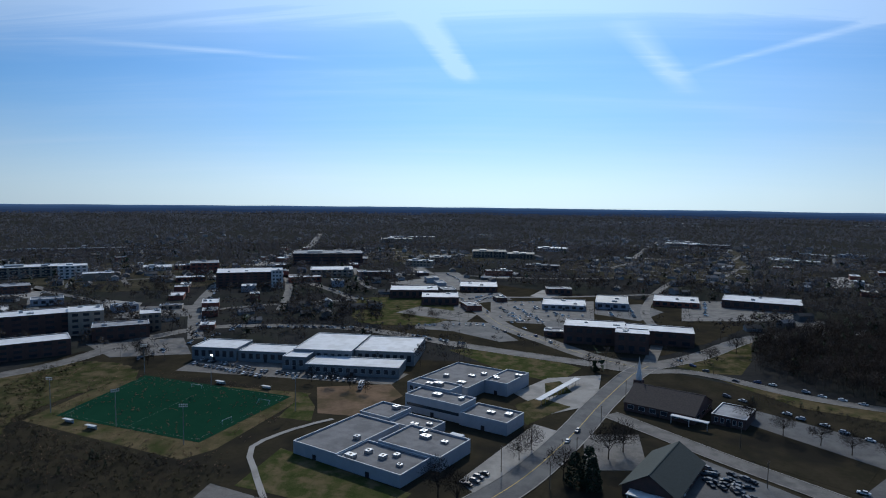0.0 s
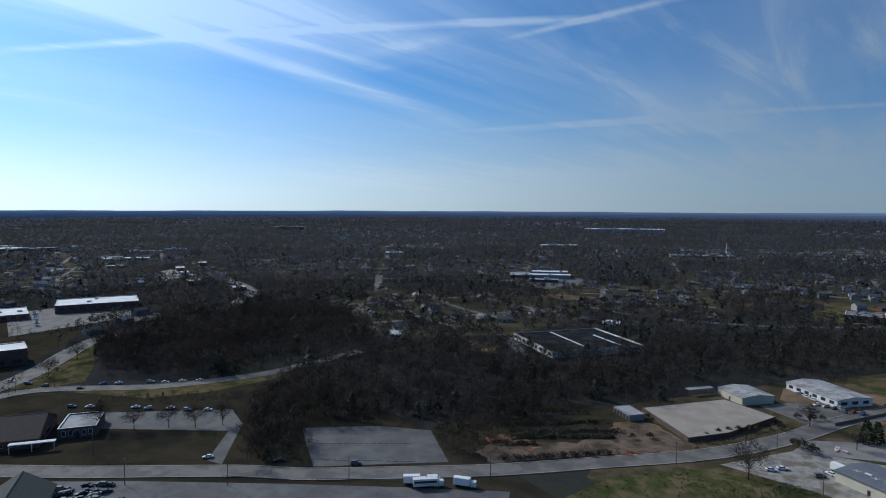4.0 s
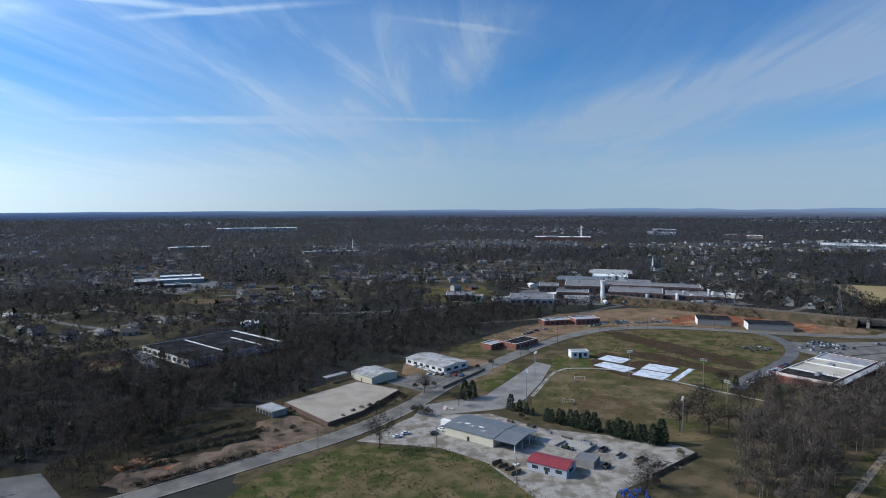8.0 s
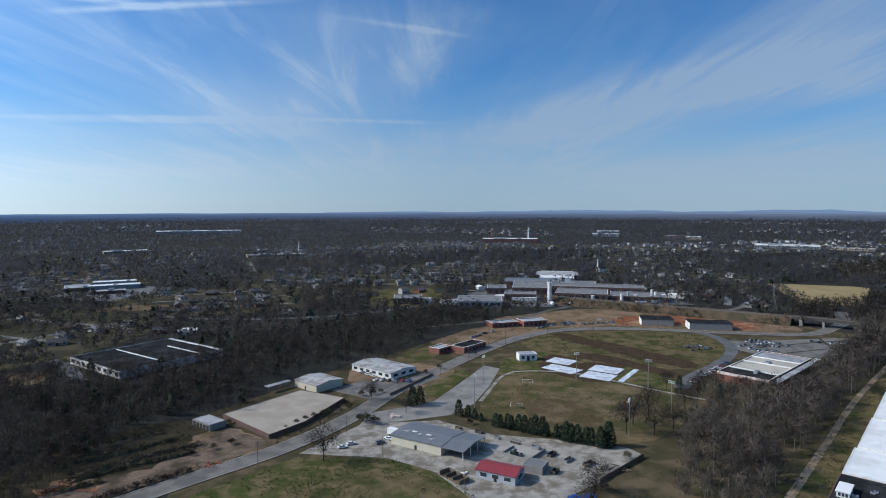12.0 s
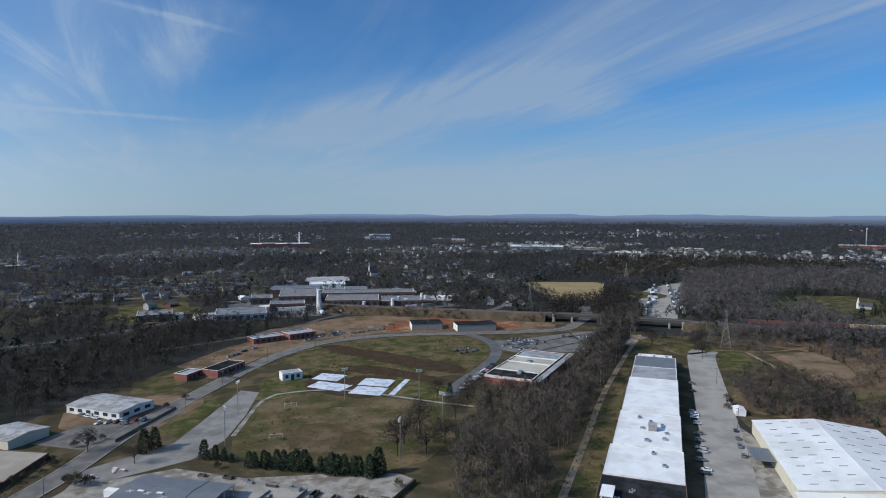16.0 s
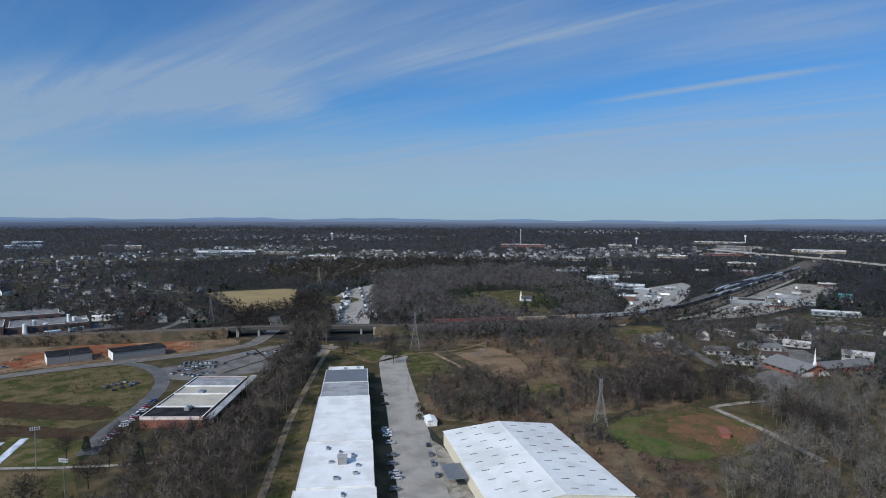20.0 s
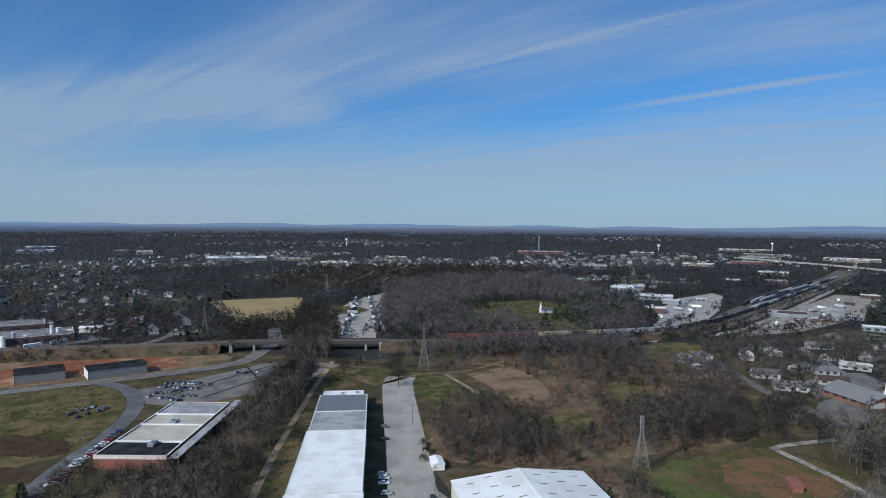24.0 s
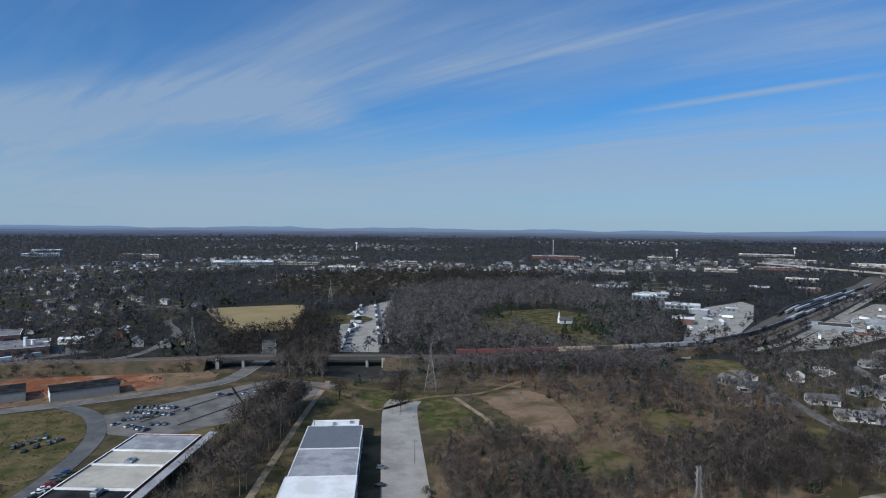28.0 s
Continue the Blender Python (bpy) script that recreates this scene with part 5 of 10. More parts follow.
for k, c in enumerate(rail_line):
    d = (rail_line[min(k + 1, len(rail_line) - 1)] - rail_line[max(k - 1, 0)]).normalized()
    n = Vector((d.y, -d.x))
    rows.append([bm.verts.new((*(c + n * o), rail_height(c) + z)) for o, z in ((-5.2, 0.02), (-4.2, 0.35), (4.2, 0.35), (5.2, 0.02))])
for a, b in zip(rows, rows[1:]):
    for k in range(3):
        bm.faces.new((a[k], b[k], b[k + 1], a[k + 1]))
bed = tagged(part("track_bed", bm, BALLAST), "grey-brown ballast bed with two tracks", "", "", "structure")
for off in (-2.9, -1.46, 1.46, 2.9):
    b2 = bmesh.new()
    line3 = rail_line
    rr_ = []
    for k, c in enumerate(line3):
        d = (line3[min(k + 1, len(line3) - 1)] - line3[max(k - 1, 0)]).normalized()
        n = Vector((d.y, -d.x))
        h = rail_height(c) + 0.35
        rr_.append([b2.verts.new((*(c + n * (off + o)), h + z)) for o, z in ((-0.07, 0), (-0.07, 0.17), (0.07, 0.17), (0.07, 0))])
    for a, b in zip(rr_, rr_[1:]):
        for k in range(3):
            b2.faces.new((a[k], b[k], b[k + 1], a[k + 1]))
    part("rail", b2, RAIL, bed)
br = empty("rail_bridge", pose(0, 0, 0), "dark steel girder railway bridge on concrete piers", "bridge")
sub = rail_line[gap0 - 1:gap1 + 2]
for side in (-1, 1):
    b2 = bmesh.new()
    rr_ = []
    for k, c in enumerate(sub):
        d = (sub[min(k + 1, len(sub) - 1)] - sub[max(k - 1, 0)]).normalized()
        n = Vector((d.y, -d.x)) * side
        rr_.append([b2.verts.new((*(c + n * o), z)) for o, z in ((4.9, 5.4), (5.4, 5.4), (5.4, 7.9), (4.9, 7.9))])
    for a, b in zip(rr_, rr_[1:]):
        for k in range(4):
            b2.faces.new((a[k], a[(k + 1) % 4], b[(k + 1) % 4], b[k]))
    b2.faces.new(rr_[0]), b2.faces.new(rr_[-1][::-1])
    bmesh.ops.recalc_face_normals(b2, faces=b2.faces)
    part("girder", b2, STEEL_DARK, br)
b2 = bmesh.new()
ribbon_into(b2, sub, 10.0, 6.9)
ribbon_into(b2, sub, 10.0, 6.2)
part("bridge_deck", b2, STEEL_DARK, br)
for k in range(4, len(sub) - 3, 5):
    c = sub[k]
    d = (sub[k + 1] - sub[k - 1]).normalized()
    p = part("pier", boxes((-1.0, -5, -0.5, 1.0, 5, 5.6), bevel=0.15), BLOCK, br)
    p.matrix_basis = pose(c.x, c.y, 0, 0, 0, math.degrees(math.atan2(d.y, d.x)))
for c, i in ((rail_line[gap0], gap0), (rail_line[gap1], gap1)):
    d = (rail_line[i + 1] - rail_line[i - 1]).normalized()
    p = part("abutment", boxes((-1.2, -8, -0.5, 1.2, 8, 6.8), bevel=0.1), CONCRETE, br)
    p.matrix_basis = pose(c.x, c.y, 0, 0, 0, math.degrees(math.atan2(d.y, d.x)))


def freight_car(kind, paint, far=False):
    """A freight car 15 m long, on two bogies, standing at the origin along x; far off its wheels and frame are one part."""
    ob = empty("freight_car", pose(0, 0, 0))
    if far:
        gear = boxes((-7.5, -0.9, 0.9, 7.5, 0.9, 1.2), (-6.5, -1.0, 0.0, -3.9, 1.0, 0.9), (3.9, -1.0, 0.0, 6.5, 1.0, 0.9))
        part("running_gear", gear, STEEL_DARK, ob)
        if kind == "tank":
            part("tank", tubes(((-7, 0, 2.6), (7, 0, 2.6), 1.45), ((0, 0, 4.0), (0, 0, 4.5), 0.5), sides=12), paint, ob)
        else:
            low = 5.0 if kind == "hopper" else 7.3
            v = [(-7.4, -1.5, 4.2), (7.4, -1.5, 4.2), (7.4, 1.5, 4.2), (-7.4, 1.5, 4.2), (-low, -1.5, 1.2), (low, -1.5, 1.2), (low, 1.5, 1.2), (-low, 1.5, 1.2)]
            mesh_part("body", v, [(0, 1, 2, 3), (0, 4, 5, 1), (1, 5, 6, 2), (2, 6, 7, 3), (3, 7, 4, 0), (7, 6, 5, 4)], paint, ob)
        return ob
    if kind == "tank":
        part("tank", tubes(((-7, 0, 2.6), (7, 0, 2.6), 1.45), sides=14), paint, ob)
        part("dome", tubes(((0, 0, 4.0), (0, 0, 4.5), 0.5), sides=8), paint, ob)
        part("underframe", boxes((-7.5, -0.9, 0.95, 7.5, 0.9, 1.2)), STEEL_DARK, ob)
    elif kind == "hopper":
        v = [(-7.4, -1.5, 4.2), (7.4, -1.5, 4.2), (7.4, 1.5, 4.2), (-7.4, 1.5, 4.2), (-5, -1.5, 1.2), (5, -1.5, 1.2), (5, 1.5, 1.2), (-5, 1.5, 1.2)]
        mesh_part("hopper_body", v, [(0, 1, 2, 3), (0, 4, 5, 1), (1, 5, 6, 2), (2, 6, 7, 3), (3, 7, 4, 0), (7, 6, 5, 4)], paint, ob)
        part("underframe", boxes((-7.5, -0.8, 0.95, 7.5, 0.8, 1.2)), STEEL_DARK, ob)
        part("roof_walk", boxes((-7.2, -0.4, 4.2, 7.2, 0.4, 4.32)), STEEL, ob)
    else:
        part("body", boxes((-7.3, -1.5, 1.15, 7.3, 1.5, 4.3), bevel=0.08), paint, ob)
        part("underframe", boxes((-7.6, -0.9, 0.9, 7.6, 0.9, 1.15)), STEEL_DARK, ob)
    for a in (-5.2, 5.2):
        b = boxes((a - 1.3, -1.0, 0.35, a + 1.3, 1.0, 0.85))
        for w in (-0.85, 0.85):
            tube_into(b, (a + w, -0.8, 0.45), (a + w, 0.8, 0.45), 0.45, sides=8)
        part("bogie", b, STEEL_DARK, ob)
    return ob


def place_train(line, start, kinds, zoff, side, height):
    """Freight cars coupled along a line from a distance along it."""
    dist = [0.0]
    for a, b in zip(line, line[1:]):
        dist.append(dist[-1] + (b - a).length)
    for k, base in enumerate(kinds):
        s = start + 16.2 * k
        if s + 9 > dist[-1]:
            break
        pts = []
        for e in (s - 5.2, s + 5.2):
            i = max(j for j in range(len(dist)) if dist[j] <= e)
            i = min(i, len(line) - 2)
            pts.append(line[i].lerp(line[i + 1], (e - dist[i]) / (dist[i + 1] - dist[i])))
        mid, d = (pts[0] + pts[1]) / 2, (pts[1] - pts[0]).normalized()
        n = Vector((d.y, -d.x)) * side
        copy_thing(base, pose(mid.x + n.x, mid.y + n.y, height(mid) + zoff, 0, 0, math.degrees(math.atan2(d.y, d.x))))


CAR_KINDS, FAR_KINDS = {}, {}
for key, kind, paint, words in (("red", "box", RED_CAR, "red box freight car on the track"), ("tan", "box", TAN_CAR, "tan box freight car on the track"), ("grey", "hopper", GREY_CAR, "pale grey hopper car on the track"),
                                ("black", "hopper", BLACK_CAR, "black coal hopper car on the track"), ("tank", "tank", BLACK_CAR, "black tank car on the track"), ("white", "box", GREY_CAR, "pale grey box freight car on the track")):
    CAR_KINDS[key] = tagged(freight_car(kind, paint), words, "freight car", "freight cars")
    i = rail_line[-4 - len(CAR_KINDS) * 5]
    d = (rail_line[-3 - len(CAR_KINDS) * 5] - i).normalized()
    CAR_KINDS[key].matrix_basis = pose(i.x + d.y * 2.2, i.y - d.x * 2.2, rail_height(i) + 0.5, 0, 0, math.degrees(math.atan2(d.y, d.x)))
for key, kind, paint, words in (("grey", "hopper", GREY_CAR, "pale grey hopper car in the rail yard"), ("black", "hopper", BLACK_CAR, "black coal hopper car in the rail yard"), ("tank", "tank", BLACK_CAR, "black tank car in the rail yard"), ("white", "box", GREY_CAR, "pale grey box freight car in the rail yard"), ("tan", "box", TAN_CAR, "tan box freight car in the rail yard")):
    FAR_KINDS[key] = tagged(freight_car(kind, paint, True), words, "freight car", "freight cars")
    k = len(FAR_KINDS)
    FAR_KINDS[key].matrix_basis = pose(1180 + 17 * k, 339 + (415 + 17 * k) * 0.025 - 9, 0.45, 0, 0, 1.4)
dist_bridge = sum((b - a).length for a, b in zip(rail_line[:gap1], rail_line[1:gap1 + 1]))
order = ["red", "red", "red", "red", "red", "tan", "tan", "black", "tan", "grey", "grey", "white", "grey", "grey", "grey", "black", "black"] + ["black"] * 11 + ["grey", "tank", "black", "black", "grey", "tan"] * 4
place_train(rail_line, dist_bridge + 62, [CAR_KINDS[k] if n < 28 else FAR_KINDS[k] for n, k in enumerate(order)], 0.52, -2.2, rail_height)

# the marshalling yard beyond the curve
patch("rail_yard", [(690, 335), (740, 350), (870, 366), (1090, 384), (1300, 390), (1500, 396), (1800, 424), (1800, 376), (1400, 340), (1000, 326), (800, 318), (700, 326)], BALLAST, 0.3, "grey-brown ballast marshalling yard")
yard_cars = ["black", "white", "black", "black", "tank", "black", "grey", "black", "white", "grey"]
for k in range(5):
    off = 6 + k * 6.5
    line = [Vector((x, 339 + (x - 765) * 0.028 + off * min(1, (x - 700) / 320))) for x in range(740 + k * 30, 1760, 20)]
    b2 = bmesh.new()
    for o in (-0.72, 0.72):
        ribbon_into(b2, line, 0.16, 0.62, 0, o)
    yt = tagged(part("yard_track", b2, RAIL), "rusty yard siding on ballast", "", "", "structure")
    place_train(line, 80 + 60 * ((k * 3) % 4), [FAR_KINDS[yard_cars[(j // 5 + k * 3) % 10]] for j in range((26, 30, 18, 24, 14)[k])], 0.45, 0.0, lambda p: 0.2)
for k in range(2):
    line = [Vector((x, 338 + (x - 765) * 0.025 - 9 - 7 * k)) for x in range(720, 1760, 20)]
    b2 = bmesh.new()
    for o in (-0.72, 0.72):
        ribbon_into(b2, line, 0.16, 0.62, 0, o)
    tagged(part("yard_track", b2, RAIL), "rusty yard siding on ballast", "", "", "structure")
road("street", [(690, 318), (771, 309), (964, 314), (1200, 326), (1462, 338)], 8, GRAVEL, 0.25, "pale gravel road beside the tracks")
# the road overpass across the yard
op = empty("overpass", pose(0, 0, 0), "pale concrete road overpass across the rail yard", "bridge")
opl = [Vector(q) for q in ((1940, 700), (1825, 515), (1766, 420), (1691, 332), (1590, 236), (1480, 150))]
ops = smooth_line(opl, 30)
b2 = bmesh.new()
rows = []
for k, c in enumerate(ops):
    d = (ops[min(k + 1, len(ops) - 1)] - ops[max(k - 1, 0)]).normalized()
    n = Vector((d.y, -d.x))
    g = float(terrain(c.x, c.y))
    rows.append([b2.verts.new((*(c + n * o), g + 11 + z)) for o, z in ((-7, -1.6), (7, -1.6), (7, 1.0), (6.6, 0), (-6.6, 0), (-7, 1.0))])
for a, b in zip(rows, rows[1:]):
    for k in range(6):
        b2.faces.new((a[k], a[(k + 1) % 6], b[(k + 1) % 6], b[k]))
bmesh.ops.recalc_face_normals(b2, faces=b2.faces)
part("bridge_deck", b2, CONCRETE, op)
for c in ops[1:-1:2]:
    g = float(terrain(c.x, c.y))
    part("pier", boxes((c.x - 1, c.y - 4, g - 2, c.x + 1, c.y + 4, g + 9.6)), CONCRETE, op)

# ---- lots and lawns of the town ----
# dark weeds and asphalt carry the backlit look of the town lots
patch("town_ground", [(-432, 62), (-478, -20), (-520, -80), (-600, -90), (-760, -100), (-860, -40), (-790, 60), (-740, 130), (-700, 200), (-620, 260), (-560, 236), (-455, 140), (-440, 100)], DARK_WEEDS, -0.03, "dull winter grass and dirt between the town lots", smooth=True)
for pts in ([(-735, -22), (-748, 26), (-696, 38), (-668, 0)], [(-636, 16), (-664, 70), (-603, 80), (-556, 74), (-562, 36)], [(-567, -57), (-563, -25), (-558, 10), (-488, 33), (-482, 18), (-518, -20), (-526, -53)], [(-950, -70), (-962, -34), (-815, 0), (-742, -6), (-800, -38)],
            [(-700, -33), (-628, -9), (-592, -18), (-635, -50)], [(-666, 125), (-682, 176), (-634, 187), (-582, 150), (-616, 115)], [(-557, 60), (-587, 108), (-540, 106), (-520, 62)]):
    patch("car_park", pts, ASPHALT, 0.03, "grey asphalt car park beside the town avenue")
patch("car_park", [(-500, 800), (-505, 870), (-390, 868), (-342, 782), (-354, 732), (-425, 740)], ASPHALT, 0.03, "grey car park round the green-banded store")
patch("car_park", [(-266, 446), (-250, 462), (-235, 436), (-246, 416)], ASPHALT, 0.03, "grey yard beside the long dark workshop")
patch("lawn", [(-75, 871), (-9, 843), (-8, 762), (-65, 758)], GRASS_DRY, 0.03, "dull winter clearing among the houses", smooth=True)
road("street", [(-345, 800), (-325, 790), (-264, 735), (-216, 705), (-150, 690)], 9, ASPHALT_OLD, 0.06, "pale neighbourhood street between houses")
road("street", [(-560, 610), (-479, 570), (-393, 525), (-315, 475), (-262, 438), (-224, 395)], 8, ASPHALT, 0.06, "grey lane through the wooded suburb")
CLEAR.append(("poly", [(-1212, -25), (-1190, 120), (-1050, 100), (-1075, -30)]))
for pts in ([(-680, 14), (-695, 128), (-577, 108), (-566, 12)], [(-708, 228), (-725, 366), (-600, 304), (-587, 190)], [(-599, 297), (-603, 328), (-530, 289), (-526, 262)], [(-290, 52), (-292, 78), (-252, 72), (-250, 46)],
            [(-560, -10), (-600, 0), (-640, -60), (-600, -80)], [(-470, -230), (-420, -200), (-405, -250), (-440, -290)], [(-820, -120), (-900, -60), (-860, 20), (-760, -20)], [(-540, -330), (-560, -260), (-620, -280), (-600, -350)]):
    patch("car_park", pts, ASPHALT_OLD, 0.05, "bleached asphalt car park between town buildings", smooth=False)
patch("lawn", [(-689, -135), (-702, -40), (-561, -31), (-552, -108)], GRASS_GREEN, 0.04, "green sloping lawn above the street", clear=False, smooth=True)
patch("lawn", [(-340, -300), (-392, -262), (-372, -214), (-290, -226), (-240, -206), (-230, -270)], GRASS, 0.03, "dull winter grass below the turf field", clear=False, smooth=True)
for line, w in (([(-420, 116), (-520, 150), (-640, 170), (-800, 230), (-1000, 330)], 9), ([(-545, -30), (-640, -110), (-760, -190), (-900, -300)], 11), ([(-560, -300), (-640, -200), (-700, -60), (-720, 80), (-760, 220)], 9), ([(-900, -200), (-920, -60), (-900, 120), (-960, 300)], 9)):
    road("street", line, w, ASPHALT_OLD, 0.055, "pale town street lined with trees")

for line, w in (([(-467, -219), (-603, -281), (-777, -336), (-922, -380)], 12), ([(-1015, -337), (-1234, -375), (-1385, -389), (-1900, -500), (-2523, -639)], 16), ([(-600, -195), (-667, -211), (-807, -252), (-1015, -337)], 9), ([(-760, -130), (-820, -156), (-952, -191), (-1100, -240)], 9),
                ([(-1180, 280), (-1296, 319), (-1633, 436)], 12), ([(-900, 380), (-1069, 437), (-1335, 532), (-1655, 636)], 14), ([(-1100, -124), (-898, -64), (-804, -50)], 12), ([(-470, -330), (-560, -420), (-700, -520), (-900, -640)], 10), ([(-560, -300), (-640, -420), (-720, -560)], 9)):
    road("street", line, w, ASPHALT_OLD, 0.055, "pale town street lined with parked cars")
for pts in ([(-1000, -340), (-1060, -330), (-1075, -380), (-1010, -395)], [(-840, -250), (-900, -262), (-890, -300), (-835, -290)], [(-770, -420), (-830, -440), (-810, -480), (-752, -462)], [(-1010, -120), (-1080, -130), (-1085, -80), (-1020, -75)],
            [(-890, 40), (-950, 60), (-945, 8), (-895, 2)], [(-710, 80), (-760, 110), (-780, 80), (-725, 60)], [(-1200, 300), (-1262, 330), (-1250, 380), (-1190, 360)], [(-1320, 480), (-1260, 455), (-1240, 505), (-1300, 530)], [(-590, -370), (-640, -400), (-625, -350), (-585, -335)],
            [(-850, 470), (-960, 500), (-985, 560), (-880, 540)], [(-640, -480), (-690, -500), (-660, -560), (-620, -540)]):
    patch("car_park", pts, CONCRETE, 0.03, "pale asphalt lot between town buildings")

# ---- the school, the hall, the church and the town ----
def school_block(u, v, w, d, h, roof, units, words, sides=(-1, 1), wall=None):
    """A block of the school: u along the front from its south corner, v back from the front."""
    a = radians(60.0)
    h *= 0.82
    x, y = -257 + math.cos(a) * u - math.sin(a) * v, -77 + math.sin(a) * u + math.cos(a) * v
    return flat_building(x, y, 60, w, d, h, wall or WALL_GREY, roof, words, "school block", "school_block", "blocks of the school", parapet=0.7, windows=(int(w / 4) if h > 9 else 0), storeys=2 if h > 6.6 else 1, units=units, trim=WALL_WHITE, sides=sides)


school_block(12.5, 21, 25, 42, 6.0, ROOF_DULL, 1, "grey school wing with a sunken flat roof")
school_block(41.5, 10, 33, 20, 5.4, ROOF_DULL, 5, "low grey school wing with rooftop units")
school_block(46.5, 32.2, 32, 24, 6.6, ROOF_DULL, 3, "grey school block with a broad flat roof")
school_block(7.5, 54, 18, 18, 6.4, ROOF_DULL, 1, "square grey school block")
school_block(28, 52.5, 22, 15, 4.4, ROOF_DULL, 2, "low grey link of the school")
tb = school_block(23, 79.5, 34, 15, 10.2, ROOF_DULL, 2, "two-storey grey school block with a dark window band")
part("window_band", boxes((-16, -7.56, 3.5, 16, -7.44, 5.0)), GLASS, tb, "long dark window band")
school_block(53.4, 79.5, 26, 18, 6.8, ROOF_DULL, 2, "one-storey grey school block")
school_block(10, 93.2, 28, 12, 11.4, ROOF_DULL, 2, "tall grey school block")
school_block(7, 127, 34, 44, 7.6, ROOF_DULL, 4, "rear grey school wing")
school_block(31.6, 137, 14.5, 28, 8.2, ROOF_DULL, 3, "rear corner wing of the school")
cw = empty("covered_walkway", pose(-352, 48, 0, 0, 0, 148), "long white covered walkway before the school", "covered walkway")
part("walkway_roof", boxes((-26, -1.8, 3.2, 26, 1.8, 3.5)), ROOF_WHITE, cw)
for k in range(11):
    part("post", boxes((-25 + k * 5, -1.5, 0, -24.8 + k * 5, -1.3, 3.2)), STEEL, cw)

for x, y, w, d, h, words in ((-418, -176, 32, 26, 8.5, "white-roofed end block of the civic hall"), (-414, -140, 38, 22, 7, "low white-roofed link of the civic hall"), (-428, -100, 40, 52, 9.5, "tall white-roofed main block of the civic hall"),
                             (-428, -59, 40, 46, 8.8, "white-roofed block of the civic hall"), (-388, -76, 60, 22, 6, "low white-roofed front of the civic hall"), (-396, -116, 16, 16, 8, "white-roofed entrance block of the civic hall")):
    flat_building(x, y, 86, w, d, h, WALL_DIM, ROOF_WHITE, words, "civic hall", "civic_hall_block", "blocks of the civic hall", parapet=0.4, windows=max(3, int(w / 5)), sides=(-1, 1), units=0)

ch = gable_building(-331, 103, 56, 36, 32, 4.5, 6.5, BRICK_DARK, SHINGLE_UMBER, "dark brick church with a broad brown roof", "church", "church", windows=6)
part("tower_base", boxes((-22.5, 9, -0.3, -18.2, 14, 10)), BRICK_DARK, ch)
b = bmesh.new()
tube_into(b, (-20.3, 11.5, 10), (-20.3, 11.5, 13.5), 1.7, 1.5, sides=8)
tube_into(b, (-20.3, 11.5, 13.5), (-20.3, 11.5, 23), 1.3, 0.05, sides=8)
part("steeple", b, WALL_WHITE, ch, "white church steeple")
flat_building(-316, 131, 56, 16, 22, 4.6, BRICK_DARK, ROOF_SCHOOL, "flat grey-roofed church hall", "church hall", "church_hall", windows=5)
pc = empty("entrance_canopy", pose(-306, 106, 0, 0, 0, 56), "white flat entrance canopy of the church", "canopy")
part("canopy_roof", boxes((-9, -1.5, 3.6, 9, 1.5, 4.0)), WALL_WHITE, pc)
for a in (-8.6, 0, 8.6):
    part("post", boxes((a - 0.15, -1.3, 0, a + 0.15, -1.0, 3.6)), WALL_WHITE, pc)
hall_ob = gable_building(-242, 75.5, 148, 39, 20, 3.8, 6.2, BRICK_DARK, SHINGLE_GREEN, "dark steep-roofed hall beside the vehicle yard", "hall", "steep_roofed_hall", over=0.9, windows=4)
part("porch_roof", boxes((-25.5, -6.5, 3.0, -20.5, 6.5, 3.4)), ROOF_WHITE, hall_ob, "white flat porch roof")
for py in (-6, -2, 2, 6):
    part("porch_post", boxes((-25.2, py - 0.15, 0, -24.9, py + 0.15, 3.0)), WALL_WHITE, hall_ob)
dwh = flat_building(-206, 449, -36, 68, 76, 5, WALL_WHITE, ROOF_BLACK, "large dark flat-roofed warehouse among bare trees", "warehouse", "dark_warehouse", windows=9, units=0, sides=(-1,), parapet=0.25, trim=WALL_DIM)
for c in ((-30, -8, 30, -6.6), (-10, 20, 31, 21.6), (-33, 35.4, 33, 37)):
    part("roof_skylight", boxes((c[0], c[1], 5.0, c[2], c[3], 5.18)), ROOF_WHITE, dwh, "pale strip skylight")
gable_building(-334, 382, 30, 11, 9, 4, 2.6, WALL_WHITE, ROOF_WHITE, "white house with a bright roof among bare trees", "house", "house", windows=2)
rc = gable_building(535, 174, 55, 34, 26, 3.6, 4.4, BRICK, SHINGLE_PALE, "brick church with a broad grey gabled roof", "church", "small_church", over=1.2, windows=5)
part("spire", tubes(((-15.6, 0, 6.4), (-15.6, 0, 9.6), 1.2), ((-15.6, 0, 9.6), (-15.6, 0, 19), 0.8, 0.04), sides=8), WALL_WHITE, rc, "white pointed spire")
part("gable_front", boxes((-17.25, -11.6, 0.3, -17.02, -2.4, 3.4), (-17.25, 2.4, 0.3, -17.02, 11.6, 3.4)), WALL_SIDING, rc, "white boarded front")
gable_building(564, 152, -30, 44, 16, 3.4, 2.6, BRICK, SHINGLE_PALE, "brick side wing of the church with a grey roof", "church hall", "church_wing", windows=8)
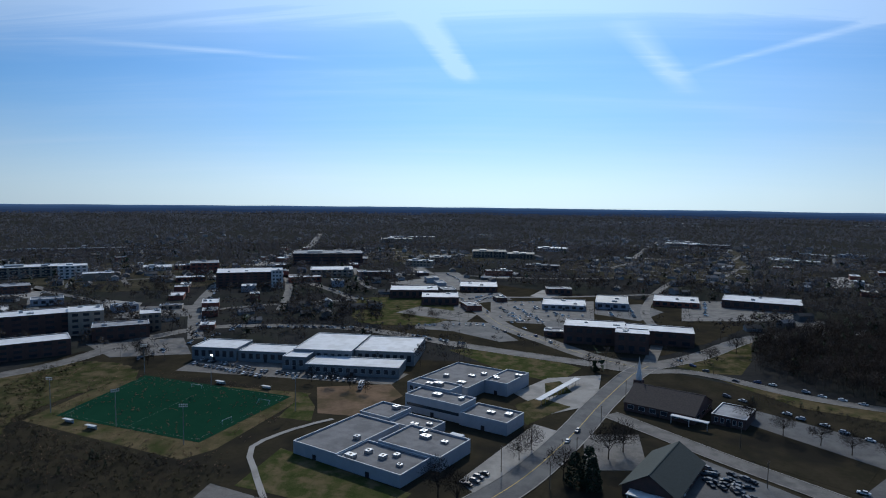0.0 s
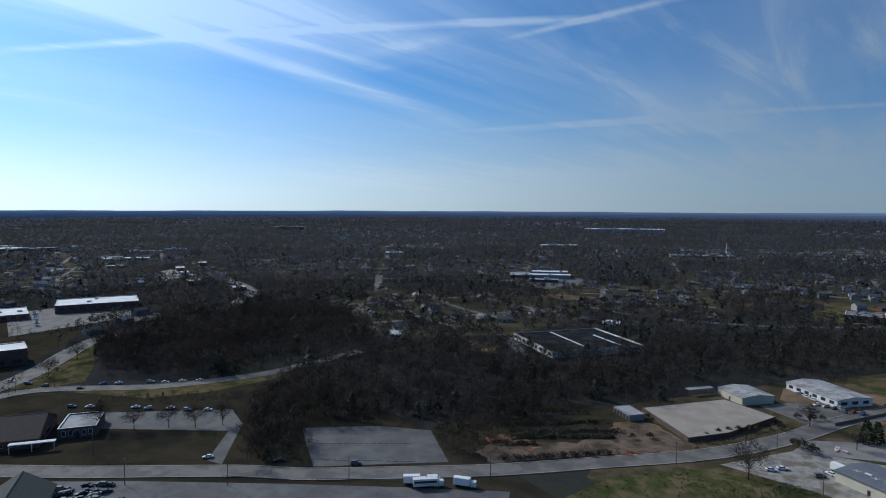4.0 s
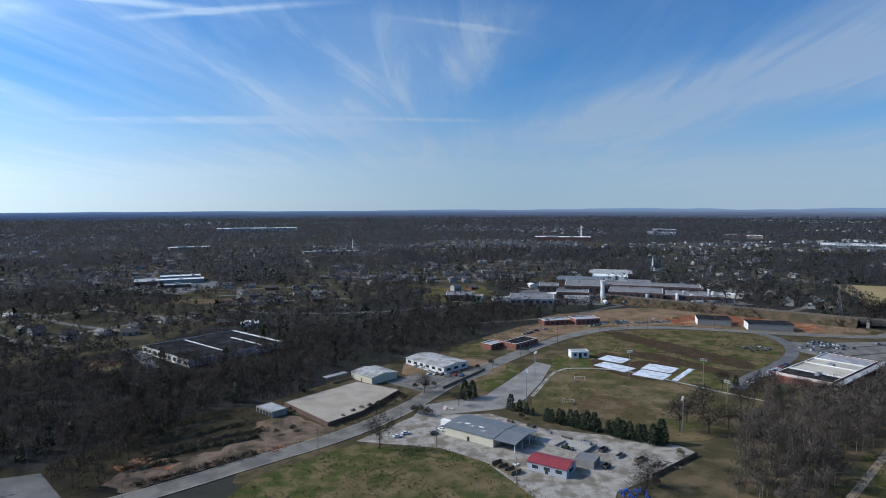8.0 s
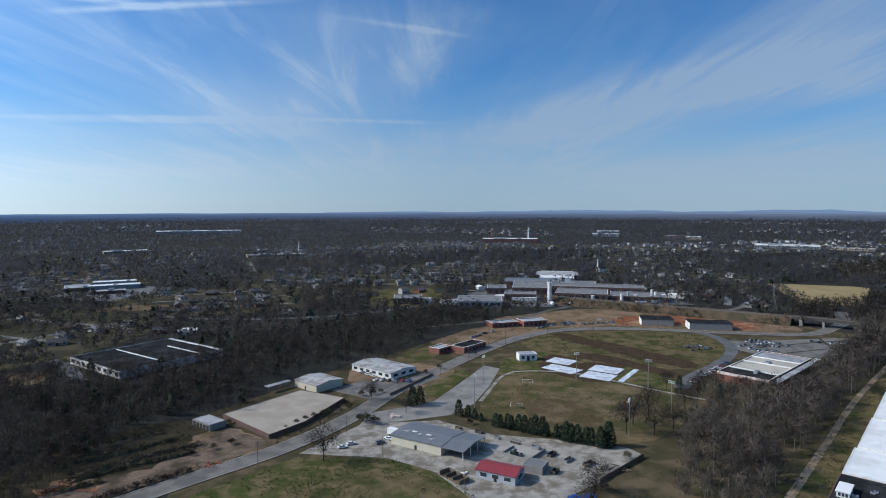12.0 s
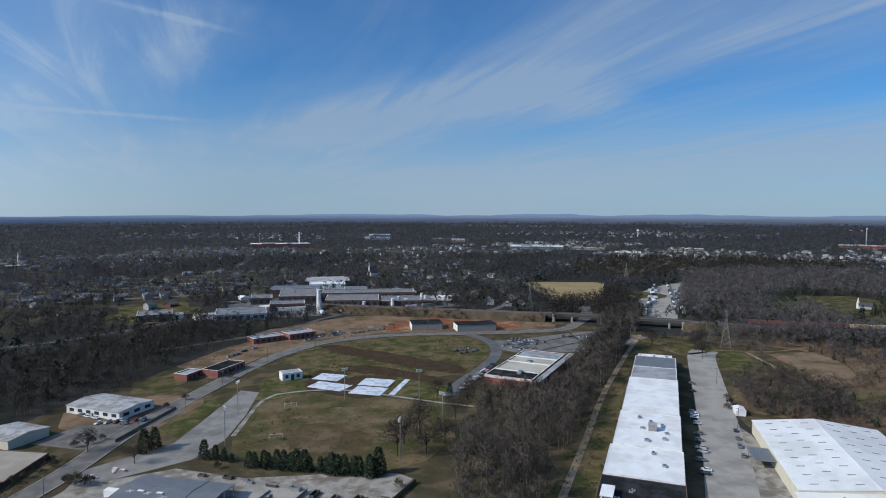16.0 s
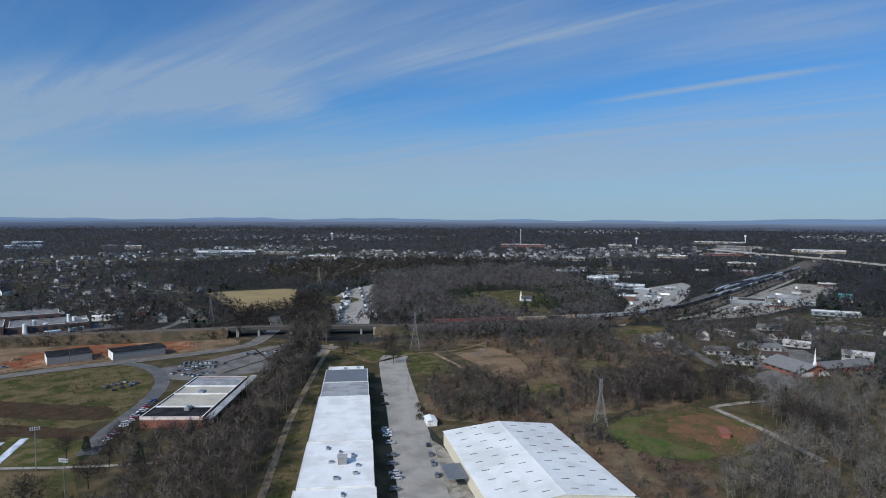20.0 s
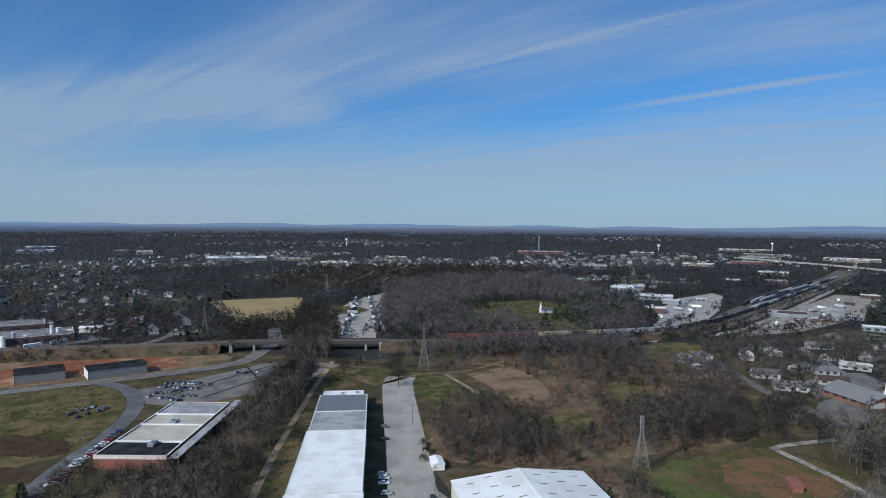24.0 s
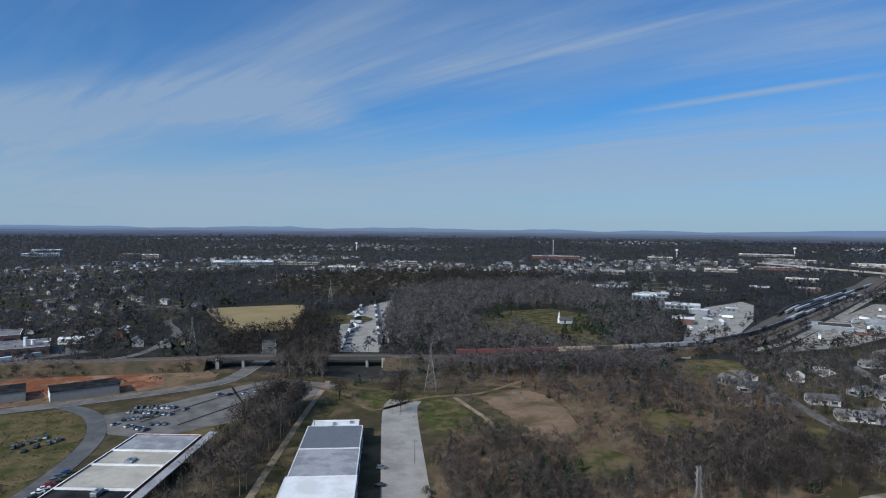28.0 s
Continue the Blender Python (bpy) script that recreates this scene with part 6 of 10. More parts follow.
for x, y, yaw, w, d, h, roof, words in ((555, 234, -62, 17, 11, 3.6, SHINGLE, "white house with a dark blue-grey roof by the lane"), (531, 212, -66, 20, 10, 3.2, SHINGLE_PALE, "long white house with a pale roof by the lane"), (594, 222, -20, 13, 9, 3.3, SHINGLE, "pale house among bare trees"),
                                        (596, 206, -60, 15, 10, 3.3, SHINGLE, "white house with a dark roof beside the car park"), (567, 196, -66, 18, 10, 3.1, SHINGLE_BROWN, "low house with a grey-brown roof beside the church"), (627, 193, -84, 20, 8, 3.1, ROOF_AGED, "long white house with a pale metal roof"),
                                        (696, 231, -60, 20, 10, 3.3, SHINGLE_PALE, "white house with a pale roof below the rail yard"), (653, 213, -30, 14, 9, 3.2, SHINGLE_BROWN, "long pale house by the lane"), (602, 147, -86, 20, 9, 5.2, ROOF_AGED, "two-storey white building with a pale metal roof"),
                                        (560, 290, 60, 12, 9, 4.4, SHINGLE_PALE, "white house with a steep pale gable"), (552, 277, 10, 14, 9, 3.3, SHINGLE, "low white house with a dark roof")):
    gable_building(x, y, yaw, w, d, h, 2.2, WALL_SIDING, roof, words, "house", "house", "houses by the lane", windows=3)

dug = empty("dugout", pose(366, 170, 0, 0, 0, 30), "small brick-red dugout on the ball field", "dugout")
part("dugout_wall", boxes((-5, 1.6, 0, 5, 2, 2.4), (-5, -2, 0, -4.6, 1.6, 2.4), (4.6, -2, 0, 5, 1.6, 2.4)), BRICK, dug)
part("dugout_roof", boxes((-5.3, -2.4, 2.4, 5.3, 2.3, 2.65)), BRICK, dug)

TOWN, TOWN_SPOTS = [], []


def town(x, y, z, yaw, w, d, h, wall, roof, storeys):
    """A flat-roofed building of the town, on the land at height z; trees are cleared towards the camera's start to keep
    it in view.
    """
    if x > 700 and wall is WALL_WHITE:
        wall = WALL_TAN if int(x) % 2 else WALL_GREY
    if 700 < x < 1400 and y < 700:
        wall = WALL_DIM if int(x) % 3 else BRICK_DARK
    away = math.hypot(x, y)
    near = away < 900
    if away > 1200:
        h = min(h * 0.72, 12.0) if x < 900 else min(h * 0.5, 7.0)
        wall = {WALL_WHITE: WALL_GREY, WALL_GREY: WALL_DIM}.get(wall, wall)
    tone = {"red_brick_wall": "red-brick", "dark_brick_wall": "dark brick", "tan_stucco_wall": "tan", "white_painted_wall": "white", "grey_panel_wall": "grey", "dim_panel_wall": "dim grey"}[wall.name]
    top = {"white_roof_membrane": "a bright white", "grey_school_roof": "a grey", "dull_grey_membrane_roof": "a dull grey", "gravel_ballast_roof": "a beige", "grey_metal_roof": "a grey metal", "green_metal_roof": "a pale green", "brown_shingles": "a brown", "red_freight_paint": "a red", "white_metal_roof": "a white metal"}[roof.name]
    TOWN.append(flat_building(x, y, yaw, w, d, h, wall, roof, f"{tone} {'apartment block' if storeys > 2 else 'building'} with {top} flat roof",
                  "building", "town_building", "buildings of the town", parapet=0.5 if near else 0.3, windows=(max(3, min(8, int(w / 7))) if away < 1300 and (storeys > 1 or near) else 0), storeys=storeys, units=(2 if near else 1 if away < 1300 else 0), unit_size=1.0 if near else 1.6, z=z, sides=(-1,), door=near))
    if away > 1000:
        bands = bmesh.new()
        rows = max(1, int(h / 4.2))
        for k in range(rows):
            z0 = (k + 0.35) * h / rows
            for j in range(int(w / 6)):
                u = -w / 2 + 2 + j * (w - 4) / max(1, int(w / 6))
                box_into(bands, u, -d / 2 - 0.12, z0, u + 3.4, -d / 2 + 0.05, z0 + 0.42 * h / rows)
        tagged(part("window_band", bands, GLASS, TOWN[-1]), "rows of small dark windows far off", "", "", "stuff")
        if w > 34:
            part("roof_block", boxes((-w * 0.30, -d * 0.2, h - 0.2, -w * 0.08, d * 0.3, h + 2.2), (w * 0.12, -d * 0.3, h - 0.2, w * 0.2, d * 0.1, h + 1.6), bevel=0.15), WALL_DIM, TOWN[-1])
    TOWN_SPOTS.append((x, y))
    front = min(45.0, 12 + away * 0.022)
    f = math.hypot(d / 2 + front / 2, 0) / away
    rect_clear(x * (1 - f), y * (1 - f), yaw, w, front)


town(-466, -357, 0.0, 128, 89, 29, 17.2, BRICK_DARK, ROOF_WHITE, 4)
town(-485, -319, 0.0, 124, 25, 32, 18.5, WALL_TAN, ROOF_WHITE, 4)
town(-469, -280, 0.0, 121, 40, 22, 10.2, BRICK_DARK, ROOF_SCHOOL, 2)
town(-502, -274, 0.0, 119, 16, 22, 14.1, WALL_TAN, ROOF_WHITE, 3)
town(-398, -316, 0.0, 129, 70, 24, 10.8, BRICK_DARK, ROOF_WHITE, 3)
town(-820, -618, 0.0, 127, 101, 40, 14.4, WALL_TAN, ROOF_WHITE, 4)
town(-816, -555, 0.0, 124, 35, 32, 17.2, WALL_WHITE, ROOF_WHITE, 4)
town(-678, -534, 0.0, 128, 35, 32, 8.1, BRICK_DARK, ROOF_SCHOOL, 2)
town(-787, -303, 0.0, 111, 68, 56, 17.2, BRICK_DARK, ROOF_WHITE, 5)
town(-767, -254, 0.0, 109, 14, 32, 21.6, WALL_WHITE, ROOF_WHITE, 5)
town(-905, -410, 0.0, 115, 40, 40, 15.2, BRICK, ROOF_SCHOOL, 3)
town(-923, -493, 0.0, 118, 40, 40, 5.6, WALL_WHITE, ROOF_WHITE, 1)
town(-800, -382, 0.0, 116, 36, 19, 6.0, BRICK, ROOF_WHITE, 1)
town(-1066, -263, 0.0, 104, 116, 64, 19.5, BRICK_DARK, ROOF_SCHOOL, 4)
town(-899, -216, 0.0, 104, 61, 48, 9.8, WALL_TAN, ROOF_WHITE, 2)
town(-712, -74, 0.0, 96, 54, 40, 9.0, BRICK_DARK, ROOF_WHITE, 1)
town(-667, -41, 0.0, 94, 39, 35, 8.0, BRICK_DARK, ROOF_WHITE, 1)
town(-776, -0, 0.0, 90, 46, 48, 6.1, BRICK_DARK, ROOF_WHITE, 1)
town(-1249, 19, 0.0, 89, 66, 49, 19.1, WALL_TAN, ROOF_BEIGE, 5)
town(-1235, 81, 0.0, 86, 52, 48, 12.4, WALL_TAN, ROOF_BEIGE, 3)
town(-1426, 164, 0.0, 84, 71, 48, 9.6, WALL_WHITE, ROOF_WHITE, 2)
town(-1661, -224, 0.0, 98, 83, 49, 12.4, WALL_TAN, ROOF_BEIGE, 3)
town(-654, 90, 0.0, 82, 44, 40, 4.8, WALL_GREY, ROOF_WHITE, 1)
town(-671, 143, 0.0, 78, 33, 56, 6.3, WALL_GREY, ROOF_GREY, 1)
town(-690, 216, 0.0, 73, 46, 48, 5.2, BRICK, ROOF_WHITE, 1)
town(-679, 302, 0.0, 66, 75, 48, 7.8, BRICK_DARK, ROOF_WHITE, 1)
town(-1640, 521, 0.0, 72, 85, 48, 11.6, WALL_TAN, ROOF_WHITE, 2)
town(-1113, -69, 0.0, 94, 40, 40, 10.4, WALL_TAN, ROOF_SCHOOL, 2)
town(-1083, -217, 0.0, 101, 39, 40, 8.9, BRICK, ROOF_SCHOOL, 2)
town(-837, -285, 0.0, 109, 31, 35, 7.1, BRICK, ROOF_WHITE, 2)
town(-499, 129, 0.0, 75, 81, 26, 10.6, BRICK_DARK, ROOF_WHITE, 2)
town(-494, 93, 0.0, 79, 46, 29, 13.6, BRICK_DARK, ROOF_WHITE, 2)
town(-463, 115, 0.0, 76, 24, 19, 14.6, BRICK_DARK, ROOF_WHITE, 2)
town(-511, 67, 0.0, 83, 23, 13, 4.2, BRICK_DARK, ROOF_SCHOOL, 1)
town(-2133, 1741, 4.2, 51, 119, 54, 27.8, BRICK_DARK, ROOF_SCHOOL, 6)
town(-976, 2589, 0.6, 21, 326, 83, 18.6, WALL_WHITE, ROOF_WHITE, 2)
town(-906, 1030, 0.0, 41, 40, 30, 8.3, WALL_WHITE, ROOF_WHITE, 1)
town(-433, 846, 0.0, 27, 62, 20, 5.6, WALL_DIM, ROOF_METAL, 1)
town(-446, 872, 0.0, 27, 54, 20, 7.4, WALL_DIM, ROOF_METAL, 1)
town(-478, 836, 0.0, 29, 29, 44, 4.6, BRICK_DARK, ROOF_SCHOOL, 1)
town(228, 1909, 0.1, -7, 167, 56, 24.1, BRICK, ROOF_WHITE, 4)
town(175, 742, 0.0, -15, 60, 46, 8.4, BRICK_DARK, ROOF_DULL, 1)
town(238, 728, 0.0, -15, 62, 40, 6.4, BRICK_DARK, ROOF_DULL, 1)
town(205, 786, 0.0, -15, 112, 34, 9.4, BRICK_DARK, ROOF_DULL, 1)
town(123, 804, 0.0, -9, 44, 72, 9.2, BRICK_DARK, ROOF_DULL, 1)
town(101, 738, 0.0, -8, 37, 26, 7.3, BRICK_DARK, ROOF_DULL, 1)
town(50, 698, 0.0, -4, 49, 42, 6.5, WALL_GREY, ROOF_DULL, 1)
town(79, 799, 0.0, -6, 24, 35, 7.1, BRICK_DARK, ROOF_DULL, 1)
town(183, 937, 0.0, -11, 49, 96, 7.4, WALL_WHITE, ROOF_WHITE, 1)
town(201, 837, 0.0, -13, 30, 48, 6.1, WALL_GREY, ROOF_DULL, 1)
town(626, 2294, 0.2, -15, 97, 40, 12.8, WALL_WHITE, ROOF_WHITE, 1)
town(916, 1616, 0.4, -30, 149, 63, 14.9, WALL_WHITE, ROOF_WHITE, 2)
town(-31, 717, 0.0, 2, 32, 32, 6.4, BRICK_DARK, ROOF_DULL, 1)
town(-418, 800, 0.0, 28, 40, 16, 3.8, BRICK_DARK, ROOF_SCHOOL, 1)
town(1828, 1280, 2.3, -56, 151, 54, 16.3, BRICK, ROOF_BEIGE, 4)
town(924, 1636, 0.5, -28, 128, 50, 13.5, WALL_TAN, ROOF_WHITE, 2)
town(1041, 1367, 0.0, -37, 68, 49, 5.5, WALL_WHITE, ROOF_WHITE, 1)
town(1401, 837, 0.0, -61, 45, 49, 12.9, WALL_TAN, ROOF_SCHOOL, 2)
town(1089, 673, 0.0, -61, 59, 48, 6.8, WALL_WHITE, ROOF_WHITE, 1)
town(977, 556, 0.0, -64, 34, 32, 7.6, WALL_WHITE, ROOF_WHITE, 1)
town(926, 478, 0.0, -67, 43, 26, 5.4, WALL_WHITE, ROOF_WHITE, 1)
town(801, 424, 0.0, -67, 23, 22, 5.9, WALL_WHITE, ROOF_WHITE, 1)
town(884, 302, 0.0, -74, 40, 28, 4.2, WALL_TAN, SHINGLE_BROWN, 1)
town(1161, 265, 0.0, -81, 24, 16, 5.0, WALL_WHITE, ROOF_METAL, 1)
town(864, 262, 0.0, -75, 26, 9, 3.2, WALL_WHITE, ROOF_SCHOOL, 1)
town(911, 240, 0.0, -80, 15, 8, 3.6, WALL_WHITE, ROOF_WHITE, 1)
town(838, 200, 0.0, -74, 46, 12, 4.6, WALL_WHITE, ROOF_WHITE, 1)
town(2215, 470, 0.8, -81, 141, 52, 18.8, WALL_WHITE, ROOF_WHITE, 1)
town(2078, 676, 1.7, -75, 108, 51, 14.5, WALL_WHITE, RED_CAR, 1)
town(1667, 701, -0.3, -70, 74, 36, 11.7, WALL_WHITE, ROOF_WHITE, 1)
town(2640, 894, 0.3, -73, 186, 72, 16.3, WALL_TAN, ROOF_WHITE, 1)
town(1502, 485, 0.0, -76, 57, 25, 15.3, WALL_TAN, ROOF_WHITE, 1)
town(1266, 490, 0.0, -73, 32, 35, 10.6, WALL_WHITE, ROOF_WHITE, 1)
town(2123, 1066, -1.5, -65, 78, 53, 15.7, WALL_WHITE, ROOF_WHITE, 1)
town(2880, 3108, 7.9, -43, 109, 65, 18.1, WALL_WHITE, ROOF_WHITE, 1)
town(693, 2503, 2.2, -13, 87, 54, 13.0, WALL_WHITE, ROOF_WHITE, 1)
town(847, 2040, -0.6, -21, 45, 41, 14.5, WALL_WHITE, ROOF_WHITE, 1)
town(-1195, -838, 0.0, 125, 242, 18, 9.0, BRICK_DARK, ROOF_SCHOOL, 1)
town(-936, -454, 0.0, 107, 30, 20, 7.0, BRICK, ROOF_WHITE, 1)
town(-796, -506, 0, 123, 37, 20, 9.7, WALL_TAN, ROOF_WHITE, 1)
town(-1015, -606, 0.0, 133, 16, 16, 9.5, BRICK, ROOF_SCHOOL, 1)
town(-1178, -312, 0.0, 96, 51, 20, 9.7, BRICK_DARK, ROOF_WHITE, 1)
town(-818, -233, 0, 112, 42, 18, 6.8, BRICK, ROOF_WHITE, 1)
town(-605, -439, 0, 126, 29, 18, 6.3, WALL_GREY, ROOF_SCHOOL, 1)
town(-580, -343, 0, 133, 22, 16, 6.0, WALL_GREY, ROOF_SCHOOL, 1)
town(-598, -305, 0, 108, 21, 10, 3.4, WALL_TAN, ROOF_SCHOOL, 1)
town(-869, -146, 0, 106, 40, 20, 9.5, BRICK_DARK, ROOF_SCHOOL, 2)
town(-1046, -100, 0.0, 82, 45, 22, 9.5, WALL_TAN, ROOF_WHITE, 1)
town(-1261, -280, 0.0, 103, 40, 18, 10.4, WALL_WHITE, ROOF_WHITE, 1)
town(-928, 29, 0, 100, 38, 18, 7.5, BRICK, ROOF_SCHOOL, 1)
town(-1008, 102, 0.0, 75, 54, 20, 9.0, BRICK_DARK, ROOF_SCHOOL, 1)
town(-750, 96, 0, 89, 30, 18, 6.7, BRICK_DARK, ROOF_SCHOOL, 1)
town(-1782, 558, -0.5, 59, 72, 26, 7.9, WALL_TAN, ROOF_WHITE, 1)
town(-1442, 447, 0.0, 73, 20, 14, 8.9, WALL_WHITE, ROOF_WHITE, 1)
town(-1292, 411, 0.0, 84, 17, 12, 6.9, WALL_WHITE, ROOF_WHITE, 1)
town(-1240, 577, 0.0, 56, 38, 20, 8.7, WALL_TAN, ROOF_WHITE, 1)
town(-1069, 506, 0.0, 71, 28, 16, 5.6, BRICK, ROOF_WHITE, 1)
town(-1361, 705, 0.0, 49, 71, 20, 7.1, WALL_TAN, ROOF_WHITE, 1)
town(-1187, 280, 0.0, 77, 16, 14, 9.5, WALL_TAN, ROOF_WHITE, 1)
town(-1574, 565, 0.0, 82, 97, 26, 12.5, BRICK_DARK, ROOF_SCHOOL, 2)
town(-1348, 779, 0.0, 51, 47, 22, 9.4, WALL_WHITE, ROOF_SCHOOL, 1)
town(-1790, -196, -0.0, 102, 130, 30, 9.7, WALL_TAN, ROOF_WHITE, 1)
town(-1952, 12, -0.0, 76, 44, 20, 8.8, WALL_TAN, ROOF_WHITE, 1)
town(-742, 1503, 0.0, 36, 98, 30, 8.4, WALL_TAN, ROOF_WHITE, 1)
town(-1193, 586, 0.0, 56, 81, 24, 9.2, WALL_TAN, ROOF_WHITE, 1)
town(-354, 1394, 0.0, 24, 128, 30, 6.5, WALL_TAN, ROOF_SCHOOL, 1)
town(689, 2466, 1.6, -4, 83, 30, 12.9, WALL_GREY, ROOF_SCHOOL, 1)
town(881, 2244, -3.8, -32, 100, 26, 9.1, BRICK, ROOF_WHITE, 1)
town(922, 1686, 0.8, -24, 98, 24, 12.0, BRICK, ROOF_WHITE, 1)
town(985, 1628, 0.2, -20, 75, 24, 18.1, BRICK_DARK, ROOF_SCHOOL, 2)
town(1025, 1527, -0.1, -45, 103, 24, 11.8, WALL_TAN, ROOF_SCHOOL, 1)
town(1264, 1371, 0.3, -33, 46, 24, 13.8, WALL_TAN, ROOF_WHITE, 1)
town(1019, 565, 0.0, -54, 43, 18, 6.1, WALL_TAN, ROOF_WHITE, 1)
town(1069, 559, 0.0, -78, 32, 14, 5.4, WALL_WHITE, ROOF_WHITE, 1)
town(1983, 850, -0.1, -65, 45, 20, 13.4, WALL_TAN, ROOF_WHITE, 1)
town(1864, 626, -0.2, -64, 117, 30, 11.7, BRICK, ROOF_BEIGE, 1)
town(2312, 721, 1.0, -87, 145, 30, 10.9, WALL_TAN, ROOF_WHITE, 1)
town(2173, 468, 0.5, -77, 94, 40, 10.9, WALL_WHITE, ROOF_WHITE, 1)
town(1290, 423, 0.0, -66, 34, 24, 17.2, WALL_TAN, ROOF_SCHOOL, 2)
town(893, 443, 0, -80, 21, 14, 5.0, WALL_WHITE, ROOF_WHITE, 1)
town(943, 423, 0.0, -60, 15, 12, 4.4, WALL_WHITE, ROOF_WHITE, 1)


# low shops and offices along the town streets
sr = random.Random(44)
for (ax, ay), (bx, by), n in (((-480, -240), (-777, -350), 7), ((-500, -200), (-777, -315), 6), ((-800, -360), (-930, -400), 3), ((-1015, -318), (-1370, -365), 7), ((-1030, -360), (-1380, -412), 6), ((-610, 22), (-930, -66), 6), ((-640, -32), (-940, -118), 6), ((-760, -150), (-1090, -255), 6), ((-640, -220), (-1000, -350), 5), ((-660, 440), (-1050, 625), 6)):
    turn = math.degrees(math.atan2(by - ay, bx - ax))
    for k in range(n):
        t = (k + 0.5 + sr.uniform(-0.25, 0.25)) / n
        side = sr.choice((-22, 22))
        x, y = ax + (bx - ax) * t - side * math.sin(radians(turn)), ay + (by - ay) * t + side * math.cos(radians(turn))
        if min(math.hypot(x - q[0], y - q[1]) for q in TOWN_SPOTS) > 36:
            town(round(x), round(y), 0.0, turn + 180, sr.uniform(14, 30), sr.uniform(10, 18), sr.uniform(4, 7.5), sr.choice((BRICK, BRICK_DARK, WALL_TAN, WALL_GREY, BRICK)), sr.choice((ROOF_WHITE, ROOF_SCHOOL, ROOF_WHITE, ROOF_BEIGE)), 1)


gable_building(934, 268, 14, 40, 22, 5.0, 1.6, WALL_DIM, ROOF_AGED, "open metal-roofed storage shed beside the rail yard", "shed", "yard_shed", over=0.8)
gable_building(975, 214, -70, 18, 13, 6.0, 4.5, WALL_TAN, ROOF_TEAL, "tall house with a teal metal roof", "house", "house", windows=3)


def chimney(x, y, z, h, r, mat, words, name="smokestack"):
    ob = empty(name, pose(x, y, z), words, name.replace("_", " "))
    part("shaft", tubes(((0, 0, -1), (0, 0, h), r, r * 0.75), sides=12), mat, ob)
    part("rim", tubes(((0, 0, h), (0, 0, h + h * 0.05), r * 0.9), sides=12), WALL_WHITE, ob)


chimney(174, 1939, -0.0, 39, 2.5, BRICK, "tall red-brick mill smokestack")
chimney(287, 1931, 0.3, 42, 2.5, WALL_WHITE, "tall pale mill smokestack")
for x, y, h, r in ((214, 712, 9, 2.2), (222, 714, 11, 2.0), (230, 712, 8, 2.4), (250, 716, 13, 1.7), (256, 720, 10, 2.0), (266, 722, 7, 3.0), (182, 716, 7, 2.4)):
    chimney(x, y, 0, h, r, [STEEL, WALL_WHITE, WALL_GREY][int(x) % 3], "upright steel process tank beside the factory", "process_tank")
for x, y, yaw, w, d, h, roof, words in ((86, 742, 20, 26, 12, 4.2, ROOF_WHITE, "low white-roofed shed beside the factory"), (104, 728, -12, 30, 9, 3.6, ROOF_WHITE, "long white-roofed loading shed beside the factory"), (60, 724, 10, 18, 10, 4.0, ROOF_METAL, "white metal shed beside the factory"), (22, 702, 12, 34, 16, 4.6, ROOF_AGED, "pale grey-roofed depot among bare trees"),
                                        (-20, 716, 8, 30, 14, 4.2, ROOF_AGED, "pale metal-roofed workshop among bare trees"), (290, 742, -30, 20, 10, 4.4, ROOF_WHITE, "white-roofed shed at the factory gate"), (186, 952, -10, 62, 52, 7.5, ROOF_AGED, "broad pale metal-roofed warehouse behind the factory"), (128, 862, -14, 62, 46, 8.0, ROOF_GREY, "dark brick hall with a ribbed grey roof")):
    gable_building(x, y, yaw, w, d, h, 1.0, BRICK_DARK if h > 5 else WALL_WHITE, roof, words, "factory building", "factory_building", "factory buildings", over=0.3)
chimney(129, 700, 0, 23.5, 2.9, WALL_WHITE, "round white storage silo beside the factory", "silo")
chimney(1921, 1353, 2.2, 53, 2.1, STEEL, "tall grey chimney beside the red mill")
for x, y, z, h in ((2303, 1087, -0.2, 28), (1657, 2099, 5.0, 30), (2712, 816, 4.0, 31)):
    wt = empty("water_tower", pose(x, y, z), "white water tower rising over the woods", "water tower")
    part("leg", tubes(((0, 0, -2), (0, 0, h * 0.75), 1.6, 1.2), sides=8), WALL_WHITE, wt)
    b = bmesh.new()
    bmesh.ops.create_uvsphere(b, u_segments=14, v_segments=8, radius=5.5, matrix=Matrix.Translation((0, 0, h * 0.85)) @ Matrix.Diagonal((1, 1, 0.75, 1)))
    part("tank", b, WALL_WHITE, wt)
for x, y, z, w in ((-329, 1554, 0, 22), (278, 1042, 0, 14), (705, 513, 0, 14)):
    ob = gable_building(x, y, 20 if x < 700 else -40, w, 10, 6 if x < 700 else 3.6, 5 if x < 700 else 3, WALL_WHITE if x < 700 else WALL_GREY, SHINGLE, "pale church with a pointed steeple and a dark roof", "church", "far_church", z=z, door=False)
    tall = 25 if w > 15 or x < 300 else 13
    part("steeple", tubes(((-w / 2, 0, 0), (-w / 2, 0, tall * 0.52), 1.6), ((-w / 2, 0, tall * 0.52), (-w / 2, 0, tall), 1.3, 0.05), sides=6), WALL_WHITE, ob)

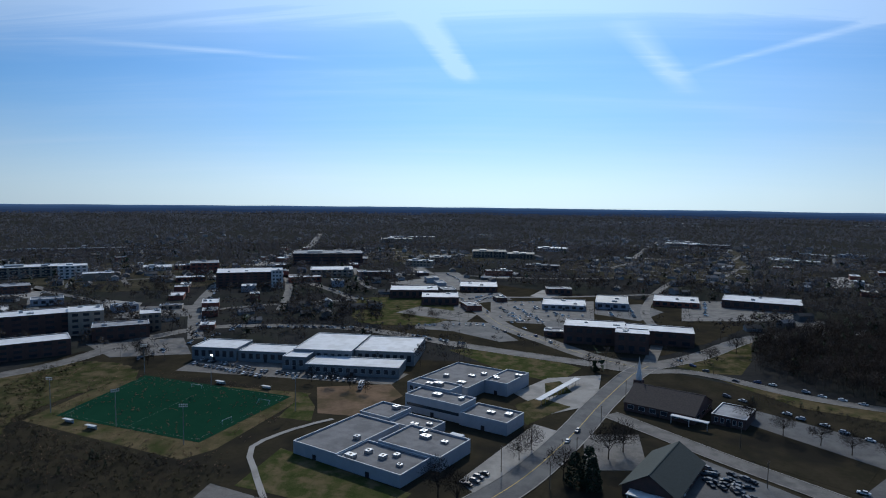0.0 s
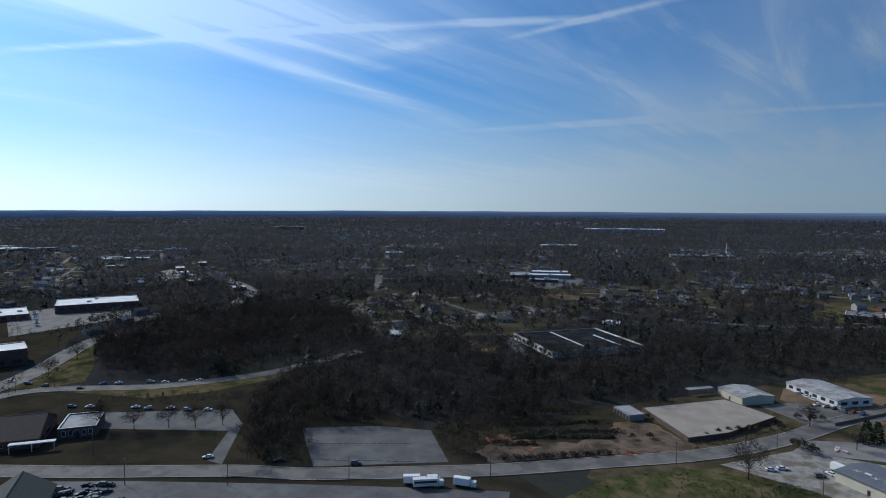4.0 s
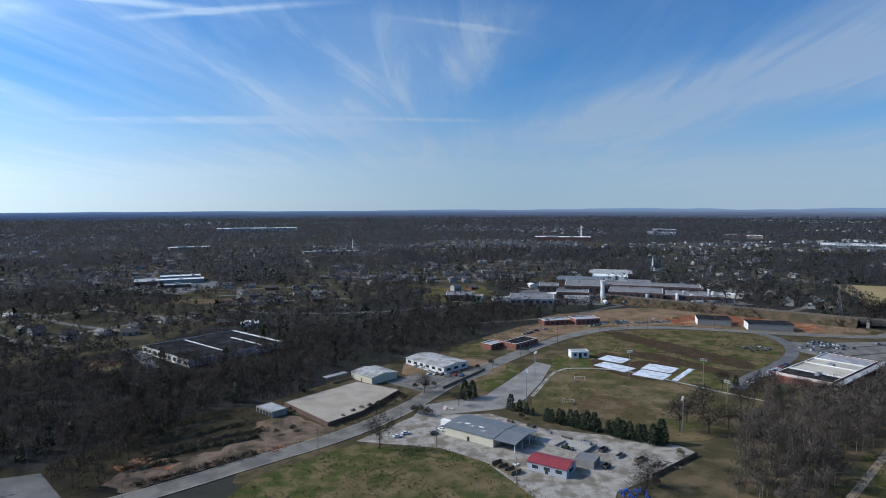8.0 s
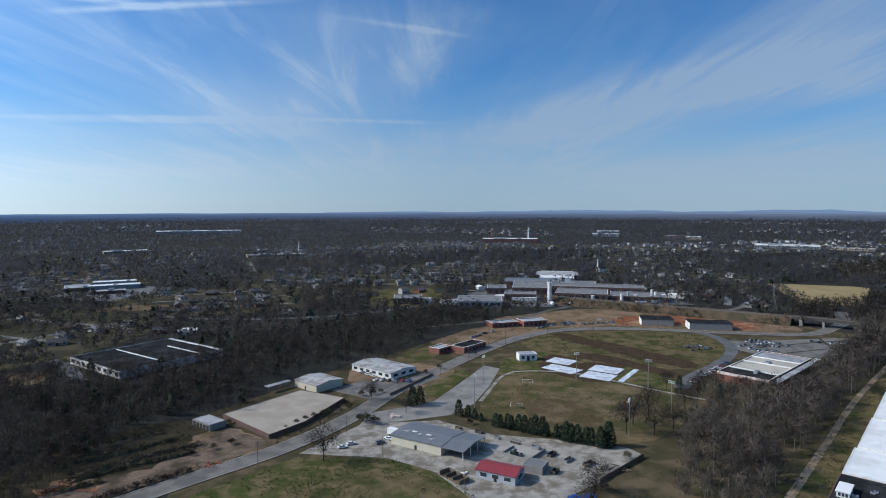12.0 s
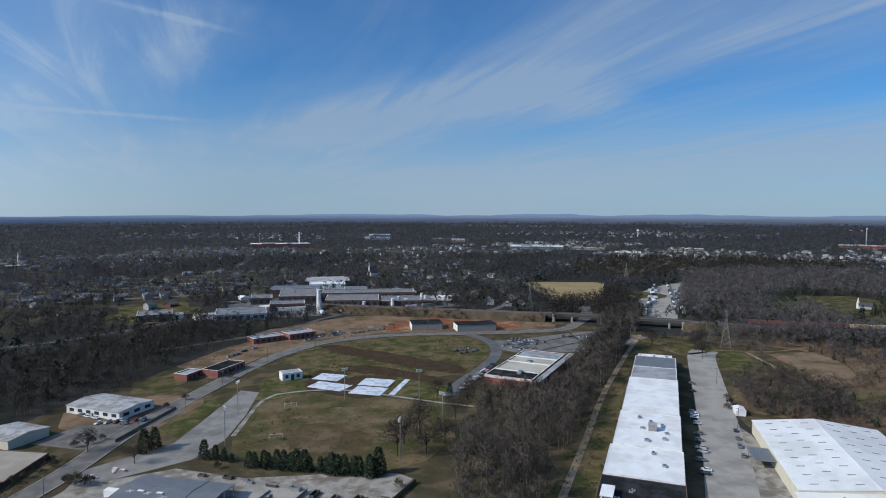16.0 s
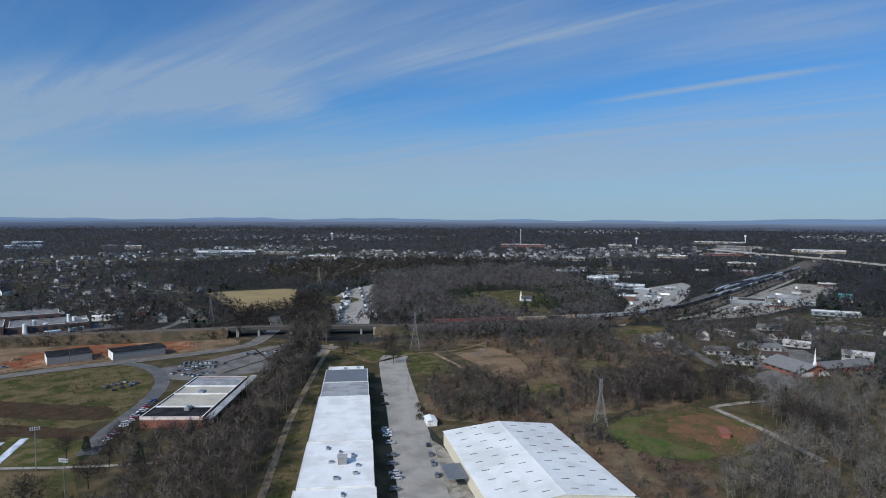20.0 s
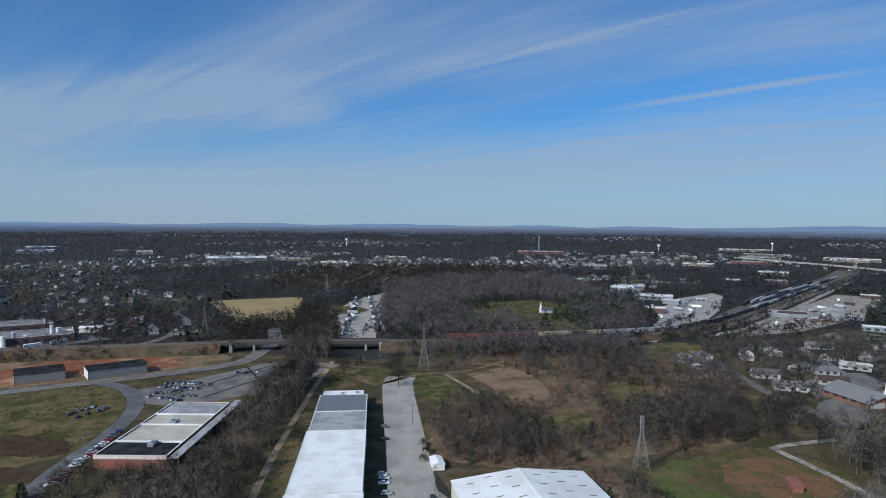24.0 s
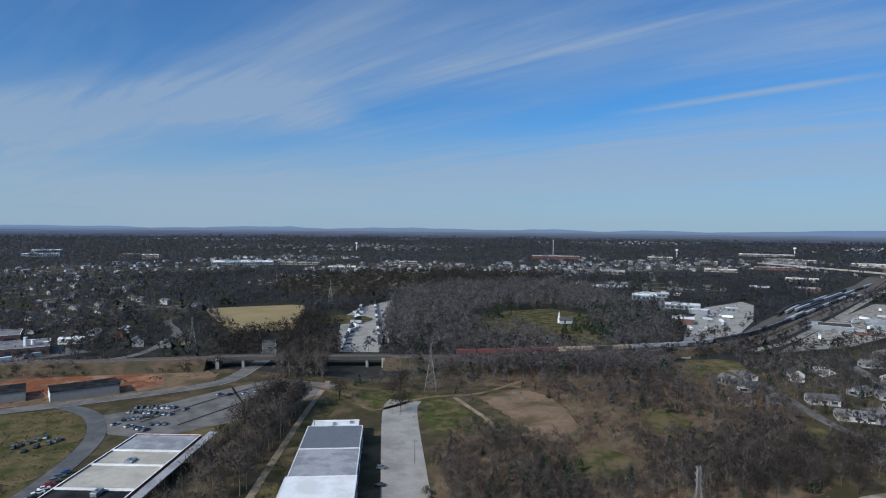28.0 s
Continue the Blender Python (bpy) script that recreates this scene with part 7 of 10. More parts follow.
# clearings among the trees
patch("lawn", [(-307, 487), (-271, 479), (-263, 442), (-292, 459)], GRASS_DRY, 0.02, "tan clearing beside a lane", smooth=True)
patch("lawn", [(-280, 412), (-258, 414), (-247, 390), (-268, 387)], LITTER, 0.02, "brown clearing below the dark warehouse", smooth=True)
cr = random.Random(8)
for k in range(34):
    a, away = radians(cr.uniform(-78, 100)), cr.uniform(560, 1650)
    x, y = -math.sin(a) * away, math.cos(a) * away
    w, d, turn = cr.uniform(16, 46), cr.uniform(12, 30), cr.uniform(0, 3.1)
    pts = [(x + math.cos(turn) * w * math.cos(q) - math.sin(turn) * d * math.sin(q), y + math.sin(turn) * w * math.cos(q) + math.cos(turn) * d * math.sin(q)) for q in np.linspace(0, 2 * np.pi, 9)[:-1]]
    if not any(it[0] == "poly" and abs(it[1][0][0] - x) + abs(it[1][0][1] - y) < 110 for it in CLEAR):
        patch("lawn", pts, [GRASS, GRASS_DRY, GRASS_DRY, LITTER][k % 4], 0.02, "open winter grass among bare trees", smooth=True)

# ---- streets and plots of the suburbs ----
YARDS = surf("suburban_lawns", (0.066, 0.060, 0.040), (0.046, 0.045, 0.030), 0.05, 0.95, fine=8, stain=(0.098, 0.082, 0.055), stain_scale=0.03, bump=0.1)
PLOTS, THIN = [], []


def neighbourhood(x, y, yaw, length, rows, gap=60.0, keep=0.46, seed=1):
    """Parallel streets with house plots on both sides, on open yard ground where the trees stand thinner."""
    r = random.Random(seed * 97 + int(x))
    c, sn = math.cos(radians(yaw)), math.sin(radians(yaw))
    at = lambda u, v: Vector((x + c * u - sn * v, y + sn * u + c * v))
    deep = (rows - 1) * gap / 2
    bm = bmesh.new()
    lines = [[at(-length / 2 + length * k / 6, j * gap - deep + 6 * math.sin(k * 0.9 + j)) for k in range(7)] for j in range(rows)]
    lines += [[at(u, -deep - 20 + (2 * deep + 40) * k / 4) for k in range(5)] for u in (-length * 0.32, length * 0.28)]
    for line in lines:
        ribbon_into(bm, smooth_line(line, 12), 6.5, 0.30)
        for q in smooth_line(line, 6):
            CLEAR.append(("disc", q.x, q.y, 3.6))
    for f in bm.faces:
        if f.normal.z < 0:
            f.normal_flip()
    tagged(part("street", bm, ASPHALT_OLD), "pale residential streets between house plots", "", "", "structure")
    n = 18
    edge = [at((length / 2 + 26) * math.cos(2 * math.pi * k / n) * (1.18 + 0.1 * r.random()), (deep + 34) * math.sin(2 * math.pi * k / n) * (1.18 + 0.1 * r.random())) for k in range(n)]
    patch("yard_ground", edge, YARDS, 0.0, "tan and olive winter lawns between houses", clear=False)
    if math.hypot(x, y) > 700:
        THIN.append([(q.x, q.y) for q in edge])
    for j in range(rows):
        for side in (-1, 1):
            u = -length / 2 + r.uniform(4, 14)
            while u < length / 2 - 6:
                if r.random() < keep:
                    v = j * gap - deep + side * r.uniform(14, 18)
                    q = at(u, v)
                    PLOTS.append((q.x, q.y, yaw + (0 if r.random() < 0.75 else 90) + r.gauss(0, 5)))
                u += r.uniform(18, 32)


for row in ((-255, 745, 22, 150, 3), (-400, 520, -28, 190, 4), (-110, 1000, 8, 300, 5), (-240, 1480, 14, 380, 6), (80, 1080, -6, 210, 5), (372, 965, 105, 190, 3), (430, 1260, 24, 300, 5),
            (820, 1080, 40, 300, 5), (1150, 1290, 20, 420, 5), (1330, 1010, 10, 320, 5), (1160, 640, -35, 260, 3), (-1060, 330, 60, 300, 5), (-860, 760, 40, 320, 5), (-600, 930, 25, 260, 5), (-880, -480, 30, 260, 4), (-1290, 620, 62, 280, 6),
            (-1250, -150, 80, 260, 4), (-560, 1300, 30, 300, 5), (640, 1620, 10, 460, 6), (1650, 900, -20, 400, 4), (-1050, 1150, 45, 320, 4), (60, 1750, 0, 420, 6), (1100, 1750, 20, 460, 5), (770, 180, -20, 90, 2)):
    neighbourhood(*row, keep=0.44 if row[0] > 1000 else 0.34 if row[0] > 0 else 0.48)

# ---- pylons, poles, lights, goals ----
def pylon(x, y, h, yaw):
    ob = empty("power_pylon", pose(x, y, 0, 0, 0, yaw), "grey lattice steel power pylon", "power pylon", "power pylons")
    half = lambda z: 0.55 + (h * 0.11) * max(0, 1 - z / (h * 0.72)) ** 1.1
    levels = [0, 0.14 * h, 0.28 * h, 0.41 * h, 0.53 * h, 0.63 * h, 0.72 * h, 0.81 * h, 0.9 * h, h]
    for sx in (-1, 1):
        for sy in (-1, 1):
            part("leg", polytube([(sx * half(a), sy * half(a), a) for a in levels], 0.11), STEEL_AGED, ob)
    for s in range(4):
        rows = []
        cs = [(-1, -1), (1, -1), (1, 1), (-1, 1)]
        (ax, ay), (bx, by) = cs[s], cs[(s + 1) % 4]
        for a, b in zip(levels, levels[1:]):
            rows += [((ax * half(a), ay * half(a), a), (bx * half(b), by * half(b), b), 0.07), ((bx * half(a), by * half(a), a), (ax * half(b), ay * half(b), b), 0.07), ((ax * half(b), ay * half(b), b), (bx * half(b), by * half(b), b), 0.06)]
        part("lattice", tubes(*rows, sides=3), STEEL_AGED, ob)
    for z, r in ((0.74 * h, 4.2), (0.84 * h, 5.0), (0.94 * h, 3.6)):
        rows = []
        for s in (-1, 1):
            rows += [((0, 0.5 * 1, z), (s * r, 0, z + 0.1), 0.09), ((0, -0.5, z), (s * r, 0, z + 0.1), 0.09), ((0, 0, z + 1.2), (s * r, 0, z + 0.1), 0.07)]
        part("cross_arm", tubes(*rows, sides=3), STEEL_AGED, ob)
    CLEAR.append(("disc", x, y, 6))


pylon(339, 222, 24, 40)
pylon(405, 418, 30, 40)
pylon(606, 806, 32, 40)
pylon(350, 640, 28, 60)


def make_pole():
    ob = empty("utility_pole", pose(-74.5, 262.5, 0, 0, 0, 45), "brown wooden utility pole with a cross-arm beside the road", "utility pole", "utility poles")
    part("pole", tubes(((0, 0, -0.5), (0, 0, 11), 0.17, 0.12), sides=6), WOOD, ob)
    b = boxes((-1.2, -0.07, 10.1, 1.2, 0.07, 10.28))
    for a in (-1.05, -0.4, 0.4, 1.05):
        tube_into(b, (a, 0, 10.27), (a, 0, 10.5), 0.06, sides=5)
    part("cross_arm", b, WOOD, ob)
    return ob


pole = make_pole()
POLES = [(-21.9, 266, 20), (-42.8, 302, 45), (-130, 205, 45), (-172, 168, 45), (-208, 138, 45), (-240, 114, 45), (-16, 362, 65), (4, 400, 60), (24, 438, 60), (16, 455, 60), (40, 464, 60), (56, 492, 55), (96, 530, 35), (140, 548, 10), (200, 556, -10),
         (282, 523, -10), (300, 392, 45), (372, 404, 45), (345, 418, 45), (314, 336, 45), (262, 270, 45), (-232, 30, 60), (-258, 44, 60), (-300, 62, 60), (-345, 84, 60), (-246, 12, 60), (-270, 26, 60), (-280, 120, 45), (12, 236, 20), (-4, 214, 20), (60, 238, 30)]
for x, y, a in POLES:
    copy_thing(pole, pose(x, y, 0, 0, 0, a + 90))
b = bmesh.new()
chain = [(-130, 205), (-74.5, 262.5), (-42.8, 302), (-16, 362), (4, 400), (24, 438), (40, 464), (56, 492), (96, 530), (140, 548), (200, 556)]
for (ax, ay), (bx, by) in zip(chain, chain[1:]):
    for o in (-1.0, 1.0):
        prev = None
        for k in range(7):
            t = k / 6
            p = Vector((ax + (bx - ax) * t + o * 0.7, ay + (by - ay) * t - o * 0.7, 10.45 - 3.2 * t * (1 - t)))
            if prev:
                tube_into(b, prev, p, 0.02, sides=3)
            prev = p
tagged(part("power_line", b, STEEL_DARK), "thin black overhead wires between wooden poles", "power line")


def make_floodlight():
    ob = empty("floodlight_mast", pose(88.9, 388.1, 0, 0, 0, 20), "tall grey floodlight mast with a bank of lamps", "floodlight", "floodlight masts")
    part("mast", tubes(((0, 0, -0.5), (0, 0, 18), 0.2, 0.13), sides=6), STEEL, ob)
    for z in (17.1, 18.0):
        arm = part("lamp_bar", boxes((-1.9, -0.08, z, 1.9, 0.08, z + 0.14)), STEEL, ob)
        for k in range(5):
            part("lamp", tubes(((-1.6 + k * 0.8, -0.1, z + 0.35), (-1.6 + k * 0.8, -0.5, z + 0.15), 0.22, 0.3), sides=8), LAMP_GLASS, arm)
    return ob


fl = make_floodlight()
for x, y, a in ((128, 370, -20), (124.5, 324, -60), (93, 294, -120), (22, 338, 100), (30, 382, 60)):
    copy_thing(fl, pose(x, y, 0, 0, 0, a))


def make_goal(x, y, yaw, w=6.4):
    ob = empty("soccer_goal", pose(x, y, 0.06, 0, 0, yaw), "white tubular soccer goal frame on worn grass", "soccer goal", "soccer goals")
    part("goal_frame", tubes(((-w / 2, 0, 0), (-w / 2, 0, 2.2), 0.09), ((w / 2, 0, 0), (w / 2, 0, 2.2), 0.09), ((-w / 2, 0, 2.2), (w / 2, 0, 2.2), 0.09), sides=6), WALL_WHITE, ob)
    part("back_stay", tubes(((-w / 2, 0, 2.2), (-w / 2, 2.0, 0), 0.06), ((w / 2, 0, 2.2), (w / 2, 2.0, 0), 0.06), ((-w / 2, 2, 0), (w / 2, 2, 0), 0.06), sides=5), WALL_WHITE, ob)


make_goal(45, 338.6, -10)
make_goal(58, 385, -10)
make_goal(-343, -160, 72, 7.3)
make_goal(-290, -120, 160, 6.4)
make_goal(-320, -112, 250, 7.3)
for x, y in ((-349, -154), (-310, -92), (-262, -128), (-296, -214), (-370, -206), (-280, -170)):
    copy_thing(fl, pose(x, y, 0, 0, 0, rng.uniform(0, 360)))
for x, y, a in ((-283, -196, 72), (-276, -180, 72), (-345, -120, 72), (-352, -150, 72)):
    ob = empty("team_bench", pose(x, y, 0.05, 0, 0, a), "white team bench shelter beside the turf field", "bench shelter", "team benches")
    part("shelter_roof", boxes((-3, -0.9, 1.9, 3, 0.9, 2.0)), WALL_WHITE, ob)
    part("shelter_back", boxes((-3, 0.85, 0, 3, 0.9, 1.9)), WALL_WHITE, ob)
    part("bench_seat", boxes((-2.8, 0.1, 0.4, 2.8, 0.5, 0.48)), STEEL, ob)
# painted lines on the turf
tl = empty("pitch_marking", pose(0, 0, 0), "pale painted pitch lines on the turf", "pitch marking")
c4 = [Vector(p) for p in ((-365.5, -203), (-333.3, -101.6), (-264.7, -122.3), (-292.3, -208.5))]
mid = sum(c4, Vector((0, 0))) / 4
ins = [mid + (p - mid) * 0.93 for p in c4]
for p, q in list(zip(ins, ins[1:] + ins[:1])) + [((ins[0] + ins[1]) / 2, (ins[2] + ins[3]) / 2)]:
    b = bmesh.new()
    ribbon_into(b, [p, q], 0.05, 0.135)
    part("line", b, PAINT, tl)


# ---- cars and lorries ----
def car_mesh(paint, tall=False):
    """A parked car at the origin, nose along +x."""
    ob = empty("parked_car", pose(0, 0, 0))
    h = 0.25 if tall else 0.0
    prof = [(-2.25, 0.35), (-2.3, 0.75), (-2.2, 0.95 + h), (-1.2, 1.0 + h), (0.9, 1.0 + h), (2.1, 0.86 + h * 0.6), (2.3, 0.62), (2.25, 0.35)]
    def extrude(pr, w0, w1):
        bm = bmesh.new()
        L, R = [], []
        zs = [z for _, z in pr]
        for x, z in pr:
            k = (z - min(zs)) / (max(zs) - min(zs) + 1e-6)
            w = w0 + (w1 - w0) * k
            L.append(bm.verts.new((x, -w, z))), R.append(bm.verts.new((x, w, z)))
        n = len(pr)
        for k in range(n):
            j = (k + 1) % n
            bm.faces.new((L[k], L[j], R[j], R[k]))
        bm.faces.new(L[::-1]), bm.faces.new(R)
        bmesh.ops.recalc_face_normals(bm, faces=bm.faces)
        bmesh.ops.bevel(bm, geom=list(bm.edges), offset=0.05, segments=1, affect="EDGES")
        return bm
    part("body", extrude(prof, 0.88, 0.82), paint, ob)
    back = -2.1 if tall else -1.5
    cabin = part("cabin_glass", extrude([(back, 0.98 + h), (back + 0.25, 1.42 + h), (0.35, 1.42 + h), (1.05, 0.98 + h)], 0.80, 0.66), GLASS, ob)
    part("roof_panel", boxes((back + 0.28, -0.66, 1.41 + h, 0.33, 0.66, 1.50 + h), bevel=0.03), paint, ob)
    for a in (-1.4, 1.45):
        for s in (-1, 1):
            part("wheel", tubes(((a, s * 0.70, 0.33), (a, s * 0.92, 0.33), 0.33), sides=10), RUBBER, ob)
    return ob


CARS = []
for k, paint in enumerate(CAR_PAINTS):
    c = tagged(car_mesh(paint, k % 2 == 1), f"{CAR_WORDS[k]} {'sport utility car' if k % 2 else 'sedan'} parked on the asphalt", "car", "parked cars")
    c.matrix_basis = pose(-37 + k * 4.2, 386 - k * 0.6 + 6, 0.06, 0, 0, -130 + 6 * k)
    CARS.append(c)
CARPICK = [0, 0, 0, 1, 1, 2, 2, 3, 3, 4, 5]


LOT_CARS = []          # cars too far off to pick apart


def cars_row(p, q, n, yaw, jitter=0.5, skip=0.12, z=0.08, pick=None):
    for k in range(n):
        if rng.random() < skip:
            continue
        t = (k + 0.5) / n
        x, y = p[0] + (q[0] - p[0]) * t + rng.normal(0, jitter * 0.4), p[1] + (q[1] - p[1]) * t + rng.normal(0, jitter * 0.4)
        if math.hypot(x, y) > 520:
            LOT_CARS.append((x, y, z, yaw + rng.normal(0, 3)))
            continue
        copy_thing(CARS[(pick or CARPICK)[rng.integers(len(pick or CARPICK))]], pose(x, y, z, 0, 0, yaw + rng.normal(0, 3) + 180 * rng.integers(2)))


cars_row((318, 362), (282, 322), 3, -41)
cars_row((262, 300), (204, 232), 18, -41, 1.6, skip=0.3, pick=[0, 0, 1, 4, 3, 2])
cars_row((262, 272), (232, 238), 4, 49, skip=0.0, pick=[2, 0, 2, 3])
cars_row((160, 383), (204, 431), 17, -12, skip=0.05)
cars_row((239, 484), (248, 459), 9, 15, 1.2, pick=[2, 3, 2, 3, 0])
cars_row((250, 470), (260, 466), 3, 60, 0.8, pick=[0, 0, 1])
cars_row((244, 488), (258, 484), 6, 70, 1.5, pick=[2, 3, 2, 0])
cars_row((263, 503), (280, 482), 3, 40, 2, pick=[3, 0])
cars_row((325, 470), (352, 498), 4, 20, 3)
cars_row((196, 470), (214, 478), 7, 70, 1.2, pick=[2, 3, 0, 2])
cars_row((192, 478), (210, 486), 5, 70, 1.2, pick=[2, 3, 0])
cars_row((92, 560), (128, 588), 10, 25, 3)
cars_row((118, 572), (170, 584), 13, 0, 3)
cars_row((30, 520), (52, 545), 8, 40, 2)
for x, y, a in ((-47.3, 408.5, 140), (-44, 405.6, 140), (-39.8, 401.4, 138), (-36.2, 402.8, 141), (-30.2, 397.3, 140), (-27.2, 391.9, 150), (-24.7, 386.7, 152)):
    copy_thing(CARS[int(rng.choice([0, 0, 1, 3]))], pose(x, y, 0.14, 0, 0, a))
for x, y, a, k in ((-41.6, 281.7, 20, 0), (-38.2, 286, 25, 0), (-21.7, 292, 150, 0), (-25, 287, 35, 3)):
    copy_thing(CARS[k], pose(x, y, 0.14, 0, 0, a))
cars_row((252, 501), (268, 479), 9, 40, 1.0, pick=[2, 3, 2, 0])
cars_row((258, 507), (276, 488), 9, 40, 1.0, pick=[2, 3, 2, 1])
cars_row((300, 500), (340, 480), 6, 10, 2.0)
cars_row((-405, -186), (-378, -130), 17, 0, pick=[0, 1, 2, 3])
cars_row((-396, -190), (-368, -130), 18, 0, pick=[0, 1, 2, 3])
cars_row((-378, -126), (-364, -70), 15, 0, pick=[0, 1, 2, 3])
cars_row((-538, -54), (-548, 8), 12, 0, 2)
cars_row((-560, -10), (-500, 40), 8, 30, 4)
cars_row((-440, 140), (-380, 160), 5, 40, 4)
cars_row((-390, 170), (-345, 215), 7, 45, 3)
cars_row((-360, 140), (-290, 186), 8, 45, 3)
for ax, ay, yaw in ((-256, 96, 30), (-251, 92, 75), (-245, 92, 40), (-240, 92, 10)):
    cars_row((ax, ay), (ax + 13, ay + 15), 7, yaw, 3, pick=[2, 3, 2])
cars_row((-250, 140), (-170, 190), 3, 45, 2)
cars_row((-660, 50), (-560, 100), 14, 80, 6)
cars_row((340, 690), (420, 760), 9, 60, 4)
cars_row((100, 690), (230, 700), 14, 0, 6)
cars_row((800, 400), (980, 450), 6, 20, 8)
cars_row((545, 180), (575, 190), 5, 30, 3)
cars_row((-672, 30), (-684, 116), 12, 0, 3)
cars_row((-590, 26), (-600, 104), 12, 0, 3)
cars_row((-700, 240), (-716, 350), 10, 0, 4)
cars_row((-650, -3), (-470, 64), 7, 18, 4, z=0.2)
cars_row((-275, 40), (-300, 52), 2, 153, 1)
cars_row((-230, -2), (-244, 6), 4, 60, 0.6, pick=[2, 3])


def lot_cars(rows):
    """Small cars far off, a body and a cabin each, in one mesh of many paints."""
    v, f, g = [], [], []
    for x, y, z, yaw in rows:
        c, sn = math.cos(radians(yaw)), math.sin(radians(yaw))
        z += float(terrain(x, y))
        for low, high, x0, x1, t0, t1, half, slim, bag in ((0.35, 0.95, -2.25, 2.25, -2.2, 2.15, 0.88, 0.84, f), (0.95, 1.48, -1.7, 1.1, -1.3, 0.4, 0.80, 0.66, g)):
            k = len(v)
            for px, py, pz in ((x0, -half, low), (x1, -half, low), (x1, half, low), (x0, half, low), (t0, -slim, high), (t1, -slim, high), (t1, slim, high), (t0, slim, high)):
                v.append((x + c * px - sn * py, y + sn * px + c * py, z + pz))
            bag += [(k, k + 1, k + 5, k + 4), (k + 1, k + 2, k + 6, k + 5), (k + 2, k + 3, k + 7, k + 6), (k + 3, k, k + 4, k + 7), (k + 4, k + 5, k + 6, k + 7)]
    ob = tagged(mesh_part("far_parked_cars", v, f, FLEET), "many parked cars in the far lots and streets", "cars", "", "stuff")
    mesh_part("cabins", v, g, GLASS, ob)


FLEET = surf("mixed_car_paint", (0.36, 0.36, 0.37), (0.28, 0.28, 0.29), 0.5, 0.35, 0.1, island=0.95)
lr = random.Random(31)
for p, q, n, yaw in (((-400, -228), (-520, -200), 22, 15), ((-515, -190), (-522, -90), 26, 85), ((-500, -60), (-470, -10), 16, 60), ((-690, -10), (-740, 20), 18, 70), ((-680, 0), (-735, 30), 18, 70), ((-640, 24), (-565, 40), 20, 10), ((-645, 40), (-560, 60), 20, 10),
                     ((-660, 135), (-600, 130), 16, 80), ((-670, 160), (-600, 150), 16, 80), ((-820, -20), (-940, -50), 24, 15), ((-700, 250), (-610, 220), 18, 65), ((-640, -100), (-760, -190), 20, 35), ((-467, -219), (-777, -336), 34, 22), ((-777, -336), (-922, -380), 14, 20),
                     ((-1015, -337), (-1385, -389), 30, 10), ((-622, 2), (-942, -90), 34, 16), ((-545, 288), (-661, 478), 14, 120), ((-661, 478), (-1064, 648), 30, 155), ((-350, 752), (-480, 800), 22, 20), ((-380, 790), (-480, 850), 20, 20), ((740, 300), (1000, 296), 30, 0), ((900, 262), (1120, 280), 26, 0),
                     ((720, 380), (980, 445), 30, 20), ((840, 420), (1020, 440), 20, 10), ((70, 700), (280, 705), 24, 0), ((290, 850), (320, 690), 14, 100), ((460, 575), (640, 770), 20, 50), ((470, 562), (600, 690), 24, 48)):
    for k in range(n):
        if lr.random() < 0.75:
            t = (k + lr.random()) / n
            side = lr.choice((-3.2, 3.2)) * lr.random()
            LOT_CARS.append((p[0] + (q[0] - p[0]) * t - side * math.sin(radians(yaw)), p[1] + (q[1] - p[1]) * t + side * math.cos(radians(yaw)), 0.12, yaw + lr.gauss(0, 4) + (90 if lr.random() < 0.35 else 0)))
for x, y, yaw in PLOTS:
    if lr.random() < 0.5:
        a = radians(yaw)
        LOT_CARS.append((x + math.cos(a) * 10, y + math.sin(a) * 10, 0.25, yaw + 90 + lr.gauss(0, 6)))
lot_cars(LOT_CARS)


def make_lorry(paint, words, length=9.0):
    ob = empty("box_lorry", pose(0, 0, 0))
    part("cargo_box", boxes((-length / 2, -1.25, 0.95, length / 2 - 2.4, 1.25, 3.7), bevel=0.05), paint, ob)
    cab = part("cab", boxes((length / 2 - 2.2, -1.15, 0.55, length / 2, 1.15, 2.7), bevel=0.18), WALL_WHITE, ob)
    part("windscreen", boxes((length / 2 - 0.25, -1.0, 1.6, length / 2 + 0.02, 1.0, 2.4)), GLASS, cab)
    part("chassis", boxes((-length / 2, -0.5, 0.55, length / 2 - 1, 0.5, 0.95)), STEEL_DARK, ob)
    for a in (-length / 2 + 1.3, length / 2 - 1.2):
        for s in (-1, 1):
            part("wheel", tubes(((a, s * 0.85, 0.48), (a, s * 1.15, 0.48), 0.48), sides=10), RUBBER, ob)
    return tagged(ob, words, "lorry", "lorries and trailers")


LORRY = make_lorry(ROOF_WHITE, "white box lorry standing in the yard")
LORRY.matrix_basis = pose(-151, 183, 0.08, 0, 0, 40)
bus = make_lorry(WALL_WHITE, "white bus standing at the roadside yard", 12)
bus.matrix_basis = pose(-145, 184, 0.2, 0, 0, 44)
part("window_row", boxes((-5.6, -1.28, 2.1, 3.2, -1.22, 3.0), (-5.6, 1.22, 2.1, 3.2, 1.28, 3.0)), GLASS, bus, "dark window row")
part("stripe", boxes((-5.9, -1.27, 1.5, 3.4, -1.23, 1.75), (-5.9, 1.23, 1.5, 3.4, 1.27, 1.75)), GREEN_BAND, bus, "green stripe")
for x, y, a in ((-134, 193, 20), (-232, 76, 50), (-275, -6, 60), (-352, -66, 0), (-18, 296, -30)):
    copy_thing(LORRY, pose(x, y, 0.08, 0, 0, a))


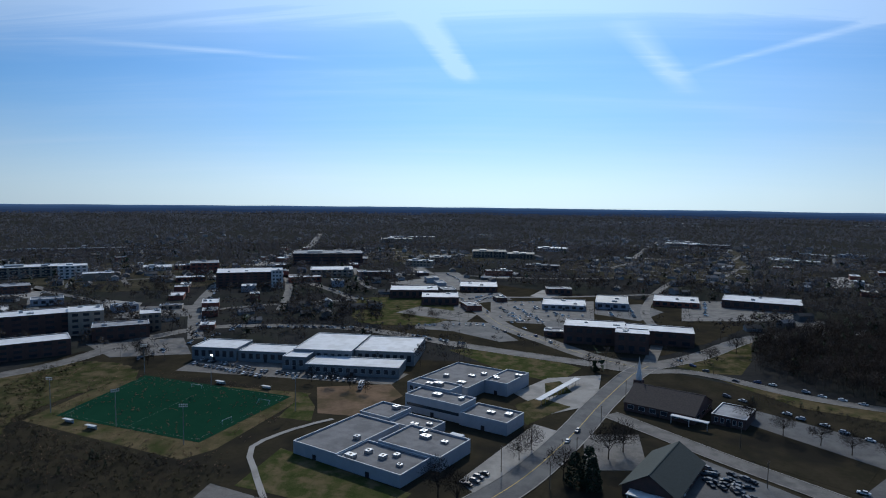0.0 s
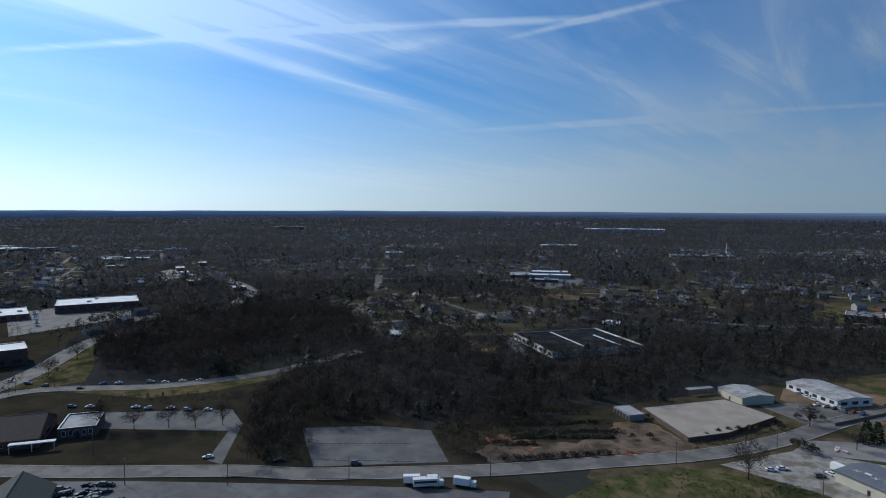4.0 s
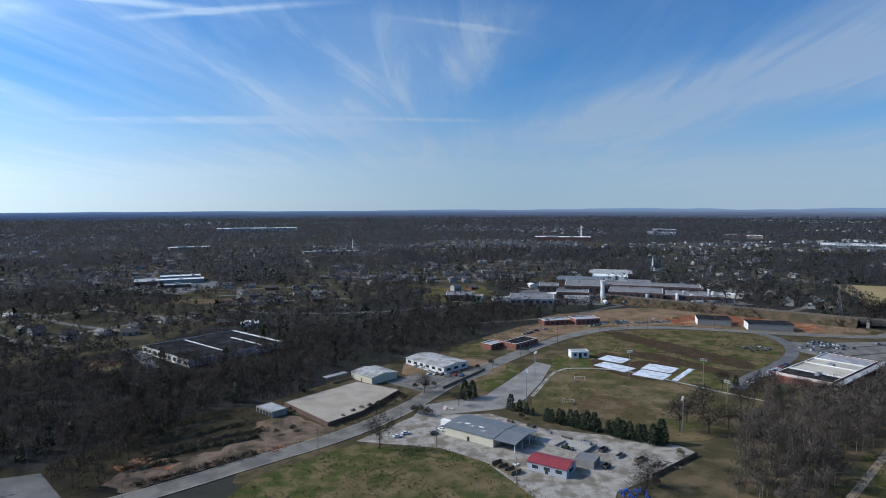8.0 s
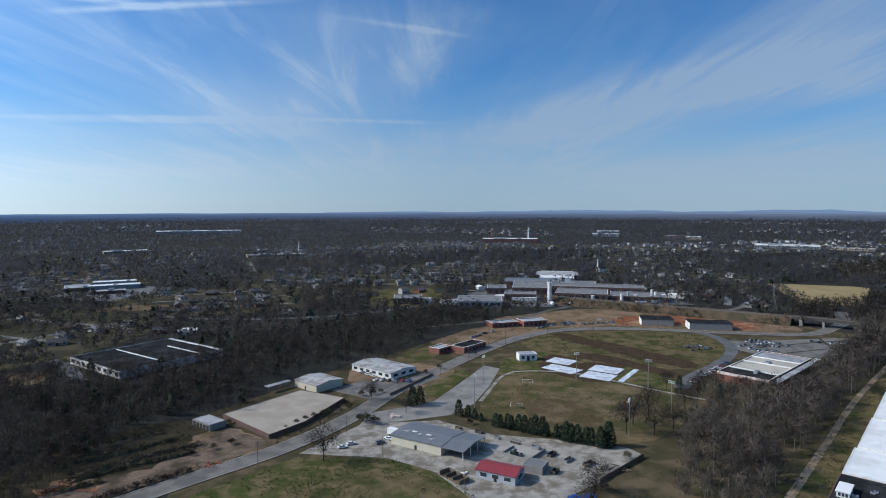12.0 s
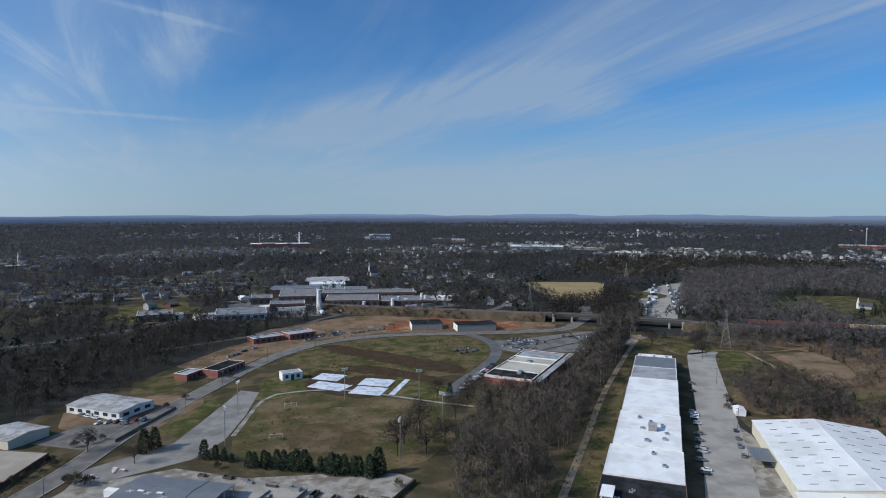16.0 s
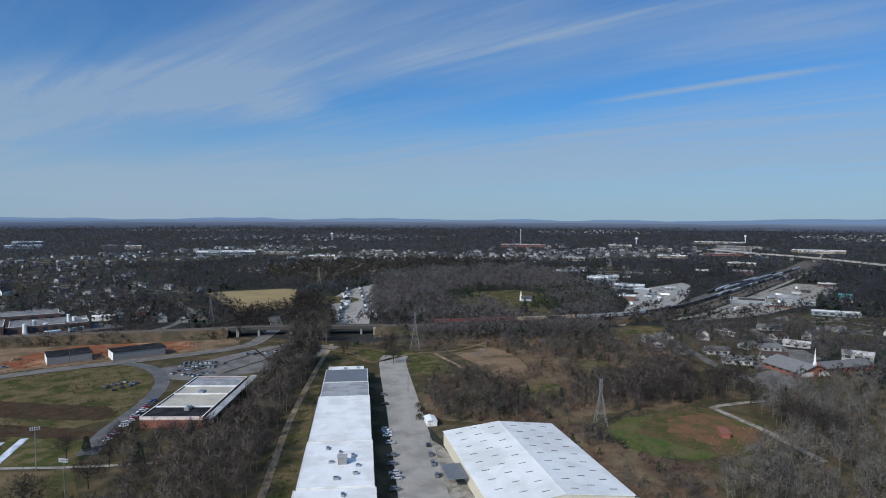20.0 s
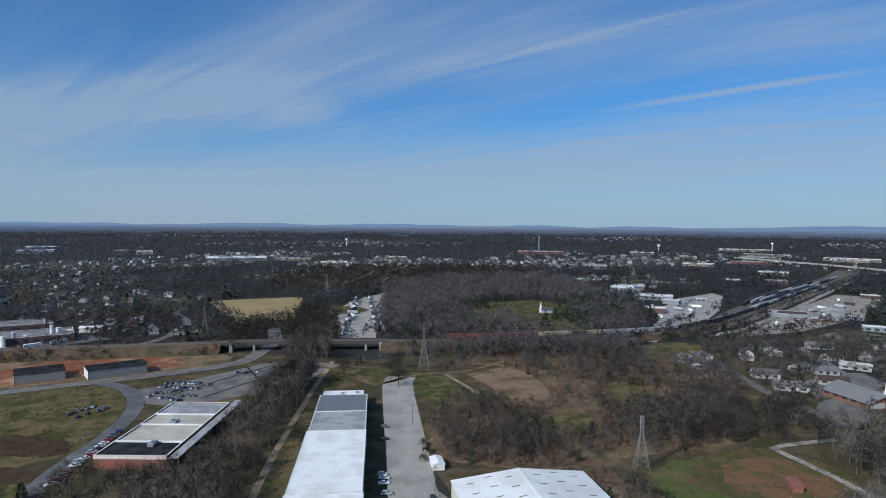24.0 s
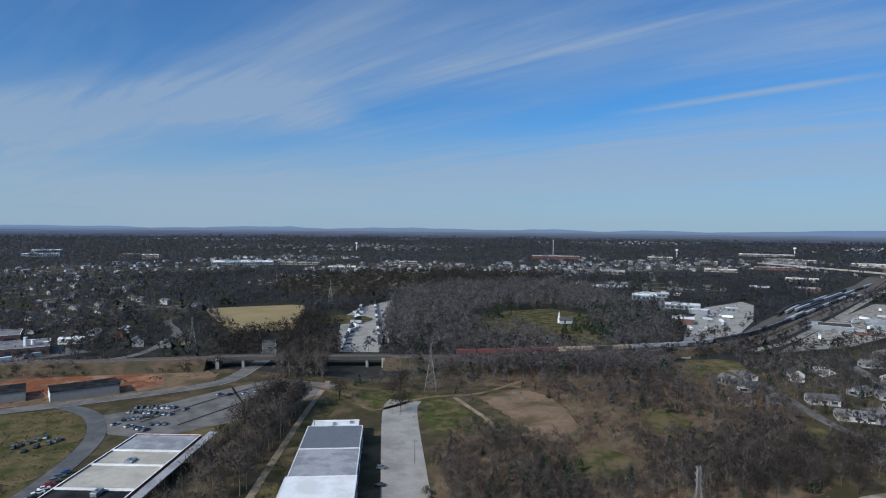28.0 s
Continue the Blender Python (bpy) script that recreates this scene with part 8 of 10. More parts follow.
def make_trailer(mat, words):
    ob = empty("container_trailer", pose(0, 0, 0))
    part("container", boxes((-6.1, -1.25, 1.2, 6.1, 1.25, 3.9), bevel=0.05), mat, ob)
    part("frame", boxes((-6.0, -0.6, 0.85, 6.0, 0.6, 1.2)), STEEL_DARK, ob)
    for a in (-4.8, -3.6):
        part("axle", tubes(((a, -1.15, 0.5), (a, 1.15, 0.5), 0.5), sides=10), RUBBER, ob)
    part("landing_leg", boxes((3.2, -0.9, 0.0, 3.4, -0.7, 0.9), (3.2, 0.7, 0.0, 3.4, 0.9, 0.9)), STEEL, ob)
    return tagged(ob, words, "trailer", "trailers in the container yard")


TR = [make_trailer(ROOF_WHITE, "white container trailer in the yard"), make_trailer(GREY_CAR, "grey container trailer in the yard"), make_trailer(BLACK_CAR, "black container trailer in the yard")]
spots = []
for k in range(15):
    spots.append((446 + 12.2 * k, 566 + 13.6 * k, 48))
for k in range(17):
    spots.append((482 + 10.6 * k, 560 + 13.2 * k, 51))
for k in range(12):
    spots.append((488 + 10.6 * k, 556 + 13.2 * k, 51))
for k in range(6):
    spots.append((505 + k * 15, 625 + k * 18, 20 + 50 * (k % 3)))
for k in range(10):
    spots.append((760 + 14 * k + rng.uniform(-6, 6), 400 + rng.uniform(-22, 30), rng.uniform(0, 180)))
for k in range(9):
    spots.append((800 + 36 * k, 285 + rng.uniform(-25, 15), rng.uniform(0, 180)))
for k in range(8):
    spots.append((110 + 20 * k, 690 + rng.uniform(-8, 6), rng.choice([0, 90])))
for i, (x, y, a) in enumerate(spots):
    base = TR[[2, 2, 1, 2, 0][i % 5] if i < 44 else [0, 1, 2, 0, 1][i % 5]]
    if i < 3:
        TR[i].matrix_basis = pose(x, y, 0.06, 0, 0, a)
    else:
        copy_thing(base, pose(x, y, 0.06, 0, 0, a))


# ---- yard clutter ----
def pile(x, y, r, h, mat, words, name, seed, n=26):
    """A rough heap of broken lumps, one uneven mound."""
    rr = random.Random(seed)
    bm = bmesh.new()
    m = 11
    grid = []
    for i in range(m):
        row = []
        for j in range(m):
            u, v = 2 * i / (m - 1) - 1, 2 * j / (m - 1) - 1
            fall = max(0.0, 1 - (u * u + v * v))
            row.append(bm.verts.new((u * r + rr.uniform(-0.2, 0.2), v * r + rr.uniform(-0.2, 0.2), h * (fall ** 0.8) * rr.uniform(0.35, 1.15))))
        grid.append(row)
    for i in range(m - 1):
        for j in range(m - 1):
            bm.faces.new((grid[i][j], grid[i + 1][j], grid[i + 1][j + 1], grid[i][j + 1]))
    ob = part(name, bm, mat)
    ob.matrix_basis = pose(x, y, 0.03)
    return tagged(ob, words, "rubble mound", "rubble mounds")


def windrow(ax, ay, bx, by, wide, high, seed, mat, words):
    """A long low ridge of heaped brush, stumps and logs, lumpy along its length."""
    rr = random.Random(seed)
    length = math.hypot(bx - ax, by - ay)
    bm = bmesh.new()
    n, m = int(length / 0.7), 8
    rows = []
    for i in range(n + 1):
        end = min(1, 8 * i / n, 8 * (1 - i / n))
        lump = 0.62 + 0.38 * abs(math.sin(i * 0.42 + seed)) * rr.uniform(0.6, 1.2)
        bend = 1.3 * math.sin(i * 0.09 + seed)
        rows.append([bm.verts.new((length * (i / n - 0.5) + rr.uniform(-0.2, 0.2), bend + wide * lump * (2 * j / m - 1) * rr.uniform(0.85, 1.15), high * lump * end * (1 - (2 * j / m - 1) ** 2) * rr.uniform(0.6, 1.1))) for j in range(m + 1)])
    for a, b in zip(rows, rows[1:]):
        for j in range(m):
            bm.faces.new((a[j], b[j], b[j + 1], a[j + 1]))
    ob = part("brush_windrow", bm, mat)
    ob.matrix_basis = pose((ax + bx) / 2, (ay + by) / 2, 0.03, 0, 0, math.degrees(math.atan2(by - ay, bx - ax)))
    WINDROWS.append((ax, ay, bx, by, wide))
    return tagged(ob, words, "windrow", "brush windrows")


WINDROWS = []
windrow(-149, 253, -105, 289, 1.7, 2.0, 3, LITTER, "long bumpy ridge of heaped brush and stumps")
windrow(-147, 246, -107, 279, 1.6, 1.8, 5, SCRUB, "long bumpy ridge of heaped brush and stumps")
windrow(-158, 262, -118, 296, 1.9, 1.6, 8, SCRUB, "overgrown ridge of old brush")
windrow(-150, 236, -130, 248, 1.5, 1.2, 11, DIRT, "short ridge of dirt and broken wood")
windrow(-168, 274, -132, 303, 1.8, 1.3, 14, LITTER, "overgrown ridge of old brush")
for x, y, r, words in ((-144, 247, 6, "red clay showing between the brush ridges"), (-133, 243, 5, "red clay patch beside the dirt track"), (-150, 240, 4, "red clay patch among rubble")):
    patch("red_soil", [(x + r * 1.6 * math.cos(k * 0.9) * (0.7 + 0.3 * math.sin(k * 2.3 + x)), y + r * 0.7 * math.sin(k * 0.9)) for k in range(7)], RED_SOIL, 0.06, words, clear=False, smooth=True)
for k, (x, y, r, h, m, w) in enumerate(((-100, 262, 2.2, 0.9, SAND, "pale rubble mound by the road"), (424, 372, 3.4, 1.4, WOOD, "broken timber mound on bare soil"), (432, 366, 3.0, 1.2, WOOD, "broken timber mound on bare soil"), (440, 376, 3.4, 1.5, WOOD, "broken timber mound on bare soil"),
                                        (180, 606, 4.5, 2.0, SAND, "spoil mound at the building site"), (160, 600, 3.0, 1.4, BLOCK, "grey block mound at the building site"), (270, 574, 6.5, 2.6, RED_SOIL, "red clay spoil mound"), (290, 566, 5.5, 2.2, RED_SOIL, "red clay spoil mound"), (228, 574, 4.0, 1.6, RED_SOIL, "red clay spoil mound"))):
    pile(x, y, r, h, m, w, "rubble_mound", 100 + k)


def make_drum(mat, words):
    ob = tagged(part("drum", tubes(((0, 0, 0), (0, 0, 0.9), 0.3), sides=10), mat), words, "drum", "drums in the yard")
    part("rim", tubes(((0, 0, 0.9), (0, 0, 0.94), 0.31), sides=10), mat, ob)
    return ob


drum, cone = make_drum(BLUE_TARP, "blue plastic drum stacked in the yard"), make_drum(ORANGE, "orange and white barrel by the road")
dr = random.Random(5)
spots = [(51 + dr.uniform(0, 10), 224 + dr.uniform(0, 9), 0.08 + 0.94 * (k % 3 == 2)) for k in range(40)]
for k, (x, y, z) in enumerate(spots):
    ob = drum if k == 0 else copy_thing(drum, pose(0, 0, 0))
    ob.matrix_basis = pose(x, y, z)
for k in range(7):
    ob = cone if k == 0 else copy_thing(cone, pose(0, 0, 0))
    ob.matrix_basis = pose(-97 + dr.uniform(0, 7), 260 + dr.uniform(0, 6), 0.1)


def make_bin(x, y, yaw, w, d, h, mat, words):
    """An open steel or timber bin with four sides and a floor."""
    ob = empty("open_bin", pose(x, y, 0.08, 0, 0, yaw), words, "bin", "bins and cribs in the yard")
    for c in ((-w / 2, -d / 2, 0, w / 2, -d / 2 + 0.15, h), (-w / 2, d / 2 - 0.15, 0, w / 2, d / 2, h), (-w / 2, -d / 2 + 0.15, 0, -w / 2 + 0.15, d / 2 - 0.15, h), (w / 2 - 0.15, -d / 2 + 0.15, 0, w / 2, d / 2 - 0.15, h)):
        part("side_wall", boxes(c), mat, ob)
    # shade inside the bin is put into its near-black floor
    part("bin_floor", boxes((-w / 2 + 0.15, -d / 2 + 0.15, 0, w / 2 - 0.15, d / 2 - 0.15, 0.2)), DARK, ob)


for x, y, a, w, d, h, m, t in ((38, 286, -38, 5, 2.4, 1.2, STEEL_DARK, "dark open steel bin in the yard"), (46, 279, -38, 4, 2.2, 1.6, STEEL, "grey steel bin in the yard"), (52, 272, 50, 5, 2.2, 1.3, STEEL_DARK, "dark open steel bin in the yard"), (58, 266, 50, 6, 2.0, 1.1, BLOCK, "grey block bay in the yard"), (66, 262, 44, 6, 2.4, 1.2, WOOD, "open timber bay in the yard"),
                               (30, 292, -38, 3, 2, 1.4, STEEL, "grey steel bin in the yard"), (22, 300, -38, 4, 2.2, 1.1, STEEL_DARK, "dark open steel bin in the yard"), (12, 306, -32, 3, 2, 1.0, WOOD, "open timber bin in the yard"), (50, 254, 50, 4, 2.2, 1.5, STEEL_DARK, "dark open steel bin in the yard")):
    make_bin(x, y, a, w, d, h, m, t)
# white cross marks on the workshop roof
for k, (x, y) in enumerate(((-9, -4), (-1.5, -4.2), (6, -6.2))):
    b = bmesh.new()
    for turn in (35, -55):
        m = Matrix.Translation((x, y, 5.62 - 1.0 * abs(y) / 10 - 0.02)) @ Matrix.Rotation(radians(turn), 4, "Z") @ Matrix.Rotation(0, 4, "X")
        n0 = len(b.verts)
        box_into(b, -1.5, -0.3, 0, 1.5, 0.3, 0.1)
        b.verts.ensure_lookup_table()
        bmesh.ops.transform(b, matrix=m, verts=b.verts[n0:])
    part("roof_mark", b, PAINT, mb, "white painted cross mark")


def make_van(x, y, yaw):
    ob = empty("van", pose(x, y, 0.14, 0, 0, yaw), "white delivery van parked by the workshop", "van")
    part("body", boxes((-2.6, -0.95, 0.4, 1.6, 0.95, 2.2), (1.5, -0.92, 0.4, 2.6, 0.92, 1.2), bevel=0.1), WALL_WHITE, ob)
    part("windscreen", boxes((1.55, -0.85, 1.25, 1.75, 0.85, 2.05)), GLASS, ob)
    for a in (-1.7, 1.7):
        for b in (-0.86, 0.86):
            part("wheel", tubes(((a, b - 0.1, 0.35), (a, b + 0.1, 0.35), 0.35), sides=10), RUBBER, ob)


make_van(-17.8, 296.6, -30)
make_van(-147, 190, 42)
# the floor and low walls of a pulled-down shed
pad = empty("shed_foundation", pose(36, 278, 0, 0, 0, -38), "low grey block walls round an old concrete floor", "foundation")
part("floor_slab", boxes((-12, -7.5, 0.0, 12, 7.5, 0.3)), CONCRETE, pad)
for c in ((-12, -7.5, 0.3, 12, -7.2, 1.3), (-12, 7.2, 0.3, 4, 7.5, 1.6), (11.7, -7.2, 0.3, 12, 7.5, 1.5), (-2, -7.2, 0.3, -1.7, 3, 1.1)):
    part("block_wall", boxes(c), BLOCK, pad)
ld = empty("wheel_loader", pose(35.8, 272, 0.35, 0, 0, -20), "dark green wheel loader standing on the old floor", "loader")
part("body", boxes((-2.2, -0.9, 0.6, 0.4, 0.9, 1.6), bevel=0.12), NEEDLE, ld)
part("cab", boxes((-0.6, -0.75, 1.6, 0.7, 0.75, 2.7), bevel=0.08), GLASS, ld)
part("boom", tubes(((0.3, -0.6, 1.3), (2.4, -0.6, 0.8), 0.14), ((0.3, 0.6, 1.3), (2.4, 0.6, 0.8), 0.14), sides=5), NEEDLE, ld)
part("bucket", boxes((2.3, -1.2, 0.1, 3.1, 1.2, 0.9), bevel=0.1), STEEL_DARK, ld)
for a in (-1.4, 0.7):
    for b in (-1.0, 1.0):
        part("wheel", tubes(((a, b - 0.2, 0.6), (a, b + 0.2, 0.6), 0.6), sides=12), RUBBER, ld)
br_ = random.Random(12)
for cx0, cy0, n, m, words in ((-20.3, 324.4, 9, FASCIA, "pale pink sacks heaped on the yard"), (-29.1, 320.7, 4, FASCIA, "few pale pink sacks on the yard"), (11, 253.5, 4, WALL_WHITE, "white slabs laid beside the timber cribs")):
    hp = empty("sack_heap", pose(cx0, cy0, 0.14), words, "sacks", "sack heaps")
    for k in range(n):
        b = boxes((-0.9, -0.55, 0, 0.9, 0.55, 0.5), bevel=0.16)
        bmesh.ops.transform(b, matrix=Matrix.Translation((br_.uniform(-2.4, 2.4), br_.uniform(-1.8, 1.8), 0.45 * (k % 3 == 2))) @ Matrix.Rotation(br_.uniform(0, 3), 4, "Z"), verts=b.verts)
        part("sack", b, m, hp)
for k, (x, y, yaw, n) in enumerate(((73, 258, 40, 9), (78, 258, 120, 7))):
    hp = empty("log_stack", pose(x, y, 0.1, 0, 0, yaw), "grey logs and timbers dropped by the fence", "logs", "log stacks")
    for j in range(n):
        c = (br_.uniform(-3, 3), br_.uniform(-2, 2), 0.2 + 0.3 * (j % 3))
        t = br_.uniform(-0.5, 0.5)
        part("log", tubes(((c[0] - 2 * math.cos(t), c[1] - 2 * math.sin(t), c[2]), (c[0] + 2 * math.cos(t), c[1] + 2 * math.sin(t), c[2]), 0.2), sides=6), WOOD, hp)
# wheel stops of the lot and the guard rails of the vehicle yard
for ax, ay, bx, by, n in ((-214, 187, -178, 215, 15), (-200, 175, -164, 200, 15)):
    for k in range(n):
        t = (k + 0.5) / n
        ob = part("wheel_stop", boxes((-0.95, -0.12, 0, 0.95, 0.12, 0.22), bevel=0.05), CONCRETE)
        ob.matrix_basis = pose(ax + (bx - ax) * t, ay + (by - ay) * t, 0.15, 0, 0, math.degrees(math.atan2(by - ay, bx - ax)))
        tagged(ob, "pale concrete wheel stop on the asphalt lot", "wheel stop", "wheel stops of the lot")
for ax, ay, bx, by in ((-216, 141, -192, 155), (-184, 162, -154, 184)):
    far = math.hypot(bx - ax, by - ay)
    gr = empty("guard_rail", pose(ax, ay, 0.15, 0, 0, math.degrees(math.atan2(by - ay, bx - ax))), "grey steel guard rail along the vehicle yard", "guard rail", "guard rails")
    part("rail", boxes((0, -0.06, 0.5, far, 0.06, 0.85)), STEEL, gr)
    for k in range(int(far / 4) + 1):
        part("post", boxes((k * 4 - 0.08, 0.06, 0, k * 4 + 0.08, 0.2, 0.8)), STEEL_DARK, gr)
cf = empty("board_fence", pose(-25.8, 360.1, 0, 0, 0, math.degrees(math.atan2(44.2, 25.1))), "dark board fence along the parking court", "fence")
for k in range(25):
    part("fence_panel", boxes((k * 2.0, -0.05, 0, k * 2.0 + 1.92, 0.05, 1.7)), WOOD, cf)
ex = empty("excavator", pose(240, 226, 0, 0, 0, 20), "yellow excavator parked by the loading canopy", "excavator")
part("tracks", boxes((-1.8, -1.4, 0, 1.8, -0.8, 0.8), (-1.8, 0.8, 0, 1.8, 1.4, 0.8), bevel=0.15), RUBBER, ex)
part("cab_body", boxes((-1.7, -1.2, 0.85, 1.2, 1.2, 2.1), bevel=0.1), YELLOW, ex)
part("cab_glass", boxes((0.1, 0.2, 2.1, 1.3, 1.2, 3.0), bevel=0.06), GLASS, ex)
part("boom", tubes(((1.0, -0.3, 1.8), (3.2, -0.3, 4.0), 0.25), ((3.2, -0.3, 4.0), (4.8, -0.3, 1.5), 0.2), ((4.8, -0.3, 1.5), (4.4, -0.3, 0.4), 0.4), sides=5), YELLOW, ex)

# ---- where trees and houses stand ----
CELL, GX0, GY0, GW, GH = 3.0, -1500.0, -900.0, 1400, 1000
blocked = np.zeros((GH, GW), bool)


def paint(item):
    if item[0] == "disc":
        _, x, y, r = item
        i0, i1 = int((x - r - GX0) / CELL), int((x + r - GX0) / CELL) + 1
        j0, j1 = int((y - r - GY0) / CELL), int((y + r - GY0) / CELL) + 1
        if i1 < 0 or j1 < 0 or i0 >= GW or j0 >= GH:
            return
        i0, j0, i1, j1 = max(i0, 0), max(j0, 0), min(i1, GW - 1), min(j1, GH - 1)
        xs, ys = GX0 + CELL * (np.arange(i0, i1 + 1) + 0.5), GY0 + CELL * (np.arange(j0, j1 + 1) + 0.5)
        blocked[j0:j1 + 1, i0:i1 + 1] |= (xs[None] - x) ** 2 + (ys[:, None] - y) ** 2 < r * r
    else:
        pts = np.array(item[1])
        lo, hi = pts.min(0), pts.max(0)
        i0, i1 = max(0, int((lo[0] - GX0) / CELL)), min(GW - 1, int((hi[0] - GX0) / CELL) + 1)
        j0, j1 = max(0, int((lo[1] - GY0) / CELL)), min(GH - 1, int((hi[1] - GY0) / CELL) + 1)
        if i1 < i0 or j1 < j0:
            return
        xs, ys = GX0 + CELL * (np.arange(i0, i1 + 1) + 0.5), GY0 + CELL * (np.arange(j0, j1 + 1) + 0.5)
        xx, yy = np.meshgrid(xs, ys)
        blocked[j0:j1 + 1, i0:i1 + 1] |= inside(pts, xx, yy)


def inside(pts, x, y):
    pts = np.asarray(pts, float)
    res = np.zeros(np.shape(x), bool)
    for (ax, ay), (bx, by) in zip(pts, np.roll(pts, -1, 0)):
        if ay == by:
            continue
        res ^= ((ay > y) != (by > y)) & (x < (bx - ax) * (y - ay) / (by - ay) + ax)
    return res


def free(x, y):
    i, j = ((x - GX0) / CELL).astype(int), ((y - GY0) / CELL).astype(int)
    ok = (i >= 0) & (j >= 0) & (i < GW) & (j < GH)
    out = np.ones(x.shape, bool)
    out[ok] = ~blocked[j[ok], i[ok]]
    return out


for item in CLEAR:
    paint(item)

# the open vehicle and house plots of the suburbs
WOODS = []


def wood(outline, step, height, tone):
    WOODS.append((outline, step, height, tone))


wood([(-300, 225), (-240, 262), (-203, 302), (-138, 341), (-64, 416), (-6, 514), (62, 582), (130, 640), (120, 680), (20, 650), (-60, 580), (-130, 500), (-180, 500), (-250, 430), (-310, 340)], 6.6, 15.5, "TWIG")
wood([(-520, 265), (-425, 195), (-345, 215), (-318, 268), (-310, 335), (-420, 430), (-560, 430)], 6.8, 16.5, "TWIG")
wood([(-232, 196), (-258, 186), (-278, 205), (-312, 262), (-240, 262), (-205, 250), (-184, 236)], 6.4, 15, "TWIG")
wood([(88, 225), (120, 205), (150, 250), (185, 296), (236, 350), (300, 416), (356, 470), (345, 492), (318, 480), (286, 440), (240, 385), (205, 350), (172, 350), (152, 342), (137, 316), (122, 288), (108, 264), (95, 240)], 5.8, 17.5, "STRIP")
wood([(385, 325), (398, 304), (442, 345), (450, 385), (420, 430), (520, 395), (560, 330), (540, 262), (500, 230), (450, 212), (410, 200), (370, 222), (344, 236), (314, 250), (292, 285), (300, 310), (345, 345), (366, 356)], 3.9, 3.4, "RED")
wood([(-491, 216), (-538, 272), (-600, 345), (-430, 430), (-342, 232), (-372, 206), (-403, 180)], 5.6, 13.5, "TWIG")
wood([(-350, 150), (-292, 202), (-300, 212), (-360, 162)], 3.4, 4.5, "TWIG")
wood([(-264, 190), (-258, 206), (-240, 206), (-200, 172), (-212, 160), (-236, 166)], 4.4, 13, "TWIG")
wood([(440, 425), (470, 460), (560, 380), (600, 330), (640, 318), (600, 285), (560, 300), (530, 350), (470, 395)], 6.0, 15.5, "PALE")
wood([(466, 535), (505, 580), (602, 690), (720, 820), (900, 860), (1060, 760), (960, 600), (800, 450), (700, 390), (620, 350), (560, 400), (480, 470)], 7.0, 17.5, "PALE")
wood([(290, 150), (330, 130), (350, 125), (400, 150), (440, 190), (480, 165), (520, 100), (440, 30), (330, 30), (270, 90)], 8.2, 16, "GROVE")
wood([(-300, -232), (-268, -205), (-246, -150), (-236, -118), (-205, -104), (-150, -110), (-120, -260), (-230, -330)], 5.2, 4.0, "TWIG")
wood([(330, 560), (345, 600), (400, 690), (450, 680), (520, 740), (560, 710), (500, 655), (455, 610), (440, 560), (420, 530), (380, 560)], 5.7, 13.2, "TWIG")
wood([(150, 262), (118, 225), (60, 200), (30, 160), (80, 120), (160, 200), (178, 240)], 5.9, 9.2, "TWIG")
wood([(130, 330), (152, 350), (175, 385), (165, 395), (148, 372), (128, 350)], 8.3, 10.6, "TWIG")
wood([(640, 800), (720, 830), (900, 900), (1100, 800), (1300, 900), (1000, 1200), (700, 1100), (580, 900)], 9.4, 14.5, "TWIG")
wood([(-175, 285), (-140, 320), (-108, 330), (-100, 345), (-140, 342), (-190, 300)], 5.3, 7.9, "TWIG")
wood([(-30, 436), (-20, 480), (-6, 510), (-40, 470), (-60, 440)], 5.9, 9.2, "TWIG")
wood([(440, 345), (450, 385), (420, 430), (520, 395), (560, 330), (540, 262), (500, 230), (450, 212), (410, 200), (400, 240), (440, 290)], 8.0, 11, "PALE")
wood([(292, 285), (300, 310), (345, 345), (384, 325), (398, 304), (420, 260), (400, 215), (370, 222), (344, 240), (314, 252)], 8.5, 9.5, "LANE")
wood([(300, 262), (332, 234), (330, 216), (312, 222), (306, 240)], 7.0, 6, "TWIG")
wood([(-276, 196), (-251, 216), (-231, 206), (-195, 246), (-171, 256), (-161, 262), (-146, 290), (-140, 322), (-175, 300), (-205, 302), (-240, 262), (-300, 225)], 6.2, 13, "TWIG")
wood([(-213, 150), (-199, 166), (-236, 198), (-258, 186), (-228, 160)], 5.5, 12, "TWIG")
wood([(-185, 236), (-150, 212), (-108, 252), (-92, 282), (-108, 316), (-140, 316), (-170, 280)], 5.4, 1.7, "SCRUB")
wood([(99, 533), (112, 536), (136, 506), (153, 482), (181, 436), (170, 419), (141, 454), (113, 499)], 2.6, 1.3, "SCRUB")
wood([(-158, 251), (-146, 252), (-156, 296), (-128, 325), (-96, 341), (-119, 393), (-171, 361), (-209, 326)], 6.0, 13, "TWIG")
wood([(300, 416), (356, 470), (372, 488), (410, 525), (440, 560), (410, 570), (384, 552), (350, 512), (345, 492), (318, 480), (286, 440)], 5.9, 17.5, "STRIP")
wood([(300, 262), (330, 232), (318, 192), (318, 160), (296, 150), (262, 120), (230, 150), (262, 168), (306, 232)], 3.6, 2.4, "RED")
wood([(392, 372), (398, 410), (372, 462), (384, 470), (420, 440), (470, 400), (450, 385), (420, 392)], 6.5, 9, "PALE")
wood([(436, 480), (484, 436), (548, 368), (606, 326), (588, 300), (530, 342), (470, 402), (428, 440)], 4.8, 13, "PALE")
wood([(-400, 200), (-452, 180), (-520, 245), (-545, 300), (-470, 300)], 9, 13, "TWIG")
